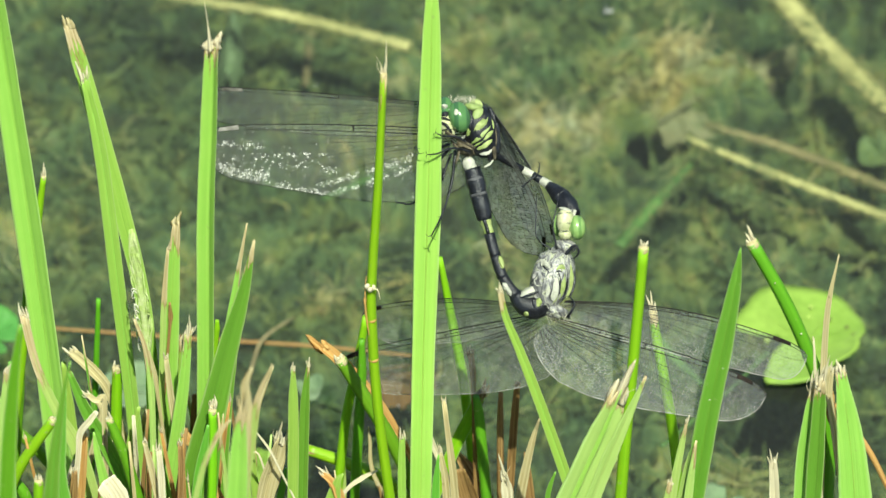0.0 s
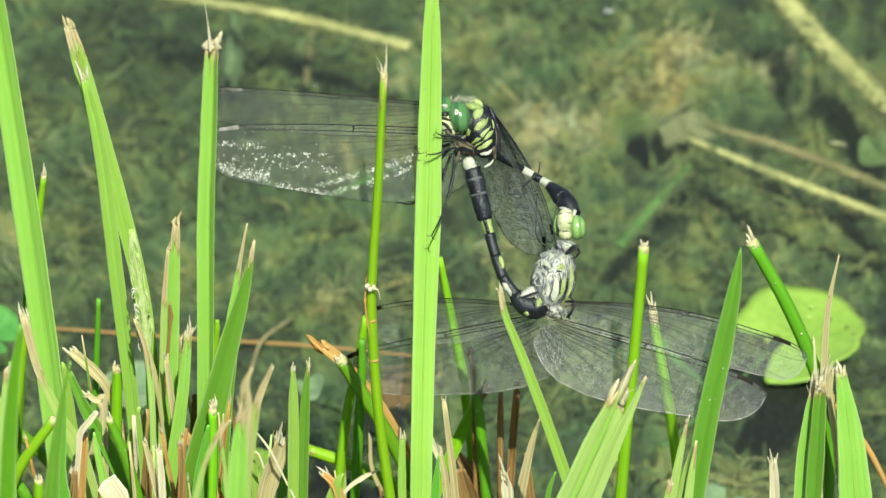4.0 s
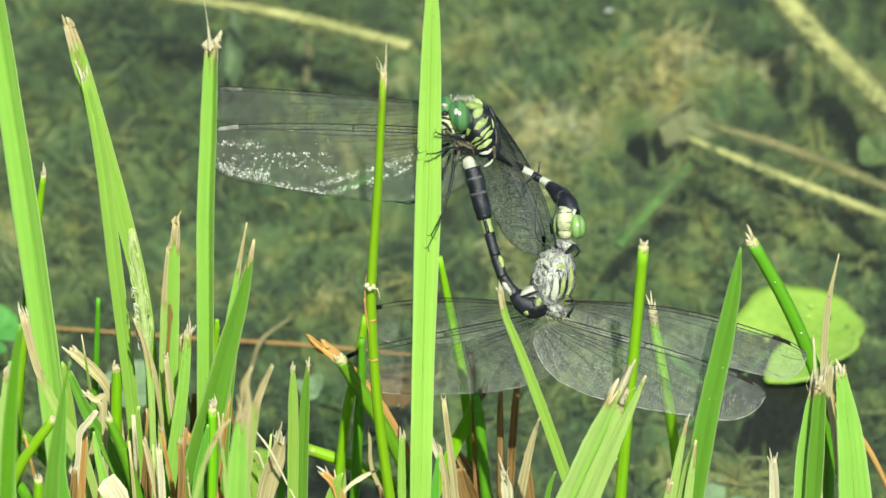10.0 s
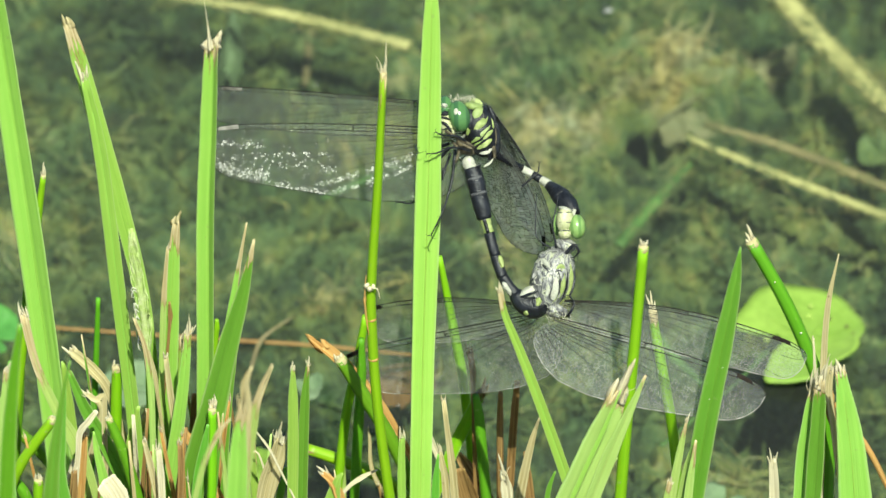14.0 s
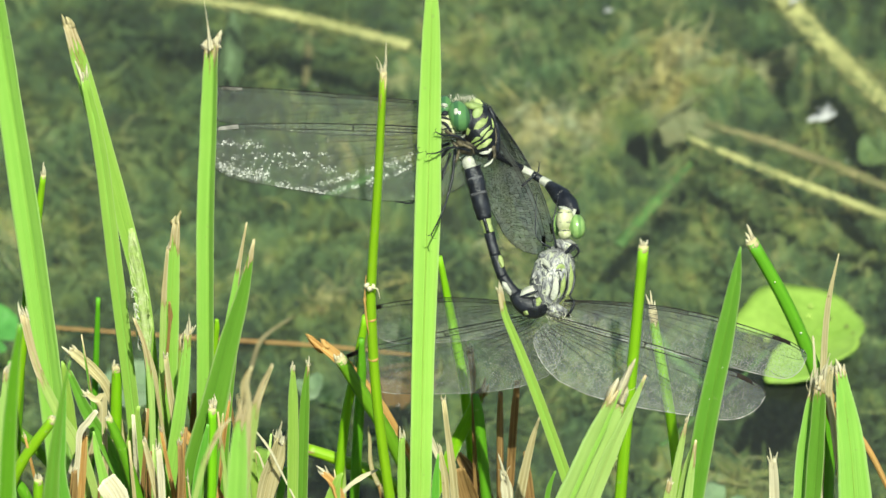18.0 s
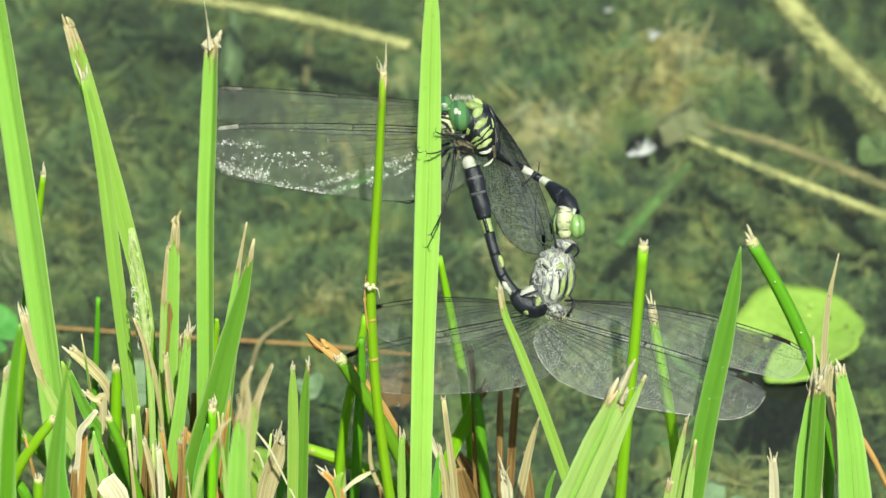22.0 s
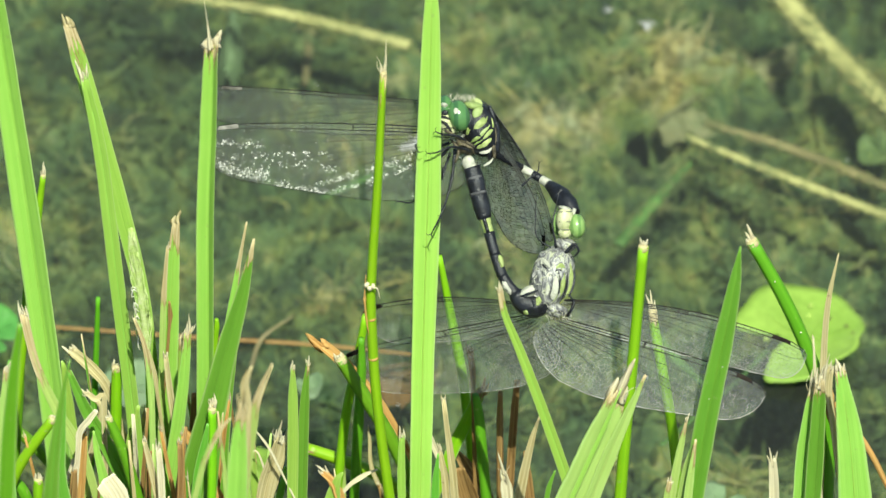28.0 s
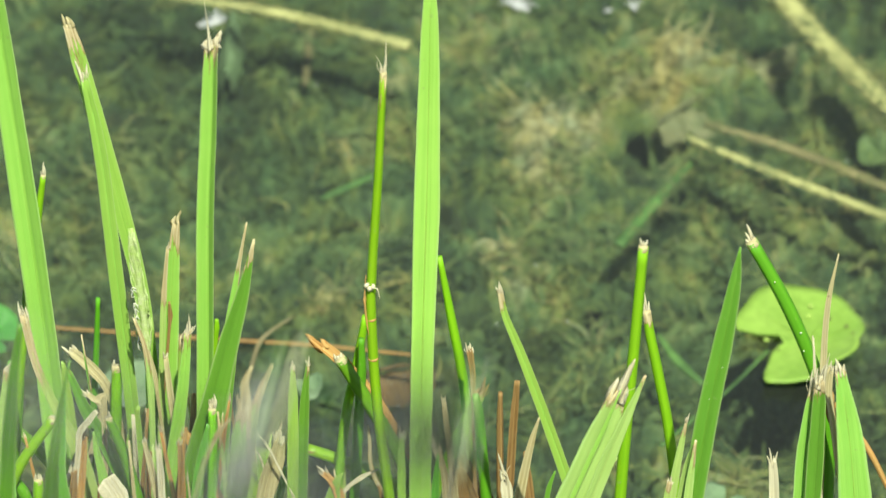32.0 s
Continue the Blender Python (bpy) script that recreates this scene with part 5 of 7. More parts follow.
grass([(-0.03665, -0.0140, 0.06455), (-0.03728, -0.0140, 0.06610), (-0.03816, -0.0140, 0.06743)], [0.00124, 0.00140, 0.00099], STRAW_ORANGE, "brown curled husk between blades", 20, 0.8, fray=(0.00158, 3), seed=130, n=14)
grass([(-0.03793, -0.0280, 0.06560), (-0.03774, -0.0280, 0.07040), (-0.03780, -0.0280, 0.07527)], [0.00107, 0.00099, 0.00074], STRAW_BROWN, "brown dead stalk low in the tuft", 0, 0.5, fray=(0.00119, 3), seed=131, n=14)
grass([(-0.03355, -0.0210, 0.06976), (-0.03338, -0.0210, 0.07435), (-0.03324, -0.0210, 0.07729)], [0.00124, 0.00115, 0.00099], GRASS_DEEP, "short green stub with a torn tan top", 0, 0.5, dry=(0, 0, 0.9), fray=(0.00158, 4), seed=132, n=14)
grass([(-0.03993, -0.0067, 0.08019), (-0.03970, -0.0067, 0.08272), (-0.03981, -0.0067, 0.08525)], [0.00041, 0.00074, 0.00025], STRAW_BROWN, "brown eye-shaped scar strip on a blade", 0, 0.3, seed=133, n=14)
grass([(-0.02775, -0.0160, 0.06501), (-0.02599, -0.0160, 0.06140), (-0.02472, -0.0160, 0.05757)], [0.00025, 0.00033, 0.00025], STRAW_PALE, "thin white dry grass scrap", 0, 0.4, seed=134, n=14)
grass([(-0.01512, -0.0240, 0.06257), (-0.01591, -0.0240, 0.06535), (-0.01737, -0.0240, 0.06709)], [0.00107, 0.00115, 0.00082], STRAW_ORANGE, "pinkish torn sheath low in the grass", 10, 0.5, fray=(0.00132, 3), seed=135, n=14)
grass([(0.00175, -0.0120, 0.05350), (0.00133, -0.0120, 0.05892), (0.00017, -0.0120, 0.07109)], [0.00115, 0.00099, 0.00066], STRAW, "tan dead blade with a torn top", 0, 0.5, fray=(0.00106, 3), seed=136, n=14)
grass([(0.00453, 0.0020, 0.06206), (0.00444, 0.0020, 0.06621), (0.00401, 0.0020, 0.07014)], [0.00066, 0.00091, 0.00099], STRAW_BROWN, "rusty torn tip of a dead stem", 0, 0.5, fray=(0.00158, 4), seed=137, n=14)
grass([(0.05604, -0.0210, 0.07688), (0.05561, -0.0210, 0.07992), (0.05582, -0.0210, 0.08345)], [0.00099, 0.00132, 0.00099], STRAW, "curled tan dead leaf caught between stems", 20, 0.7, fray=(0.00158, 4), seed=138, n=14)
grass([(0.05394, -0.0230, 0.07835), (0.05351, -0.0230, 0.08440), (0.05308, -0.0230, 0.09040)], [0.00041, 0.00049, 0.00025], STRAW_PALE, "torn dry edge of a grass sheath", 0, 0.4, fray=(0.00040, 2), seed=139, n=14)


# dead stalks and short shoots low between the blades, thickest in the tuft
litter = random.Random(31)
for k in range(56):
    x = litter.uniform(-0.060, -0.024) if k < 48 else litter.uniform(-0.018, 0.014)
    y = litter.uniform(-0.030, 0.004)
    tall = litter.uniform(0.026, 0.050 if k < 30 else 0.058 if k < 48 else 0.040) + y * -0.25
    foot = Vector((x, y, float(bank_z(np.array(x), np.array(y)))))
    lean = Vector((litter.uniform(-0.007, 0.007), litter.uniform(-0.003, 0.003), tall))
    mid = foot + lean * 0.55 + Vector((litter.uniform(-0.001, 0.001), 0, 0))
    wide = litter.uniform(0.0005, 0.0016 if k < 30 else 0.0010)
    if k % 2 == 0:
        grass([foot, mid, foot + lean], [wide * 1.3, wide * 1.4, wide * 0.3], litter.choice((GRASS, GRASS_DEEP, PALE)), "short green grass shoot low in the tuft", litter.uniform(-30, 30), 0.3, (0, 0, litter.choice((0, 0.8))), n=14)
    else:
        grass([foot, mid, foot + lean], [wide, wide * 0.9, wide * 0.4], litter.choice((STRAW, STRAW_PALE, STRAW_BROWN, STRAW_ORANGE, STRAW_BROWN)), DRY, litter.uniform(-40, 40), 0.5,
              fray=(litter.uniform(0.0008, 0.002), 3) if k % 4 == 1 else None, seed=60 + k, n=14)


def flower_spike(points, label):
    """A grass flower spike: overlapping spikelets on a stalk, with curled white stigmas."""
    rng = random.Random(12)
    base = Vector(points[0])
    loc = [Vector(p) - base for p in points]
    c = spline(loc, 40)
    ob = part("flower_spike", tube(loc, [0.0005, 0.0005, 0.0002], 16, 8), SPIKE, None)
    ob.location = base
    tagged(ob, label, "grass flower", group="grass on the bank")
    for i in range(1, 40):
        p, q = c[i * 40 // 46], c[min(40, i * 40 // 46 + rng.randrange(7, 15))]
        side = Vector((1 if i % 2 else -1, 0, 0)) * rng.uniform(0.0002, 0.0011) * min(1.0, 2.2 - i / 19)
        part("spikelet", tube([p + side * 0.4, (p + q) / 2 + side * 1.1 + Vector((0, -0.0003, 0)), q + side * rng.uniform(0.6, 1.5)], [0.0002, rng.uniform(0.00018, 0.00030), 0.00003], 8, 6, 0.6), SPIKE, ob)
    for i in range(10):
        p = c[2 + i * 2 + rng.randrange(4)]
        s = -1
        pts = [p + Vector((s * 0.0005, -0.0006, 0)), p + Vector((s * 0.0010, -0.0007, rng.uniform(0.0002, 0.0012))), p + Vector((s * rng.uniform(0.0010, 0.0016), -0.0006, rng.uniform(-0.001, 0.0004))), p + Vector((s * 0.0008, -0.0005, -0.0008))]
        part("stigma", tube(pts, [0.00006, 0.00008, 0.00008, 0.00004], 10, 5), STIGMA, ob, "curled white feathery stigma")
    return ob


grass([(-0.04307, -0.00800, 0.05069), (-0.04310, -0.00800, 0.06320), (-0.04326, -0.00800, 0.07041), (-0.04313, -0.00800, 0.07553)], [0.00074, 0.00074, 0.00066, 0.00058], STEM, "green flower stalk of a grass", stem=True, name="flower_stalk")
flower_spike([(-0.04313, -0.00800, 0.07553), (-0.04382, -0.00800, 0.08769), (-0.04491, -0.00800, 0.09918)], "pale green grass flower spike with white curled stigmas")


def scraps(parent, places, size, material, label, name="scrap"):
    """Tiny bits stuck to a stem: dew drops, shed skin, torn fibre."""
    for k, p in enumerate(places):
        part(name, ball(Vector(p) - parent.location, (size, size * 0.6, size * 0.8), 40 * k, 0.5, 8, 6), material, parent, label)


scraps(BLADE_J, ((0.03974, -0.03150, 0.09147), (0.03802, -0.03150, 0.08590)), 0.00010, STIGMA, "tiny white fleck")
scraps(STEM_K, ((0.05177, -0.01520, 0.08579), (0.05228, -0.01520, 0.08257), (0.04776, -0.01520, 0.09479)), 0.00015, STIGMA, "tiny white fleck")
scraps(STEM_E, ((-0.01045, -0.01800, 0.09558), (-0.01085, -0.01800, 0.09618), (-0.00996, -0.01800, 0.09598)), 0.0005, STRAW_PALE, "torn white sheath scrap", "sheath_scrap")
part("torn_fibre", tube([Vector((-0.01037, -0.01800, 0.09558)) - STEM_E.location, Vector((-0.00939, -0.01850, 0.09594)) - STEM_E.location, Vector((-0.00900, -0.01850, 0.09415)) - STEM_E.location], [0.00012, 0.0001, 0.00004], 8, 5), STRAW_PALE, STEM_E, "curled white fibre")

# ---- the dragonflies ----


def stripe_material(name, light, dark, scale, direction, distort, share=0.5, rough=0.4):
    """Yellow-green and black bands across a body."""
    k = Mat(name)
    v = k.coord("Object")
    w = k.n("TexWave", Scale=scale, Distortion=distort, Detail=2.0)
    w.inputs["Detail Scale"].default_value = 1.2
    w.bands_direction = direction
    k.link(v, w, "Vector")
    c = k.ramp(w.outputs["Fac"], (share - 0.06, dark), (share + 0.06, light))
    fine = k.noise(v, 1800, 3)
    c = k.mix(k.ramp(fine, (0.35, (0, 0, 0)), (0.8, (0.5, 0.5, 0.5))), c, [x * 0.7 for x in light])
    p = k.n("BsdfPrincipled", Base_Color=c, Roughness=rough, Normal=k.bump(fine, 0.3, 0.0002))
    return k.shader(p.outputs[0])


def folded_material(name):
    """Silvery skin with dark creases, pale ridges and a trace of lime between them."""
    k = Mat(name)
    v = k.coord("Object", (1.0, 0.55, 1.0))
    w = k.noise(v, 420, 1, 0.5, 2.2)
    dark, grey, pale = (0.035, 0.035, 0.038), (0.13, 0.13, 0.137), (0.30, 0.295, 0.28)
    c = k.ramp(w, (0.28, pale), (0.34, grey), (0.38, dark), (0.425, grey), (0.47, pale), (0.51, (0.38, 0.40, 0.27)), (0.545, dark), (0.58, pale), (0.64, grey), (0.70, dark), (0.75, pale))
    fine = k.noise(v, 2200, 3)
    c = k.mix(k.ramp(fine, (0.4, (0, 0, 0)), (0.8, (0.5, 0.5, 0.5))), c, (0.20, 0.20, 0.20))
    p = k.n("BsdfPrincipled", Base_Color=c, Roughness=0.42, Normal=k.bump(fine, 0.6, 0.0002))
    return k.shader(p.outputs[0])


def membrane_material(name, milk, gloss_rough=0.3, ior=1.5):
    """Clear wing skin: mostly see-through, a little milky, with a varnish that glints."""
    k = Mat(name)
    fres = k.n("Fresnel", IOR=ior)
    clear = k.n("BsdfTransparent", Color=(0.965, 0.97, 0.96, 1))
    skin = k.n("BsdfTranslucent", Color=(0.75, 0.76, 0.72, 1))
    top = k.n("BsdfDiffuse", Color=(0.70, 0.71, 0.68, 1))
    both = k.blend(0.5, skin.outputs[0], top.outputs[0])
    gloss = k.n("BsdfGlossy", Roughness=gloss_rough)
    body = k.blend(milk, clear.outputs[0], both)
    return k.shader(k.blend(fres.outputs[0], body, gloss.outputs[0]))


CHITIN = plain_material("black_chitin", (0.004, 0.004, 0.006), (0.016, 0.018, 0.026), 700, 0.34, 0.35, spec=0.35)
VEIN = plain_material("wing_vein", (0.006, 0.006, 0.006), (0.022, 0.019, 0.015), 900, 0.5, 0.1, spec=0.2)
# lightened vein colour that carries the sun's shine on the outer net
VEIN_LIT = plain_material("lit_wing_vein", (0.17, 0.165, 0.15), (0.40, 0.39, 0.36), 900, 0.6, 0.1, spec=0.1)
VEIN_GREY = plain_material("grey_wing_vein", (0.05, 0.047, 0.04), (0.20, 0.19, 0.17), 700, 0.5, 0.1, spec=0.2)
STIGMA_DARK = plain_material("wing_spot", (0.010, 0.008, 0.007), (0.03, 0.024, 0.02), 900, 0.8, 0.1, spec=0.05)
WHITE_MARK = plain_material("white_body_mark", (0.30, 0.30, 0.25), (0.47, 0.47, 0.40), 700, 0.5, 0.6)
LIME = plain_material("lime_body_mark", (0.18, 0.235, 0.065), (0.33, 0.38, 0.15), 700, 0.45, 0.5)
OLIVE = plain_material("olive_body_mark", (0.16, 0.22, 0.06), (0.26, 0.32, 0.12), 900, 0.45, 0.3)
HUSK = plain_material("brown_underside", (0.035, 0.03, 0.02), (0.14, 0.115, 0.07), 1100, 0.5, 0.6)
FACE = plain_material("pale_face", (0.36, 0.38, 0.20), (0.54, 0.54, 0.35), 700, 0.4, 0.4)
EYE_DEEP = stripe_material("deep_green_eye", (0.070, 0.160, 0.055), (0.036, 0.092, 0.042), 170, "X", 1.2, 0.30, 0.16)
EYE_PALE = stripe_material("pale_green_eye", (0.19, 0.30, 0.095), (0.10, 0.19, 0.055), 300, "X", 2.6, 0.38, 0.30)
POWDER = plain_material("powdery_back", (0.22, 0.22, 0.22), (0.54, 0.53, 0.50), 900, 0.45, 1.0)
THORAX_FOLDS = folded_material("folded_silver_back")
FOLD = plain_material("dark_grey_fold", (0.035, 0.035, 0.04), (0.10, 0.10, 0.11), 900, 0.5, 0.4)
SKIN = membrane_material("wing_skin", 0.075)
SKIN_MILK = membrane_material("dusty_wing_skin", 0.125, 0.25)
SKIN_GREY = membrane_material("smoky_wing_skin", 0.40, 0.20)
SKIN_GLINT = membrane_material("glinting_wing_skin", 0.06, 0.19, 1.11)
HAIR = plain_material("body_hair", (0.5, 0.47, 0.38), (0.62, 0.58, 0.48), 900, 0.7, 0.1)


def scatter(inside, box, spacing, fixed, rng, tries):
    """Points at uneven but roughly equal distances inside an outline, kept clear of the fixed ones."""
    pts = np.zeros((len(fixed) + tries, 2))
    gap = np.zeros(len(pts))
    n = len(fixed)
    pts[:n] = fixed
    gap[:n] = [spacing(*p) for p in fixed]
    trial = rng.uniform(box[0], box[1], (tries, 2))
    ok = inside(trial)
    for p in trial[ok]:
        d = spacing(*p)
        far = np.hypot(pts[:n, 0] - p[0], pts[:n, 1] - p[1])
        if (far > 0.88 * (gap[:n] + d) / 2).all():
            pts[n], gap[n] = p, d
            n += 1
    return pts[:n], gap[:n]


def cell_of(i, pts, gap):
    """The corners of the cell round one point: the place that is nearer to it than to any other."""
    c = pts[i]
    r = gap[i] * 2.2
    poly = [c + np.array(q) * r for q in ((-1, -1), (1, -1), (1, 1), (-1, 1))]
    d = np.hypot(pts[:, 0] - c[0], pts[:, 1] - c[1])
    for j in np.argsort(d)[1:26]:
        if d[j] > 2.9 * r or d[j] < 1e-9:
            break
        nrm, mid = pts[j] - c, (pts[j] + c) / 2
        side = [float(np.dot(q - mid, nrm)) for q in poly]
        if max(side) <= 0:
            continue
        out = []
        for k in range(len(poly)):
            a, b, sa, sb = poly[k - 1], poly[k], side[k - 1], side[k]
            if (sa <= 0) != (sb <= 0):
                out.append(a + (b - a) * (sa / (sa - sb)))
            if sb <= 0:
                out.append(b)
        poly = out
        if len(poly) < 3:
            return []
    return poly


def wing(parent, start, tip, length, chord, hind, roll, up, skin, vein, seed, name, cell=0.00066, net=0.000030, arch=0.012, rib=0.8, crinkle=0.03, glint_bands=False, rim=None, pleats=0, ribs=None, spot=None):
    """One wing: crinkled membrane cells between a fan of main ribs, an irregular net of veins, the ladder along the
    front edge and the dark spot. start and tip are in the body's space; the wing's true length sets how far the tip
    leans out of the plane (towards the viewer where up is positive). A flag tilts bands of cells to place sun glints on
    the outer and hind parts."""
    rng = np.random.RandomState(seed)
    a, b = Vector(start), Vector(tip)
    flat = (b - a).to_2d().length
    depth = math.sqrt(max(length ** 2 - flat ** 2, 0)) * up
    x = Vector((b.x - a.x, b.y - a.y, depth)).normalized()
    y = Vector((0, 0, 1)).cross(x).normalized()
    if y.y > 0:
        y = -y
    z = x.cross(y)
    q = Matrix.Rotation(radians(roll), 3, x)
    y, z = q @ y, q @ z
    frame_m = Matrix((x, y, z)).transposed()
    s_pts = (0, 0.03, 0.07, 0.13, 0.25, 0.36, 0.5, 0.66, 0.8, 0.9, 1.0)
    c_pts = ((0.46, 0.64, 0.79, 0.92, 1.0, 1.0, 0.95, 0.86, 0.77, 0.70, 0.62) if hind else
             (0.28, 0.40, 0.53, 0.67, 0.84, 0.93, 1.0, 1.0, 0.95, 0.88, 0.80))
    s0 = 1 - 0.62 * chord / length
    nodus = 0.42 if hind else 0.50

    def flat_at(s, t):
        """Wing-plane place for a share s of the length and t of the chord."""
        full = chord * np.interp(s, s_pts, c_pts)
        w = full * math.sqrt(max(1e-4, 1 - max(0.0, (s - s0) / (1 - s0)) ** 2.3))
        lead = arch * length * math.sin(math.pi * min(s * 1.04, 1)) - 0.30 * (full - w) - 0.0016 * length * math.exp(-((s - nodus) / 0.025) ** 2)
        sweep = (0.24 if hind else 0.10) * chord * math.sin(t * 1.9) * max(0, 1 - s * 2.2) ** 1.5
        return np.array((s * length - sweep, -lead + t * w))

    def lift(p):
        s, t = min(max(p[0] / length, 0), 1), min(max(p[1] / chord, -0.1), 1.1)
        return -0.020 * length * t * s + 0.04 * length * (s - s * s)

    def along_curve(fn, gap):
        """Places at even steps along a curve in (s, t), with the normals there."""
        raw = np.array([flat_at(*fn(k / 160)) for k in range(161)])
        run = np.concatenate([[0], np.cumsum(np.hypot(*np.diff(raw, axis=0).T))])
        n = max(2, int(run[-1] / gap))
        at = np.linspace(0, run[-1], n + 1)
        p = np.stack([np.interp(at, run, raw[:, 0]), np.interp(at, run, raw[:, 1])], 1)
        d = np.gradient(p, axis=0)
        d /= np.maximum(np.hypot(*d.T)[:, None], 1e-9)
        return p, np.stack([-d[:, 1], d[:, 0]], 1)

    fan = lambda tb, se, p, s_from=0.0, te=0.985: (lambda f: (s_from + (se - s_from) * f, tb + (te - tb) * f ** p))
    R1 = lambda f: (f * 0.985, 0.085)
    fans = [fan(0.15, 0.985, 1.5, 0.04, 0.45), fan(0.19, 0.93, 1.9, 0.03), fan(0.24, 0.80, 2.0, 0.02), fan(0.30, 0.62, 2.1, 0.02), fan(0.37, 0.40, 1.9, 0.01)]
    if hind:
        fans += [fan(0.46, 0.27, 1.2, 0.01), fan(0.52, 0.13, 1.1, 0.0)]
    fans += [fan(0.14 + 0.05 * k, 0.96 - 0.09 * k, 1.7, 0.02) for k in range(pleats)]
    border = [lambda f: (f, 1.0), lambda f: (0.0, 0.085 + 0.915 * f), lambda f: (1.0, 0.085 + 0.915 * f)]
    spacing = lambda px, py: cell * (1.25 - 0.55 * min(1, max(0, py / chord)) ** 1.2) * (1.12 - 0.25 * px / length)
    # points in pairs on both sides of the ribs and the rim, so that the cells meet along them
    fixed, outer = [], []
    for fn in [R1] + border:
        p, nm = along_curve(fn, cell * 0.72)
        for k, (o, m) in enumerate(zip(p, nm)):
            g = spacing(*o) * 0.42
            mid = flat_at(min(max(o[0] / length, 0.02), 0.97), 0.5)
            if np.dot(mid - o, m) < 0:
                m = -m
            fixed.append(o + m * g)
            outer.append(o - m * g)
    for fn in fans:
        p, nm = along_curve(fn, cell * 0.95)
        for o, m in list(zip(p, nm))[1:-1]:
            g = spacing(*o) * 0.42
            shift = rng.uniform(-0.12, 0.12) * cell
            for sgn in (1, -1):
                w = o + m * g * sgn + np.array((shift * sgn, 0))
                if all(abs(w[0] - v[0]) + abs(w[1] - v[1]) > cell * 0.55 for v in fixed[-40:]):
                    fixed.append(w)
    edge_s = np.linspace(0, 1, 120)
    top = np.array([flat_at(s, 0.085) for s in edge_s])
    low = np.array([flat_at(s, 1.0) for s in edge_s])

    def inside(p):
        return (p[:, 1] > np.interp(p[:, 0], top[:, 0], top[:, 1])) & (p[:, 1] < np.interp(p[:, 0], low[:, 0], low[:, 1])) & (p[:, 0] > -0.2 * chord)
    n_in = len(fixed)
    lo, hi = np.minimum(top.min(0), low.min(0)), np.maximum(top.max(0), low.max(0))
    pts, gap = scatter(inside, (lo, hi), spacing, np.array(fixed + outer), rng, 20000)
    keep = list(range(n_in)) + list(range(n_in + len(outer), len(pts)))
    cells = [(pts[i], poly) for i in keep for poly in [cell_of(i, pts, gap)] if len(poly) > 2]
    place = lambda p, h=0.0: a + frame_m @ Vector((p[0], p[1], lift(p) + h))
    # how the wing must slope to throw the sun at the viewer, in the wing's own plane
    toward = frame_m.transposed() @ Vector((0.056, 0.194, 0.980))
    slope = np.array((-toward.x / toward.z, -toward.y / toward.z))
    # membrane: each cell a small facet with a tilt of its own
    mv, mf = [], []
    for c, poly in cells:
        edge_a, edge_b = np.interp(c[0], top[:, 0], top[:, 1]), np.interp(c[0], low[:, 0], low[:, 1])
        s, t = c[0] / length, (c[1] - edge_a) / max(edge_b - edge_a, 1e-5)
        tilt = rng.normal(0, crinkle, 2)
        if glint_bands:
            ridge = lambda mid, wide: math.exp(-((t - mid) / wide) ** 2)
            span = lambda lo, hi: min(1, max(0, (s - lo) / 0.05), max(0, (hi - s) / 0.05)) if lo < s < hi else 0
            # highlight bands laid out by hand: facets here turn to the sun's mirror slope
            glint_share = max(ridge(0.84, 0.16) * span(0.70, 1.0), ridge(0.96, 0.05) * span(0.48, 0.76), 0.7 * ridge(0.30, 0.10) * span(0.72, 0.98), 0.8 * ridge(0.35 + 0.45 * (s - 0.5), 0.03) * span(0.48, 0.86),
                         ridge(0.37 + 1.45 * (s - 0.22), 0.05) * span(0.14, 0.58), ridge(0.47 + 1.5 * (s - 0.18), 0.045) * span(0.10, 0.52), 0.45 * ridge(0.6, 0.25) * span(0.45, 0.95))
            tilt = tilt * 1.3 + (slope - np.array((0.04 * (1 - 2 * s) - 0.02 * t, -0.02 * s * length / chord))) * glint_share
        for k in range(len(poly) if glint_bands else 1):
            own = tilt + rng.normal(0, crinkle, 2) if glint_bands else tilt
            half = (poly[k - 1] + poly[k]) / 2
            for shape in (((c, poly[k - 1], half), (c, half, poly[k])) if glint_bands else (poly,)):
                own = own + rng.normal(0, crinkle * 0.7, 2) if glint_bands else own
                o = len(mv)
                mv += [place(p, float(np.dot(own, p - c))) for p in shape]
                mf.append(tuple(range(o, o + len(shape))))
    for k in range(119):
        o = len(mv)
        mv += [place(p, rng.normal(0, 0.00001)) for p in (flat_at(edge_s[k], 0), flat_at(edge_s[k + 1], 0), top[k + 1], top[k])]
        mf.append((o, o + 1, o + 2, o + 3))
    me = mesh_from(name, mv, mf)
    if sum(f.normal.z for f in me.polygons) < 0:
        me.flip_normals()
    me.transform(Matrix.Translation(-a))
    ob = part(name, me, skin, parent, "clear veined wing")
    ob.location = a
    lists = {}

    def edge(which, p, q2, r0, r1):
        ev, ef = lists.setdefault(which, ([], []))
        p, q2 = Vector((p[0], p[1], lift(p))), Vector((q2[0], q2[1], lift(q2)))
        d = q2 - p
        if d.length < 1e-7:
            return
        u = Vector((0, 0, 1))
        v = d.cross(u).normalized()
        o = len(ev)
        for base, r in ((p, r0), (q2, r1)):
            for ang in (90, 210, 330):
                ev.append(frame_m @ (base + (v * math.cos(radians(ang)) + u * math.sin(radians(ang))) * r))
        for i in range(3):
            k2 = (i + 1) % 3
            ef.append((o + i, o + k2, o + 3 + k2, o + 3 + i))

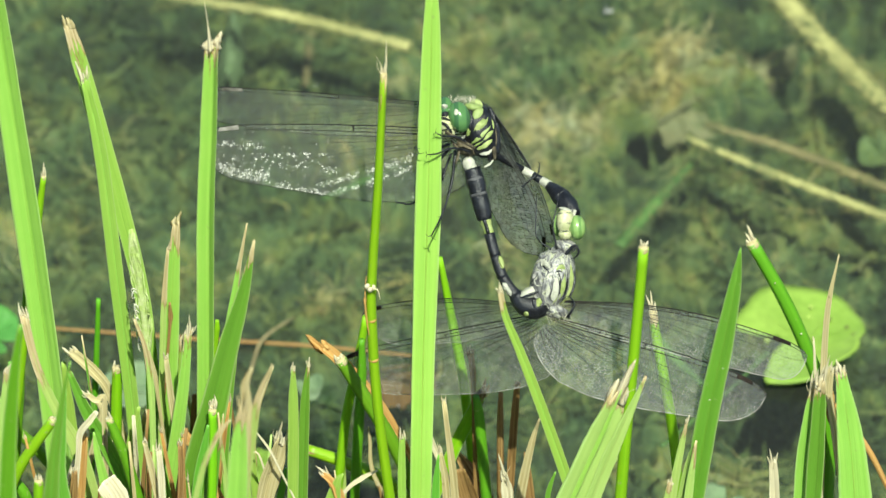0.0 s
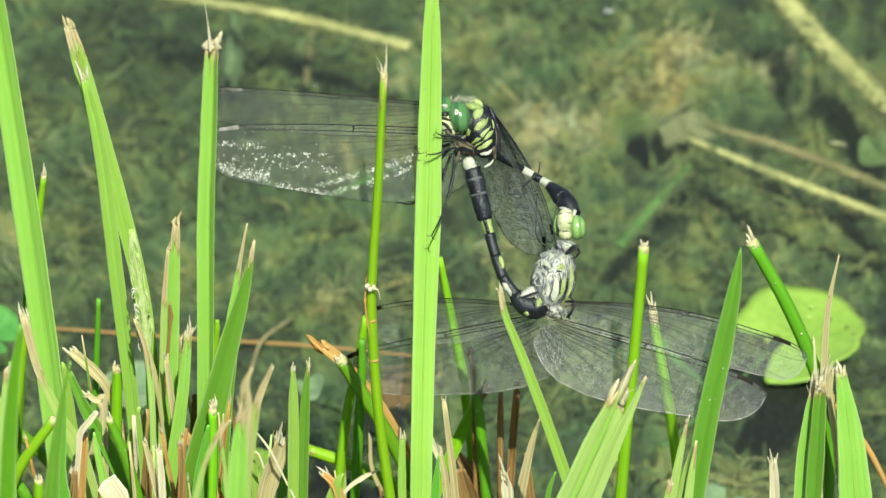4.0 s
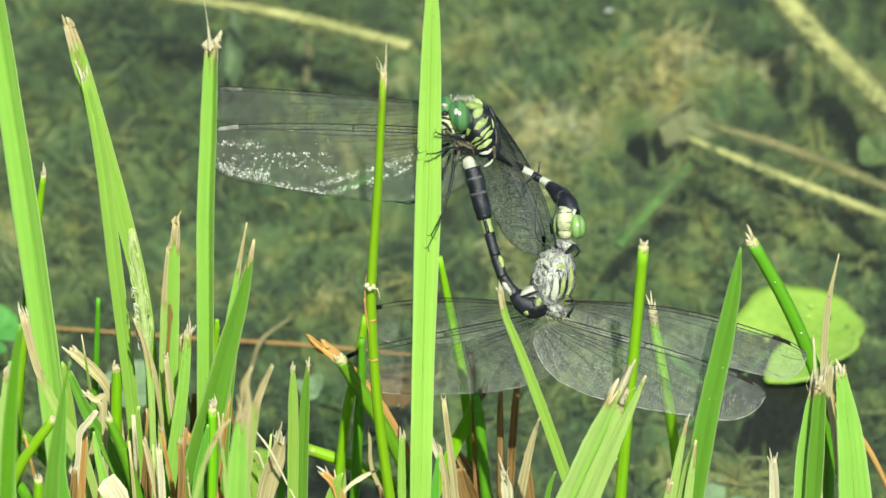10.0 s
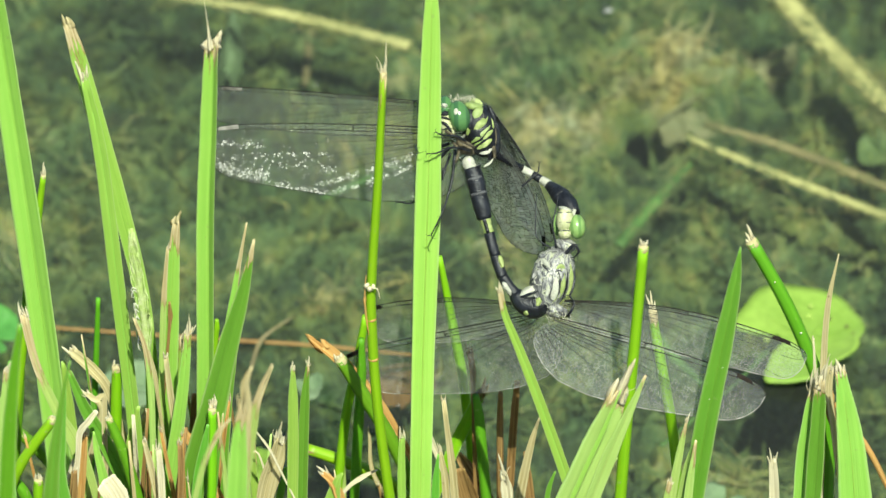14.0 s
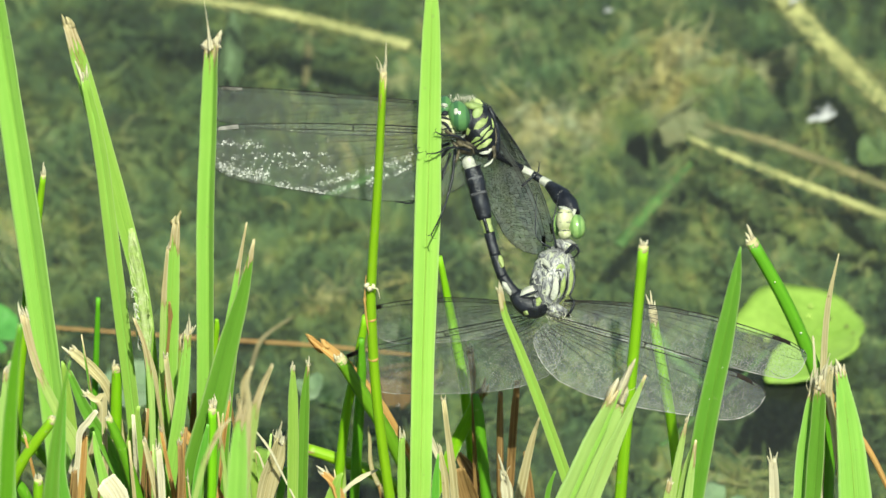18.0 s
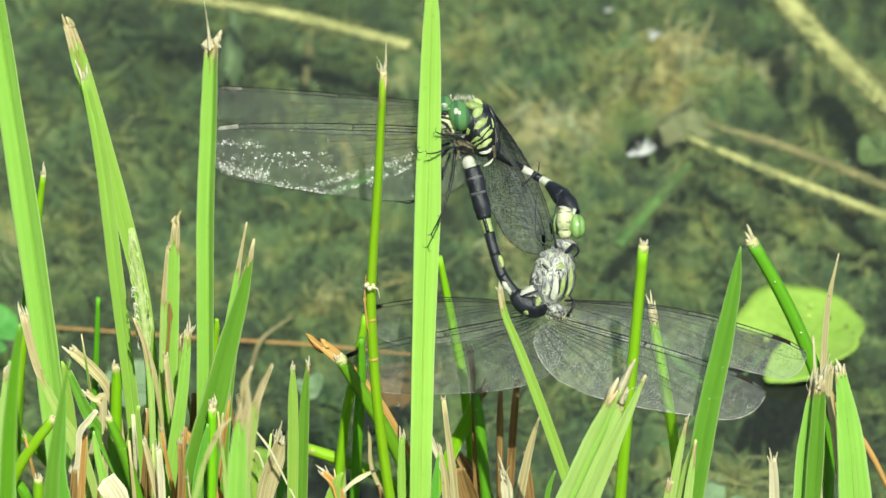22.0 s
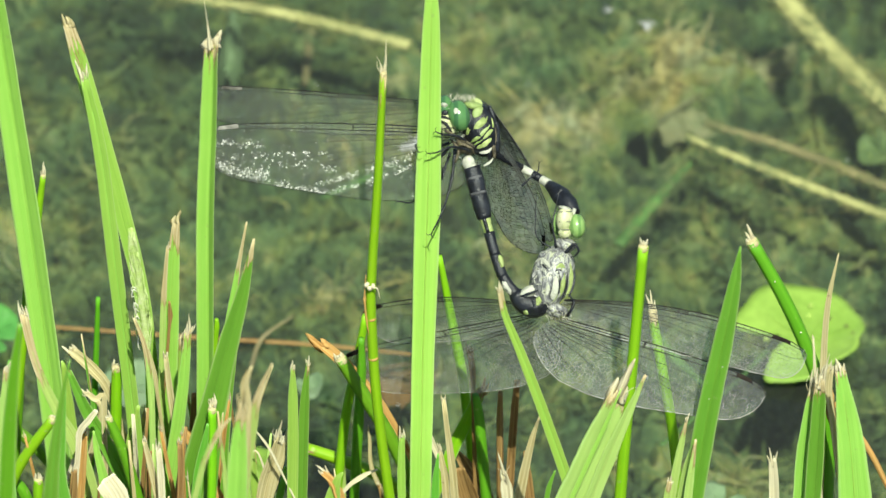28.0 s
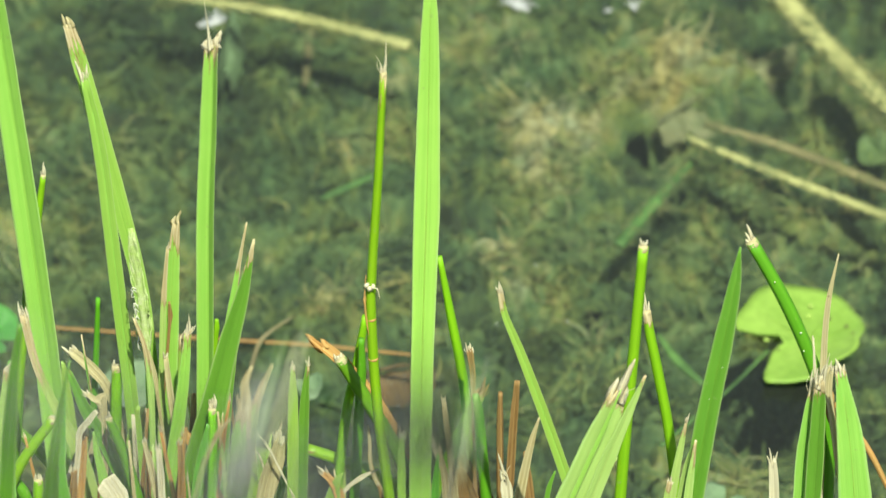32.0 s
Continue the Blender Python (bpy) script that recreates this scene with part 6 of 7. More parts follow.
    def curve(fn, r0, r1, n=60):
        p = [flat_at(*fn(k / n)) for k in range(n + 1)]
        for k in range(n):
            edge("frame", p[k], p[k + 1], (r0 + (r1 - r0) * k / n) * rib, (r0 + (r1 - r0) * (k + 1) / n) * rib)
    curve(lambda f: (f, 0.0), 0.00014, 0.00009, 110)
    curve(lambda f: (f * nodus, 0.043), 0.00007, 0.00007)
    curve(R1, 0.00012, 0.00007, 100)
    curve(lambda f: (nodus, 0.085 * f), 0.00014, 0.00012, 4)
    for k, fn in enumerate(fans):
        curve(fn, 0.00007, 0.00003)
    count = int(length / 0.00095)
    for k in range(1, count):
        s = (k + rng.uniform(-0.15, 0.15)) / count
        edge("frame", flat_at(s, 0), flat_at(s + rng.uniform(-0.004, 0.004), 0.085), 0.000035, 0.000035)
    seen = set()
    for c, poly in cells:
        for k in range(len(poly)):
            p, q2 = poly[k - 1], poly[k]
            key = tuple(sorted(((round(p[0] * 4e4), round(p[1] * 4e4)), (round(q2[0] * 4e4), round(q2[1] * 4e4)))))
            if key in seen or key[0] == key[1]:
                continue
            seen.add(key)
            # towards the hind edge the net takes the colour lightened for sunshine
            edge("rim" if rim and c[1] / chord * 0.9 + 0.5 * rng.rand() > 0.60 else "net", p, q2, net, net)
    for k in range(119):
        edge("rim" if rim else "net", low[k], low[k + 1], 0.00006, 0.00006)
    for which, material, tag in (("frame", ribs or VEIN, "dark main ribs of the wing"), ("net", vein, "fine net of veins"), ("rim", rim, "net of veins along the hind edge, coloured as if sunlit")):
        if which in lists:
            tagged(part("vein_" + which, mesh_from("vein_" + which, *lists[which]), material, ob, tag), kind="stuff")
    sv = []
    for h in (0.00010, -0.00010):
        sv += [frame_m @ Vector((*p, lift(p) + h)) for p in (flat_at(0.855, 0.0), flat_at(0.925, 0.0), flat_at(0.93, 0.08), flat_at(0.85, 0.08))]
    part("wing_spot", mesh_from("wing_spot", sv, [(0, 1, 2, 3), (7, 6, 5, 4), (0, 4, 5, 1), (1, 5, 6, 2), (2, 6, 7, 3), (3, 7, 4, 0)]), spot or STIGMA_DARK, ob, "dark wing spot")
    return ob


def leg(parent, points, thick, seed):
    """A jointed black leg with a row of spines and a hooked foot."""
    rng = random.Random(seed)
    p = [Vector(q) for q in points]
    c = spline(p, 18)
    ob = part("leg", tube(p, [thick, thick * 0.8, thick * 0.6, thick * 0.4], 18, 7), CHITIN, parent, "thin black spiny leg")
    for i in range(5, 17, 2):
        d = (c[i + 1] - c[i]).normalized()
        s = d.cross(Vector((0, 0, 1))).normalized() * (1 if i % 4 == 1 else -1)
        e = c[i] + (s + d * 0.7) * thick * rng.uniform(1.8, 2.8)
        part("spine", tube([c[i], (c[i] + e) / 2, e], [thick * 0.22, thick * 0.15, thick * 0.05], 2, 4), CHITIN, ob)
    d = (c[-1] - c[-2]).normalized()
    for s in (1, -1):
        side = d.cross(Vector((0, 0, 1))).normalized() * s
        part("claw", tube([c[-1], c[-1] + (d + side) * thick * 1.5, c[-1] + (d * 0.6 + side * 2.2) * thick * 1.5], [thick * 0.3, thick * 0.2, thick * 0.06], 4, 5), CHITIN, ob)
    return ob


def segment(parent, points, radii, material, name="abdomen_segment", label="", ridge=0.0):
    """A body segment with its origin at its first point, so that it can turn there."""
    o = Vector(points[0])
    ob = part(name, tube([Vector(p) - o for p in points], radii, 10, 14, 0.95, ridge), material, parent, label)
    ob.location = o
    return ob


def mark(ob, center, axes, turn, material, lump=0.35):
    sunk = Vector(center) - ob.location - Vector((0, 0, axes[2] * 0.32))
    part("body_mark", ball(sunk, (axes[0] * 1.1, axes[1] * 1.1, axes[2]), turn, lump, 24, 16), material, ob)


def stripe(parent, center, axes, turn, points, wide, material, label=""):
    """A flat coloured band that lies on an egg-shaped body: points are (x, y) in the body's space."""
    inv = Matrix.Rotation(radians(-turn), 3, "Z")
    c, pts = Vector(center), []
    for x, y, _ in points:
        q = inv @ Vector((x - c.x, y - c.y, 0))
        h = max(0.04, 1 - (q.x / axes[0]) ** 2 - (q.y / axes[1]) ** 2)
        pts.append(Vector((x, y, c.z + axes[2] * math.sqrt(h))))
    rng = random.Random(int(abs(points[0][0] + points[0][1] * 3) * 1e7))
    shape = (0.2, 0.7, 0.9, 1.05, 1.05, 0.9, 0.7, 0.2)
    return part("stripe", tube(pts, [wide * w * rng.uniform(0.85, 1.12) for w in shape], 18, 10, 0.26, 0.02), material, parent, label)


def tuft(parent, center, spread, length, up, seed, count=34):
    rng = random.Random(seed)
    bits = []
    for i in range(count):
        p = Vector(center) + Vector((rng.uniform(-1, 1) * spread[0], rng.uniform(-1, 1) * spread[1], rng.uniform(-0.4, 1) * spread[0]))
        d = (Vector(up) + Vector((rng.uniform(-0.5, 0.5), rng.uniform(-0.3, 0.3), rng.uniform(-0.4, 0.6)))).normalized()
        bits.append(tube([p, p + d * length * 0.5, p + d * length * rng.uniform(0.7, 1.1)], [0.000028, 0.00002, 0.000006], 2, 4))
    return part("hair_tuft", joined("hair", bits), HAIR, parent, "short pale hairs")


BODY_TURN = Matrix(((1, 0, 0), (0, 0.57358, -0.81915), (0, 0.81915, 0.57358))).to_4x4()


def male_dragonfly():
    thing = new("dragonfly_male")
    thing.matrix_world = Matrix.Translation((0.00376, 0.00300, 0.10798)) @ BODY_TURN
    tagged(thing, "lime and black dragonfly clinging to a broad grass blade", "dragonfly", group="mating pair of dragonflies")
    egg = ((0.00164, 0.00082, 0.00000), (0.00270, 0.00409, 0.00262), 16)
    part("thorax", ball(egg[0], egg[1], egg[2], 0.08), CHITIN, thing, "black thorax under lime stripes")
    part("thorax_rear", ball((0.00295, -0.00115, -0.00065), (0.00164, 0.00229, 0.00213), 20, 0.1), CHITIN, thing)
    part("shoulder", ball((0.00065, 0.00409, 0.00049), (0.00164, 0.00074, 0.00164), -8, 0.1), OLIVE, thing, "olive shoulder plate")
    def band(points, wide, material):
        return stripe(thing, *egg, points, wide * 0.85, material, "lime stripe")

    band(((-0.00040, 0.00415, 0), (0.00041, 0.00469, 0), (0.00123, 0.00491, 0), (0.00197, 0.00447, 0)), 0.00051, LIME)
    band(((0.00082, 0.00240, 0), (0.00115, 0.00306, 0), (0.00159, 0.00349, 0), (0.00208, 0.00387, 0)), 0.00079, OLIVE)
    band(((0.00077, 0.00038, 0), (0.00142, 0.00131, 0), (0.00213, 0.00196, 0), (0.00273, 0.00278, 0)), 0.00061, LIME)
    band(((-0.00032, -0.00005, 0), (-0.00010, 0.00033, 0), (0.00006, 0.00076, 0), (0.00017, 0.00115, 0)), 0.00039, LIME)
    band(((0.00028, -0.00120, 0), (0.00123, -0.00049, 0), (0.00219, 0.00041, 0), (0.00311, 0.00142, 0)), 0.00035, OLIVE)
    band(((0.00200, -0.00065, 0), (0.00260, -0.00014, 0), (0.00306, 0.00033, 0), (0.00347, 0.00076, 0)), 0.00035, LIME)
    band(((0.00118, -0.00199, 0), (0.00191, -0.00158, 0), (0.00260, -0.00115, 0), (0.00333, -0.00055, 0)), 0.00049, LIME)
    band(((0.00153, -0.00262, 0), (0.00219, -0.00251, 0), (0.00279, -0.00232, 0), (0.00333, -0.00191, 0)), 0.00044, WHITE_MARK)
    band(((0.00382, 0.00109, 0), (0.00396, -0.00000, 0), (0.00388, -0.00123, 0), (0.00371, -0.00246, 0)), 0.00012, HUSK)
    band(((0.00213, -0.00456, 0), (0.00260, -0.00431, 0), (0.00314, -0.00396, 0), (0.00355, -0.00336, 0)), 0.00022, WHITE_MARK)
    band(((0.00060, -0.00164, 0), (0.00110, -0.00131, 0), (0.00159, -0.00098, 0), (0.00208, -0.00060, 0)), 0.00019, OLIVE)
    band(((0.00328, 0.00245, 0), (0.00344, 0.00191, 0), (0.00350, 0.00142, 0), (0.00355, 0.00095, 0)), 0.00016, LIME)
    band(((-0.00130, -0.00049, 0), (-0.00103, -0.00027, 0), (-0.00076, -0.00016, 0), (-0.00054, 0.00005, 0)), 0.00027, WHITE_MARK)
    for k, (p, q) in enumerate((((0.00295, 0.00409, 0.00115), (0.00409, 0.00033, 0.00082)), ((0.00344, 0.00295, 0.00098), (0.00442, -0.00082, 0.00065)), ((0.00360, 0.00065, 0.00115), (0.00426, -0.00262, 0.00049)), ((0.00311, -0.00082, 0.00147), (0.00376, -0.00344, 0.00065)), ((0.00262, -0.00180, 0.00147), (0.00295, -0.00360, 0.00065)))):
        p, q = Vector(p), Vector(q)
        part("wing_hinge", tube([p, p.lerp(q, 0.45) + Vector((0.0002, 0, 0.0001)), q], [0.00025, 0.00037, 0.00016], 10, 8, 0.8, 0.12), HUSK if k == 3 else CHITIN, thing, "dark wing hinge plate")
    part("collar", ball((0.00016, 0.00196, 0.00049), (0.00115, 0.00262, 0.00196), 8, 0.1), CHITIN, thing)
    part("underside", ball((-0.00033, -0.00180, 0.00016), (0.00164, 0.00106, 0.00131), -25, 0.3), HUSK, thing, "brown and tan underside")
    eye = part("eye", ball((-0.00139, 0.00270, 0.00180), (0.00168, 0.00233, 0.00196), 14), EYE_DEEP, thing, "large glossy deep green eye")
    # the eye's highlight, modelled as a flat pale bead
    part("eye_glint", ball((-0.00180, 0.00330, 0.00357), (0.00036, 0.00055, 0.00016), 10), WHITE_MARK, eye)
    part("eye", ball((-0.00360, 0.00360, 0.00082), (0.00147, 0.00213, 0.00164), -4), EYE_DEEP, thing, "large glossy deep green eye")
    part("face", ball((-0.00327, 0.00164, 0.00180), (0.00106, 0.00164, 0.00115), 12, 0.15), FACE, thing, "pale lime face with black lines")
    part("lip", ball((-0.00295, 0.00033, 0.00196), (0.00090, 0.00074, 0.00090), 0, 0.1), FACE, thing)
    part("mouth_line", tube([(-0.00417, 0.00196, 0.00270), (-0.00327, 0.00147, 0.00311), (-0.00246, 0.00033, 0.00295)], [0.00016, 0.00025, 0.00012], 8, 6), CHITIN, thing)
    for p, q, r in (((-0.00426, 0.00262, 0.00295), (-0.00270, 0.00221, 0.00303), 0.00018), ((-0.00393, 0.00074, 0.00303), (-0.00237, 0.00090, 0.00303), 0.00011), ((-0.00385, -0.00008, 0.00295), (-0.00246, -0.00025, 0.00286), 0.00010)):
        p, q = Vector(p), Vector(q)
        part("face_line", tube([p, p.lerp(q, 0.5) + Vector((0, 0.0001, 0.0001)), q], [r * 0.6, r, r * 0.5], 6, 6), CHITIN, thing, "black line across the face")
    part("brow", ball((-0.00352, 0.00426, 0.00229), (0.00049, 0.00033, 0.00041), -10, 0.2), WHITE_MARK, thing, "white brow patch")
    part("forehead", ball((-0.00344, 0.00303, 0.00196), (0.00065, 0.00065, 0.00074), 0), CHITIN, thing)
    tuft(thing, (-0.00098, 0.00491, 0.00033), (0.00196, 0.00033), 0.00090, (0.1, 1, 0.2), 3, 80)
    for i, (p, q) in enumerate((((0.00065, -0.00180, 0.00246), (-0.00475, 0.00033, 0.00687)), ((0.00016, -0.00229, 0.00213), (-0.00597, -0.00278, 0.00655)))):
        p, q = Vector(p), Vector(q)
        leg(thing, [p, p.lerp(q, 0.4) + Vector((0, 0.00065, 0.00033)), p.lerp(q, 0.8), q], 0.00019, 5 + i)
    leg(thing, [(-0.00196, -0.00213, 0.00131), (-0.00246, -0.00655, 0.00246), (-0.00376, -0.01105, 0.00327), (-0.00540, -0.01440, 0.00278)], 0.00025, 8)
    leg(thing, [(-0.00262, -0.00262, 0.00065), (-0.00344, -0.00491, 0.00049), (-0.00385, -0.00638, 0.00115), (-0.00376, -0.00491, 0.00246)], 0.00021, 9)
    leg(thing, [(-0.00286, -0.00180, 0.00033), (-0.00532, -0.00491, -0.00164), (-0.00777, -0.00949, -0.00180), (-0.01031, -0.00966, -0.00082)], 0.00026, 10)
    leg(thing, [(-0.00286, -0.00123, 0.00033), (-0.00491, -0.00180, -0.00065), (-0.00753, -0.00147, 0.00327), (-0.00728, -0.00262, 0.00638)], 0.00025, 11)
    part("shin", tube([(-0.00344, 0.00057, 0.00360), (-0.00147, -0.00049, 0.00376), (0.00082, -0.00180, 0.00311)], [0.00020, 0.00026, 0.00021], 10, 8), HUSK, thing, "brown folded shin of a leg")
    part("shin", tube([(-0.00246, -0.00082, 0.00311), (-0.00147, -0.00229, 0.00295), (-0.00196, -0.00409, 0.00246)], [0.00018, 0.00021, 0.00015], 10, 8), HUSK, thing, "brown folded shin of a leg")
    part("clasp_base", ball((-0.00008, -0.00401, 0.00049), (0.00090, 0.00106, 0.00090), -12, 0.1), WHITE_MARK, thing, "white swelling under the body")
    # abdomen, out behind the folded wings
    a = segment(thing, [(0.00229, -0.00180, -0.00115), (0.00450, -0.00303, -0.00491), (0.00786, -0.00475, -0.00753)], [0.00078, 0.00054, 0.00054], CHITIN)
    b = segment(thing, [(0.00786, -0.00475, -0.00753), (0.00859, -0.00516, -0.00769), (0.00933, -0.00556, -0.00777)], [0.00057, 0.00057, 0.00056], WHITE_MARK, label="white abdomen ring")
    segment(thing, [(0.00933, -0.00556, -0.00777), (0.00998, -0.00597, -0.00761), (0.01064, -0.00638, -0.00737)], [0.00057, 0.00061, 0.00061], CHITIN)
    segment(thing, [(0.01064, -0.00638, -0.00737), (0.01121, -0.00671, -0.00696), (0.01178, -0.00712, -0.00655)], [0.00061, 0.00065, 0.00070], WHITE_MARK, label="white abdomen ring")
    tail = segment(thing, [(0.01170, -0.00712, -0.00655), (0.01309, -0.00843, -0.00507), (0.01440, -0.00998, -0.00344), (0.01530, -0.01146, -0.00213)], [0.00070, 0.00131, 0.00143, 0.00098], CHITIN, "tail", "thick black end of the abdomen", 0.03)
    o = tail.location
    part("tail_ring", tube([Vector((0.01342, -0.00876, -0.00475)) - o, Vector((0.01358, -0.00892, -0.00458)) - o, Vector((0.01375, -0.00908, -0.00434)) - o], [0.00136, 0.00140, 0.00136], 3, 14), CHITIN, tail)
    claspers = []
    for s in (-1, 1):
        c = part("tail_clasper", tube([(0, 0, 0), Vector((-0.15, -0.5, 0.1 * s)) * 0.00196, Vector((-0.28, -1.0, 0.15 * s)) * 0.00196], [0.00029, 0.00028, 0.00020], 6, 8), WHITE_MARK, tail, "white clasper at the tail's end")
        c.location = Vector((0.01506, -0.01097, -0.00164)) - o + Vector((s * 0.00033, s * 0.00025, s * 0.00016))
        claspers.append(c)
    leg(thing, [(0.00777, -0.00737, -0.00671), (0.00884, -0.00638, -0.00655), (0.01007, -0.00532, -0.00655), (0.01031, -0.00393, -0.00638)], 0.00018, 12)
    wings = [
        wing(thing, (0.00065, 0.00409, -0.00082), (-0.03846, 0.00720, 0.00000), 0.03961, 0.00655, False, -22, 1, SKIN, VEIN, 1, "forewing", net=0.000017, spot=VEIN_GREY),
        wing(thing, (-0.00065, 0.00082, -0.00131), (-0.03895, 0.00147, 0.00000), 0.03854, 0.01097, True, 5, 1, SKIN_GLINT, VEIN, 2, "hindwing", cell=0.00044, net=0.000018, crinkle=0.020, glint_bands=True, spot=VEIN_GREY),
        wing(thing, (0.00295, 0.00426, -0.00033), (0.01326, -0.01571, 0.00000), 0.03300, 0.00638, False, 56, -1, SKIN_GREY, VEIN, 3, "forewing", arch=0.06, net=0.000026, crinkle=0.10, pleats=6, ribs=VEIN_GREY),
        wing(thing, (0.00344, 0.00065, 0.00033), (0.01211, -0.01735, 0.00000), 0.03000, 0.00884, True, 38, -1, SKIN_GREY, VEIN, 4, "hindwing", arch=0.05, net=0.000026, crinkle=0.10, pleats=6, ribs=VEIN_GREY),
    ]
    return thing, wings, (tail, claspers)


def female_dragonfly():
    thing = new("dragonfly_female")
    thing.matrix_world = Matrix.Translation((0.01563, -0.00920, 0.09055)) @ BODY_TURN
    tagged(thing, "silver and lime dragonfly hanging below its mate with spread wings", "dragonfly", group="mating pair of dragonflies")
    egg = ((0.00016, 0.00057, 0.00033), (0.00303, 0.00491, 0.00295), -18)
    part("thorax", ball(egg[0], egg[1], egg[2], 0.12), THORAX_FOLDS, thing, "powdery silver thorax with lime stripes")
    def band(points, wide, material):
        return stripe(thing, *egg, points, wide, material, "thorax stripe")

    band(((0.00300, 0.00354, 0), (0.00336, 0.00163, 0), (0.00325, -0.00055, 0), (0.00265, -0.00224, 0)), 0.00021, CHITIN)
    band(((0.00254, 0.00305, 0), (0.00284, 0.00136, 0), (0.00273, -0.00055, 0), (0.00216, -0.00240, 0)), 0.00042, LIME)
    band(((0.00205, 0.00273, 0), (0.00229, 0.00109, 0), (0.00218, -0.00082, 0), (0.00161, -0.00251, 0)), 0.00019, CHITIN)
    band(((0.00156, 0.00191, 0), (0.00175, 0.00054, 0), (0.00164, -0.00087, 0), (0.00117, -0.00240, 0)), 0.00038, LIME)
    band(((0.00106, 0.00163, 0), (0.00128, 0.00027, 0), (0.00115, -0.00115, 0), (0.00071, -0.00278, 0)), 0.00018, CHITIN)
    band(((0.00074, 0.00082, 0), (0.00066, -0.00055, 0), (0.00041, -0.00178, 0), (0.00008, -0.00314, 0)), 0.00055, WHITE_MARK)
    band(((0.00079, -0.00109, 0), (0.00068, -0.00169, 0), (0.00046, -0.00232, 0), (0.00019, -0.00287, 0)), 0.00039, LIME)
    band(((0.00014, 0.00136, 0), (0.00019, 0.00027, 0), (0.00003, -0.00096, 0), (-0.00027, -0.00218, 0)), 0.00016, FOLD)
    band(((-0.00074, 0.00163, 0), (-0.00046, 0.00054, 0), (-0.00041, -0.00082, 0), (-0.00063, -0.00205, 0)), 0.00038, WHITE_MARK)
    band(((-0.00123, 0.00163, 0), (-0.00109, 0.00041, 0), (-0.00123, -0.00082, 0), (-0.00155, -0.00191, 0)), 0.00015, FOLD)
    band(((-0.00226, 0.00273, 0), (-0.00150, 0.00314, 0), (-0.00068, 0.00273, 0), (0.00000, 0.00191, 0)), 0.00034, WHITE_MARK)
    band(((-0.00237, 0.00218, 0), (-0.00150, 0.00251, 0), (-0.00074, 0.00204, 0), (-0.00019, 0.00131, 0)), 0.00013, CHITIN)
    band(((0.00074, 0.00191, 0), (0.00128, 0.00232, 0), (0.00172, 0.00218, 0), (0.00188, 0.00174, 0)), 0.00034, LIME)
    band(((0.00057, 0.00147, 0), (0.00117, 0.00174, 0), (0.00161, 0.00153, 0), (0.00199, 0.00136, 0)), 0.00011, CHITIN)
    band(((-0.00265, 0.00054, 0), (-0.00226, 0.00123, 0), (-0.00177, 0.00136, 0), (-0.00145, 0.00054, 0)), 0.00029, POWDER)
    band(((-0.00286, 0.00013, 0), (-0.00245, 0.00054, 0), (-0.00210, -0.00000, 0), (-0.00226, -0.00082, 0)), 0.00013, FOLD)
    band(((0.00019, 0.00382, 0), (0.00041, 0.00314, 0), (0.00046, 0.00245, 0), (0.00036, 0.00191, 0)), 0.00024, WHITE_MARK)
    band(((-0.00019, 0.00395, 0), (0.00000, 0.00314, 0), (0.00003, 0.00259, 0), (-0.00014, 0.00204, 0)), 0.00013, FOLD)
    rng = random.Random(41)
    c0, spin = Vector(egg[0]), Matrix.Rotation(radians(-18), 3, "Z")
    for k in range(12):
        q = spin @ Vector((rng.uniform(-0.85, -0.25) * egg[1][0], rng.uniform(-0.8, 0.85) * egg[1][1], 0))
        a, turn, size = rng.uniform(0, 6.28), rng.choice((-1, 1)), 0.00008 * rng.uniform(4, 11)
        pts = [c0 + q + Vector((math.cos(a + turn * f), math.sin(a + turn * f), 0)) * size for f in (0, 0.8, 1.6, 2.5)]
        stripe(thing, *egg, pts, 0.00008 * rng.uniform(0.9, 2.2), (FOLD, WHITE_MARK, POWDER)[k % 3], "curled fold")
    part("back_plate", ball((-0.00155, 0.00098, 0.00082), (0.00123, 0.00164, 0.00131), -25, 0.2), THORAX_FOLDS, thing, "powdery silver back plate")
    part("back_plate", ball((-0.00008, 0.00311, 0.00082), (0.00180, 0.00139, 0.00131), -20, 0.2), THORAX_FOLDS, thing, "powdery silver back plate")
    part("back_plate", ball((-0.00090, -0.00180, 0.00098), (0.00147, 0.00196, 0.00131), -20, 0.2), THORAX_FOLDS, thing, "powdery silver back plate")
    part("neck", ball((0.00205, 0.00524, 0.00049), (0.00155, 0.00115, 0.00147), -10, 0.2), THORAX_FOLDS, thing)
    part("rear_thorax", ball((0.00057, -0.00409, 0.00065), (0.00164, 0.00106, 0.00147), -20, 0.4), THORAX_FOLDS, thing)
    part("face", ball((0.00200, 0.00905, 0.00098), (0.00122, 0.00185, 0.00150), -8, 0.12), FACE, thing, "cream and lime face")
    part("lip", ball((0.00205, 0.00705, 0.00110), (0.00098, 0.00085, 0.00112), 4, 0.12), FACE, thing)
    part("brow", ball((0.00205, 0.01056, 0.00082), (0.00098, 0.00037, 0.00106), -16, 0.2), WHITE_MARK, thing, "pale brow edge")
    for p, q in (((0.00123, 0.00867, 0.00213), (0.00286, 0.00867, 0.00221)), ((0.00139, 0.00753, 0.00229), (0.00286, 0.00753, 0.00221)), ((0.00098, 0.01007, 0.00196), (0.00303, 0.01015, 0.00205))):
        p, q = Vector(p), Vector(q)
        part("face_line", tube([p, p.lerp(q, 0.5) + Vector((0, 0, 0.00016)), q], [0.00004, 0.00007, 0.00004], 6, 6), FOLD, thing, "dark line across the face")
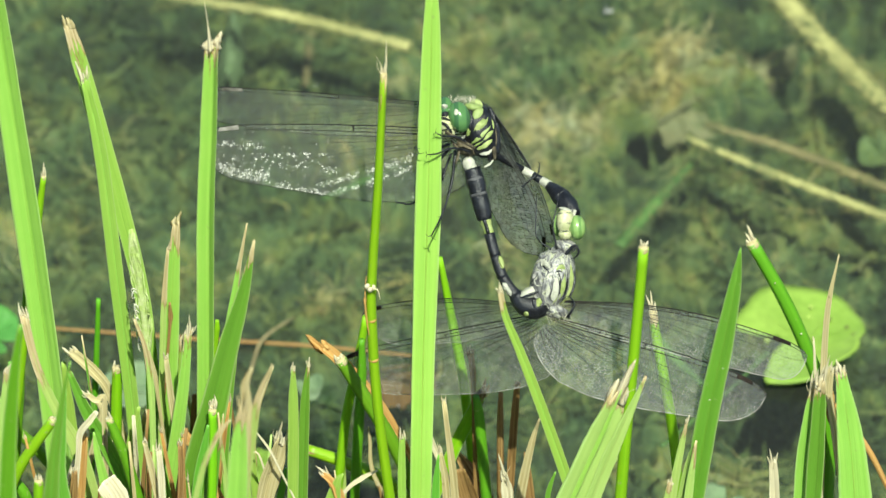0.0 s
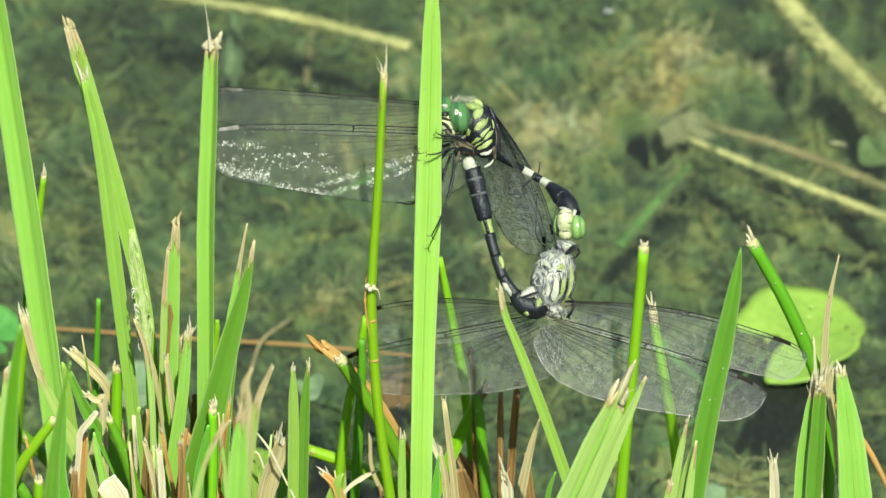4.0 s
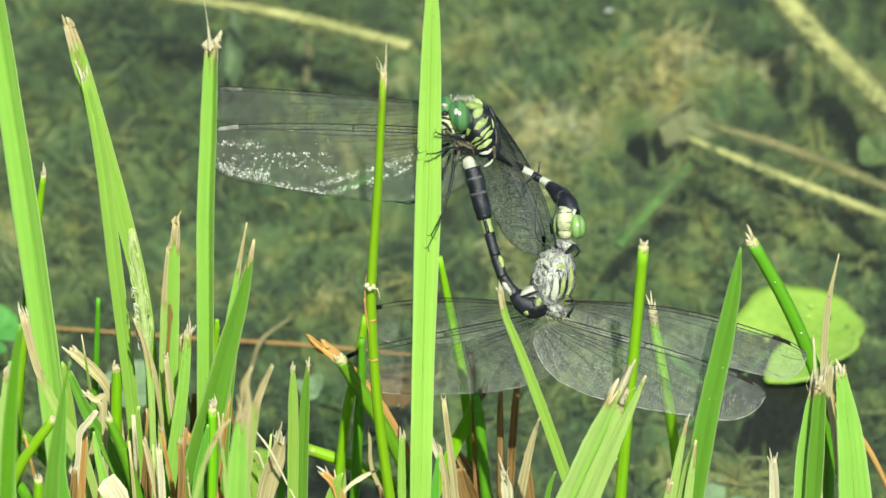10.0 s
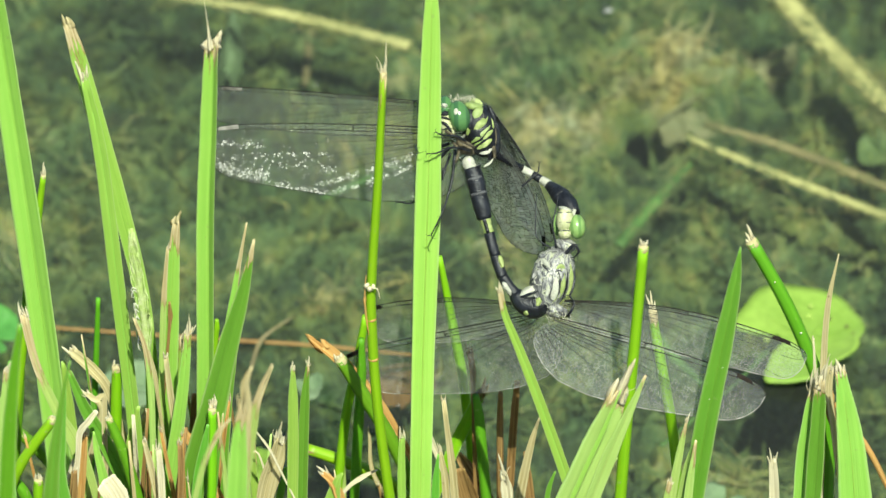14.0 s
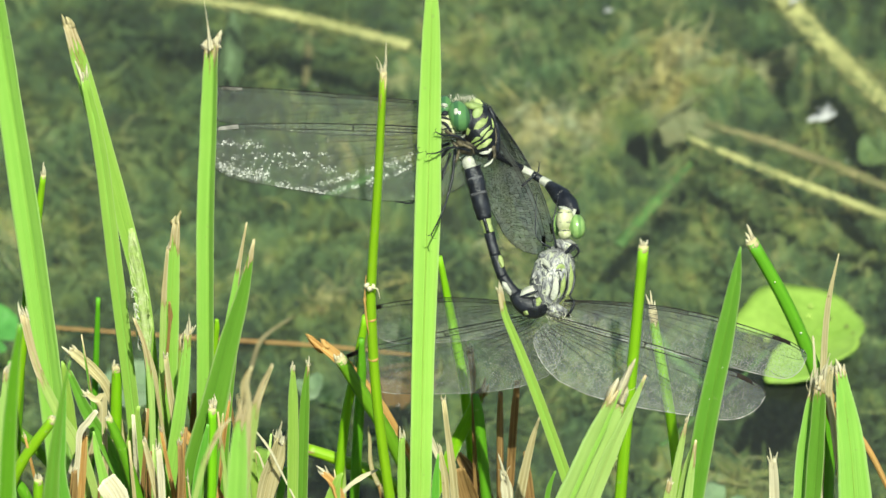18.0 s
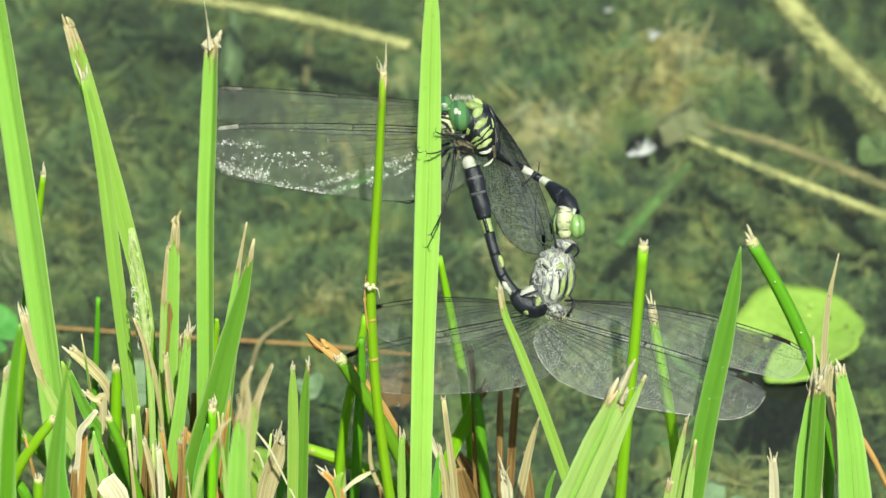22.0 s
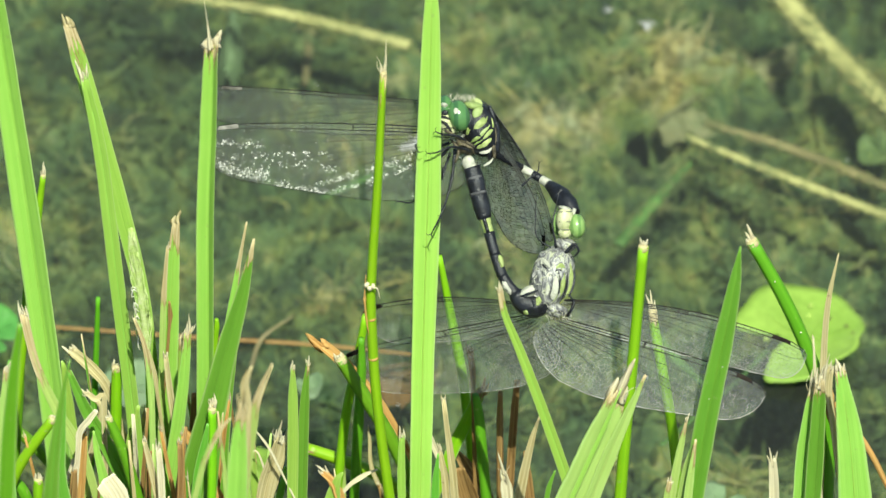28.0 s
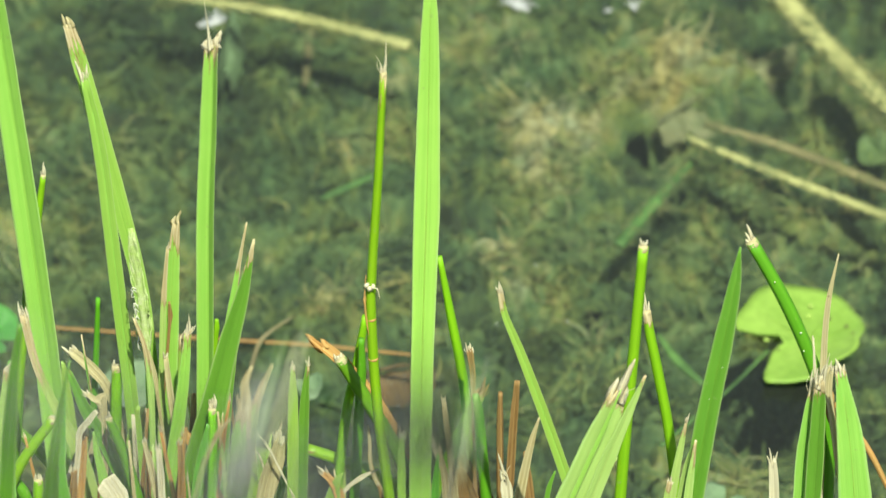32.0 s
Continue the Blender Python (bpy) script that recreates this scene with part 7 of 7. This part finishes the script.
    part("eye", ball((0.00376, 0.00802, 0.00082), (0.00131, 0.00180, 0.00155), 4), EYE_PALE, thing, "pale green banded eye")
    part("eye", ball((0.00139, 0.00835, -0.00115), (0.00131, 0.00172, 0.00131), 0), EYE_PALE, thing, "pale green banded eye")
    leg(thing, [(0.00205, 0.00409, 0.00164), (0.00336, 0.00540, 0.00246), (0.00401, 0.00442, 0.00229), (0.00336, 0.00360, 0.00196)], 0.00029, 21)
    leg(thing, [(0.00082, 0.00491, 0.00164), (0.00025, 0.00818, 0.00196), (0.00074, 0.01064, 0.00164), (0.00123, 0.01326, 0.00065)], 0.00016, 22)
    leg(thing, [(0.00000, 0.00491, 0.00164), (-0.00205, 0.00655, 0.00196), (-0.00221, 0.00982, 0.00147), (-0.00205, 0.01268, 0.00065)], 0.00013, 23)
    leg(thing, [(0.00246, -0.00491, 0.00082), (0.00303, -0.00393, 0.00147), (0.00336, -0.00295, 0.00131), (0.00270, -0.00196, 0.00164)], 0.00025, 24)
    tuft(thing, (0.00090, -0.00458, 0.00131), (0.00196, 0.00065), 0.00090, (0.2, -0.8, 0.5), 5, 24)
    # abdomen, curled up to the mate
    base = segment(thing, [(-0.00106, -0.00286, 0.00049), (-0.00246, -0.00344, 0.00065), (-0.00401, -0.00295, 0.00065), (-0.00516, -0.00164, 0.00049)], [0.00172, 0.00188, 0.00155, 0.00106], CHITIN, label="swollen black, white and lime base of the abdomen")
    mark(base, (-0.00290, -0.00140, 0.00150), (0.00165, 0.00080, 0.00090), 24, WHITE_MARK, 0.15)
    mark(base, (-0.00180, -0.00290, 0.00190), (0.00052, 0.00105, 0.00080), -22, LIME, 0.12)
    mark(base, (-0.00345, -0.00420, 0.00150), (0.00062, 0.00058, 0.00080), 10, LIME, 0.12)
    for p, q in (((-0.00440, -0.00215, 0.00190), (-0.00190, -0.00125, 0.00235)), ((-0.00265, -0.00235, 0.00235), (-0.00235, -0.00390, 0.00215))):
        p, q = Vector(p) - base.location, Vector(q) - base.location
        part("dark_line", tube([p, p.lerp(q, 0.5) + Vector((0, 0, 0.00012)), q], [0.00010, 0.00020, 0.00010], 8, 6), CHITIN, base)
    chain = [base]
    for pts, rad, mat in (
        ([(-0.00507, -0.00180, 0.00049), (-0.00606, -0.00057, 0.00041), (-0.00696, 0.00082, 0.00033)], [0.00090, 0.00080, 0.00079], CHITIN),
        ([(-0.00696, 0.00074, 0.00033), (-0.00753, 0.00229, 0.00025), (-0.00802, 0.00393, 0.00016)], [0.00080, 0.00079, 0.00080], CHITIN),
        ([(-0.00802, 0.00385, 0.00016), (-0.00851, 0.00556, 0.00016), (-0.00892, 0.00720, 0.00016)], [0.00079, 0.00077, 0.00080], CHITIN),
        ([(-0.00892, 0.00712, 0.00016), (-0.00925, 0.00818, 0.00016), (-0.00957, 0.00933, 0.00016)], [0.00077, 0.00070, 0.00091], LIME),
        ([(-0.00957, 0.00917, 0.00016), (-0.00998, 0.01097, 0.00025), (-0.01047, 0.01285, 0.00033)], [0.00106, 0.00127, 0.00127], CHITIN),
        ([(-0.01047, 0.01277, 0.00033), (-0.01088, 0.01473, 0.00033), (-0.01146, 0.01661, 0.00033)], [0.00123, 0.00134, 0.00120], CHITIN),
        ([(-0.01146, 0.01653, 0.00033), (-0.01178, 0.01727, 0.00041), (-0.01203, 0.01800, 0.00049)], [0.00084, 0.00070, 0.00049], WHITE_MARK),
    ):
        chain.append(segment(thing, pts, rad, mat, ridge=0.02))
    mark(chain[1], (-0.00630, -0.00090, 0.00106), (0.00041, 0.00106, 0.00049), 35, WHITE_MARK)
    mark(chain[2], (-0.00720, 0.00295, 0.00090), (0.00033, 0.00090, 0.00049), 15, LIME)
    part("dark_line", tube([Vector((-0.00908, 0.00720, 0.00106)) - chain[4].location, Vector((-0.00933, 0.00818, 0.00106)) - chain[4].location, Vector((-0.00966, 0.00917, 0.00115)) - chain[4].location], [0.00025, 0.00025, 0.00025], 6, 6), CHITIN, chain[4])
    for i in (5, 6):
        o = chain[i].location
        e = Vector(((-0.01047, 0.01285, 0.00033), (-0.01097, 0.01506, 0.00033))[i - 5]) - o
        part("joint_ring", tube([e + Vector((0.00005, -0.0002, 0)), e, e + Vector((-0.00005, 0.0002, 0))], [0.00126, 0.00133, 0.00126], 3, 14), FOLD, chain[i], "scuffed grey joint ring")
    wings = [
        wing(thing, (0.00205, -0.00262, 0.00065), (0.03691, -0.00917, 0.00000), 0.03609, 0.00655, False, 14, 1, SKIN_MILK, VEIN, 5, "forewing", arch=0.048, cell=0.00052, net=0.000019, rim=VEIN_LIT),
        wing(thing, (0.00074, -0.00507, 0.00065), (0.03118, -0.01457, 0.00000), 0.03298, 0.00966, True, 6, 1, SKIN_MILK, VEIN, 6, "hindwing", cell=0.00052, net=0.000019, rim=VEIN_LIT),
        wing(thing, (-0.00303, -0.00327, -0.00049), (-0.02823, -0.00393, 0.00000), 0.03519, 0.00753, False, -28, -1, SKIN_MILK, VEIN, 7, "forewing", arch=0.045, cell=0.00052, net=0.000019, rim=VEIN_LIT),
        wing(thing, (-0.00303, -0.00475, -0.00049), (-0.03216, -0.01097, 0.00000), 0.03724, 0.01195, True, -30, -1, SKIN_MILK, VEIN, 8, "hindwing", cell=0.00052, net=0.000019, rim=VEIN_LIT),
    ]
    return thing, wings, chain


MALE, MALE_WINGS, (TAIL, CLASPERS) = male_dragonfly()
FEMALE, FEMALE_WINGS, CHAIN = female_dragonfly()

# ---- small floating things ----


def fluff(center, size, seed, label, name="fluff"):
    """A scrap of pale fluff on the water: a crumpled body with stray fibres as parts."""
    rng = random.Random(seed)
    ob = part(name, ball((0, 0, 0), (size, size * 0.42, size * 0.2), 15, 0.7, 18, 10), FOAM, None)
    ob.location = center
    tagged(ob, label, "fluff", group="scraps floating on the water")
    for i in range(6):
        d = Vector((rng.uniform(-1, 1), rng.uniform(-1, 1), rng.uniform(0, 0.5))).normalized() * size * rng.uniform(1.0, 1.7)
        part("fibre", tube([(0, 0, 0), d * 0.6 + Vector((0, 0, size * 0.2)), d], [size * 0.12, size * 0.08, size * 0.03], 5, 5), FOAM, ob)
    return ob


FLAKE_A = fluff((0.08435, 0.17509, 0.00060), 0.00231, 2, "white crumpled fluff drifting on the water")
FLAKE_B = fluff((0.06630, 0.21243, 0.00060), 0.00124, 3, "small white scrap drifting on the water")
fluff((0.02949, 0.20131, 0.00060), 0.00074, 4, "tiny white scrap at rest on the water")
FLAKE_D = fluff((0.01077, 0.21994, 0.00060), 0.00247, 5, "white scrap drifting in over the water")
TWIG = part("twig", tube([(-0.0014, 0.0003, 0), (0, 0, 0.0001), (0.0014, -0.0006, 0)], [0.00015, 0.00022, 0.00012], 8, 6), STRAW_PALE, None)
tagged(TWIG, "tiny pale straw drifting under water", "straw", group="scraps floating on the water")
rng = random.Random(9)
for i, p in enumerate(((0.01491, 0.17806, 0.00040), (0.00901, 0.10603, 0.00040), (-0.00730, 0.08336, 0.00040), (0.02076, 0.10683, 0.00040), (0.06956, 0.15439, 0.00040), (0.01578, 0.12316, 0.00040), (-0.05962, 0.15352, 0.00040), (-0.02212, 0.17806, 0.00040))):
    s = part("speck", ball((0, 0, 0), (0.00018, 0.00016, 0.0001), i * 30, 0.4, 8, 6), FOAM, None)
    s.location = p
    tagged(s, "tiny pale speck of dust on the water", "dust", group="scraps floating on the water")


def motions():
    """All that moves: the scraps on the water, the parting of the pair, and the blades that they leave swinging."""
    def on_water(rows, spin):
        return [(t, pose(*p, 0, 0, spin * t)) for t, p in rows]
    walk(FLAKE_A, on_water([(0, (0.16131, 0.19398, 0.00060)), (10, (0.11058, 0.18313, 0.00060)), (16.5, (0.07950, 0.17279, 0.00060)), (17, (0.07478, 0.17102, 0.00060)), (18, (0.06578, 0.16750, 0.00060)), (19, (0.05699, 0.16347, 0.00060)),
                            (20, (0.04888, 0.16050, 0.00060)), (21, (0.04128, 0.15772, 0.00060)), (22, (0.03425, 0.15668, 0.00060)), (23, (0.02722, 0.15547, 0.00060)), (24, (0.02099, 0.15478, 0.00060)), (25, (0.01516, 0.15444, 0.00060)),
                            (27, (0.00156, 0.15668, 0.00060)), (30.2, (-0.01992, 0.16155, 0.00060)), (30.5, (-0.02226, 0.16190, 0.00060)), (30.8, (-0.02435, 0.16399, 0.00060)), (30.9, (-0.02608, 0.16750, 0.00060)), (31.0, (-0.03143, 0.17955, 0.00060)),
                            (31.1, (-0.03414, 0.18565, 0.00060)), (31.3, (-0.03703, 0.18998, 0.00060)), (31.6, (-0.03868, 0.19216, 0.00060)), (32, (-0.04083, 0.19764, 0.00060))], 0.3))
    walk(FLAKE_B, on_water([(0, (0.12868, 0.28284, 0.00060)), (16, (0.07922, 0.22752, 0.00060)), (18, (0.06245, 0.20500, 0.00060)), (18.5, (0.05664, 0.19764, 0.00060)), (19, (0.05152, 0.19435, 0.00060)), (20, (0.04298, 0.19253, 0.00060)), (21, (0.03899, 0.19253, 0.00060)),
                            (22, (0.03711, 0.19325, 0.00060)), (23, (0.03654, 0.19416, 0.00060)), (25, (0.03618, 0.19581, 0.00060)), (28, (0.03609, 0.19617, 0.00060)), (29, (0.03592, 0.19764, 0.00060)), (30, (0.03509, 0.20039, 0.00060)),
                            (31, (0.03452, 0.20167, 0.00060)), (32, (0.03384, 0.20278, 0.00060))], 3.0))
    walk(FLAKE_D, on_water([(0, (-0.00951, 0.39239, 0.00060)), (28, (0.00386, 0.30359, 0.00060)), (31.5, (0.01125, 0.21618, 0.00060)), (31.8, (0.01220, 0.20908, 0.00060)), (32, (0.01316, 0.20352, 0.00060))], 4.0))
    walk(TWIG, [(0, pose(*(0.09990, 0.17013, -0.00200))), (5.5, pose(*(0.05423, 0.15843, -0.00200))), (6, pose(*(0.04929, 0.15652, -0.00200))), (6.5, pose(*(0.04487, 0.15532, -0.00200))), (7, pose(*(0.03978, 0.15428, -0.00200))),
                (7.5, pose(*(0.03508, 0.15308, -0.00200))), (8, pose(*(0.03092, 0.15333, -0.00300))), (9, pose(*(0.02204, 0.15512, -0.00600))), (11, pose(*(0.01750, 0.17374, -0.02000))), (14, pose(*(0.01749, 0.20189, -0.04000))), (32, pose(*(0.01754, 0.20479, -0.04200)))])

    # the pair
    def body(px, turn=0.0, yaw=0.0):
        return Matrix.Translation(px) @ BODY_TURN @ pose(0, 0, 0, 0, yaw, turn)
    m0, f0 = MALE.matrix_world.copy(), FEMALE.matrix_world.copy()
    walk(MALE, [(0, m0), (29.5, m0), (30.1, m0), (30.2, body((0.00393, 0.00309, 0.10811), -2)), (30.3, body((0.01201, 0.01556, 0.11736), -20)), (30.4, body((0.02119, 0.03623, 0.13547), -35)), (30.6, body((0.05937, 0.04904, 0.15091), -60)),
                (31.0, body((0.06193, 0.02569, 0.18318), -20)), (31.3, body((0.01709, 0.00492, 0.16780), 20)), (31.5, body((-0.03706, -0.02046, 0.13158), 40, 60)), (31.6, body((-0.05729, -0.02413, 0.12631), 40, 60)),
                (31.7, body((-0.08578, -0.03230, 0.11464), 25, 30)), (31.8, body((-0.08359, -0.08251, 0.08574), 10, 40)), (31.9, body((-0.01694, -0.10540, 0.08058), -10, 60)), (32, body((0.00218, -0.08154, 0.11651), -20, 70)), (32.1, body((0.02091, -0.05543, 0.15295), -20, 70))])
    walk(FEMALE, [(0, f0), (29.5, f0), (30.15, f0), (30.2, body((0.01579, -0.00916, 0.09062), 0)), (30.3, body((0.01684, -0.00706, 0.09504), -8)), (30.4, body((0.02422, -0.00273, 0.09980), 14, 55)), (30.5, body((0.02188, 0.00825, 0.10691), 80, 35)),
                  (30.6, body((0.03680, 0.02966, 0.13178), 40, 10)), (30.9, body((0.06246, 0.01437, 0.15275), 0)), (31.1, body((0.04358, -0.00361, 0.14134), -20, 40)), (31.2, body((0.01963, -0.01071, 0.13121), -28, 60)), (31.3, body((-0.00391, -0.01322, 0.12761), -28, 60)),
                  (31.4, body((-0.02506, -0.01940, 0.11879), -22, 60)), (31.5, body((-0.04541, -0.02536, 0.11029), -28, 60)), (31.6, body((-0.06337, -0.03199, 0.10081), -28, 60)), (31.75, body((-0.08505, -0.06961, 0.07562), -25, 60)), (31.9, body((-0.04649, -0.10931, 0.07399), -30, 60)), (32, body((-0.02717, -0.08215, 0.11592), -32, 62)), (32.1, body((-0.00936, -0.05260, 0.15812), -32, 62))])

    # the tail lets go of the mate and swings up
    t0 = TAIL.matrix_basis.copy()
    walk(TAIL, [(t, t0 @ pose(0, 0, 0, 0, 0, a)) for t, a in ((0, 0), (28.2, 0), (28.4, 11), (28.6, 29), (28.9, 37), (29.3, 41), (32, 41))])

    for ob in CLASPERS:
        c0 = ob.matrix_basis.copy()
        walk(ob, [(t, c0 @ pose(0, 0, 0, 0, 0, a)) for t, a in ((0, 0), (28.2, 0), (28.4, 40), (28.6, 75), (28.9, 98), (29.3, 100), (32, 100))])

    # wings beat from the take-off on
    for k, ob in enumerate(MALE_WINGS + FEMALE_WINGS):
        w0 = ob.matrix_basis.copy()
        start = 30.1 if k < 4 else 30.2
        rows = [(0, w0), (start - 0.4, w0), (start, w0)]
        t, i = start, 0
        while t < 31.9:
            t = start + (i + 1) / FPS
            i += 1
            beat = (0, 1, -1)[i % 3]
            rows.append((t, w0 @ pose(0, 0, 0, 0, 41 * beat * (1 if k % 4 < 2 else -1), 8 * beat)))
        walk(ob, rows + [(32.1, w0)])

    # the curled abdomen straightens as she drops
    start = CHAIN[1].location.copy()
    way = Vector((-1.0, -0.30, 0)).normalized()
    back = Vector((-0.35, -0.55, -0.75)).normalized()
    at, far = start.copy(), start.copy()
    for i, ob in enumerate(CHAIN[1:], 1):
        rest = ob.matrix_basis.copy()
        nxt = CHAIN[i + 1].location if i + 1 < len(CHAIN) else ob.location + Vector((-0.0006, 0.0016, 0))
        d = nxt - ob.location
        turn = math.degrees(math.atan2(way.y, way.x) - math.atan2(d.y, d.x)) % 360
        turn = turn - 360 if turn > 180 else turn
        straight = Matrix.Translation(at) @ pose(0, 0, 0, 0, 0, turn)
        half = Matrix.Translation((ob.location + at) / 2) @ pose(0, 0, 0, 0, 0, turn / 2)
        flown = Matrix.Translation(far) @ way.rotation_difference(back).to_matrix().to_4x4() @ pose(0, 0, 0, 0, 0, turn)
        walk(ob, [(0, rest), (29.8, rest), (30.2, rest), (30.25, half), (30.3, straight), (30.4, flown), (32, flown)])
        at, far = at + way * d.length, far + back * d.length

    # blades that swing when the pair lets go
    def sway(ob, swings):
        b0 = ob.matrix_basis.copy()
        walk(ob, [(0, b0)] + [(t, b0 @ pose(0, 0, 0, 0, a, 0)) for t, a in swings] + [(32, b0 @ pose(0, 0, 0, 0, swings[-1][1], 0))])
    sway(BLADE_F, ((29.9, 0), (30.1, 0.2), (30.2, 0.5), (30.3, 1.3), (30.4, -0.4), (30.5, -0.6), (30.7, -0.1), (31.2, -0.1)))
    sway(STEM_G, ((30.1, 0), (30.25, 0), (30.35, -1.0), (30.4, 1.2), (30.5, 3.0), (30.6, -0.5), (30.8, 0.4), (31.1, 0)))
    sway(STEM_I, ((30.2, 0), (30.3, 0.3), (30.4, -1.0), (30.5, -0.8), (30.8, -0.8)))
    sway(BLADE_C, ((30.1, 0), (30.5, -0.25), (31.0, -0.3), (31.4, 0)))


motions()
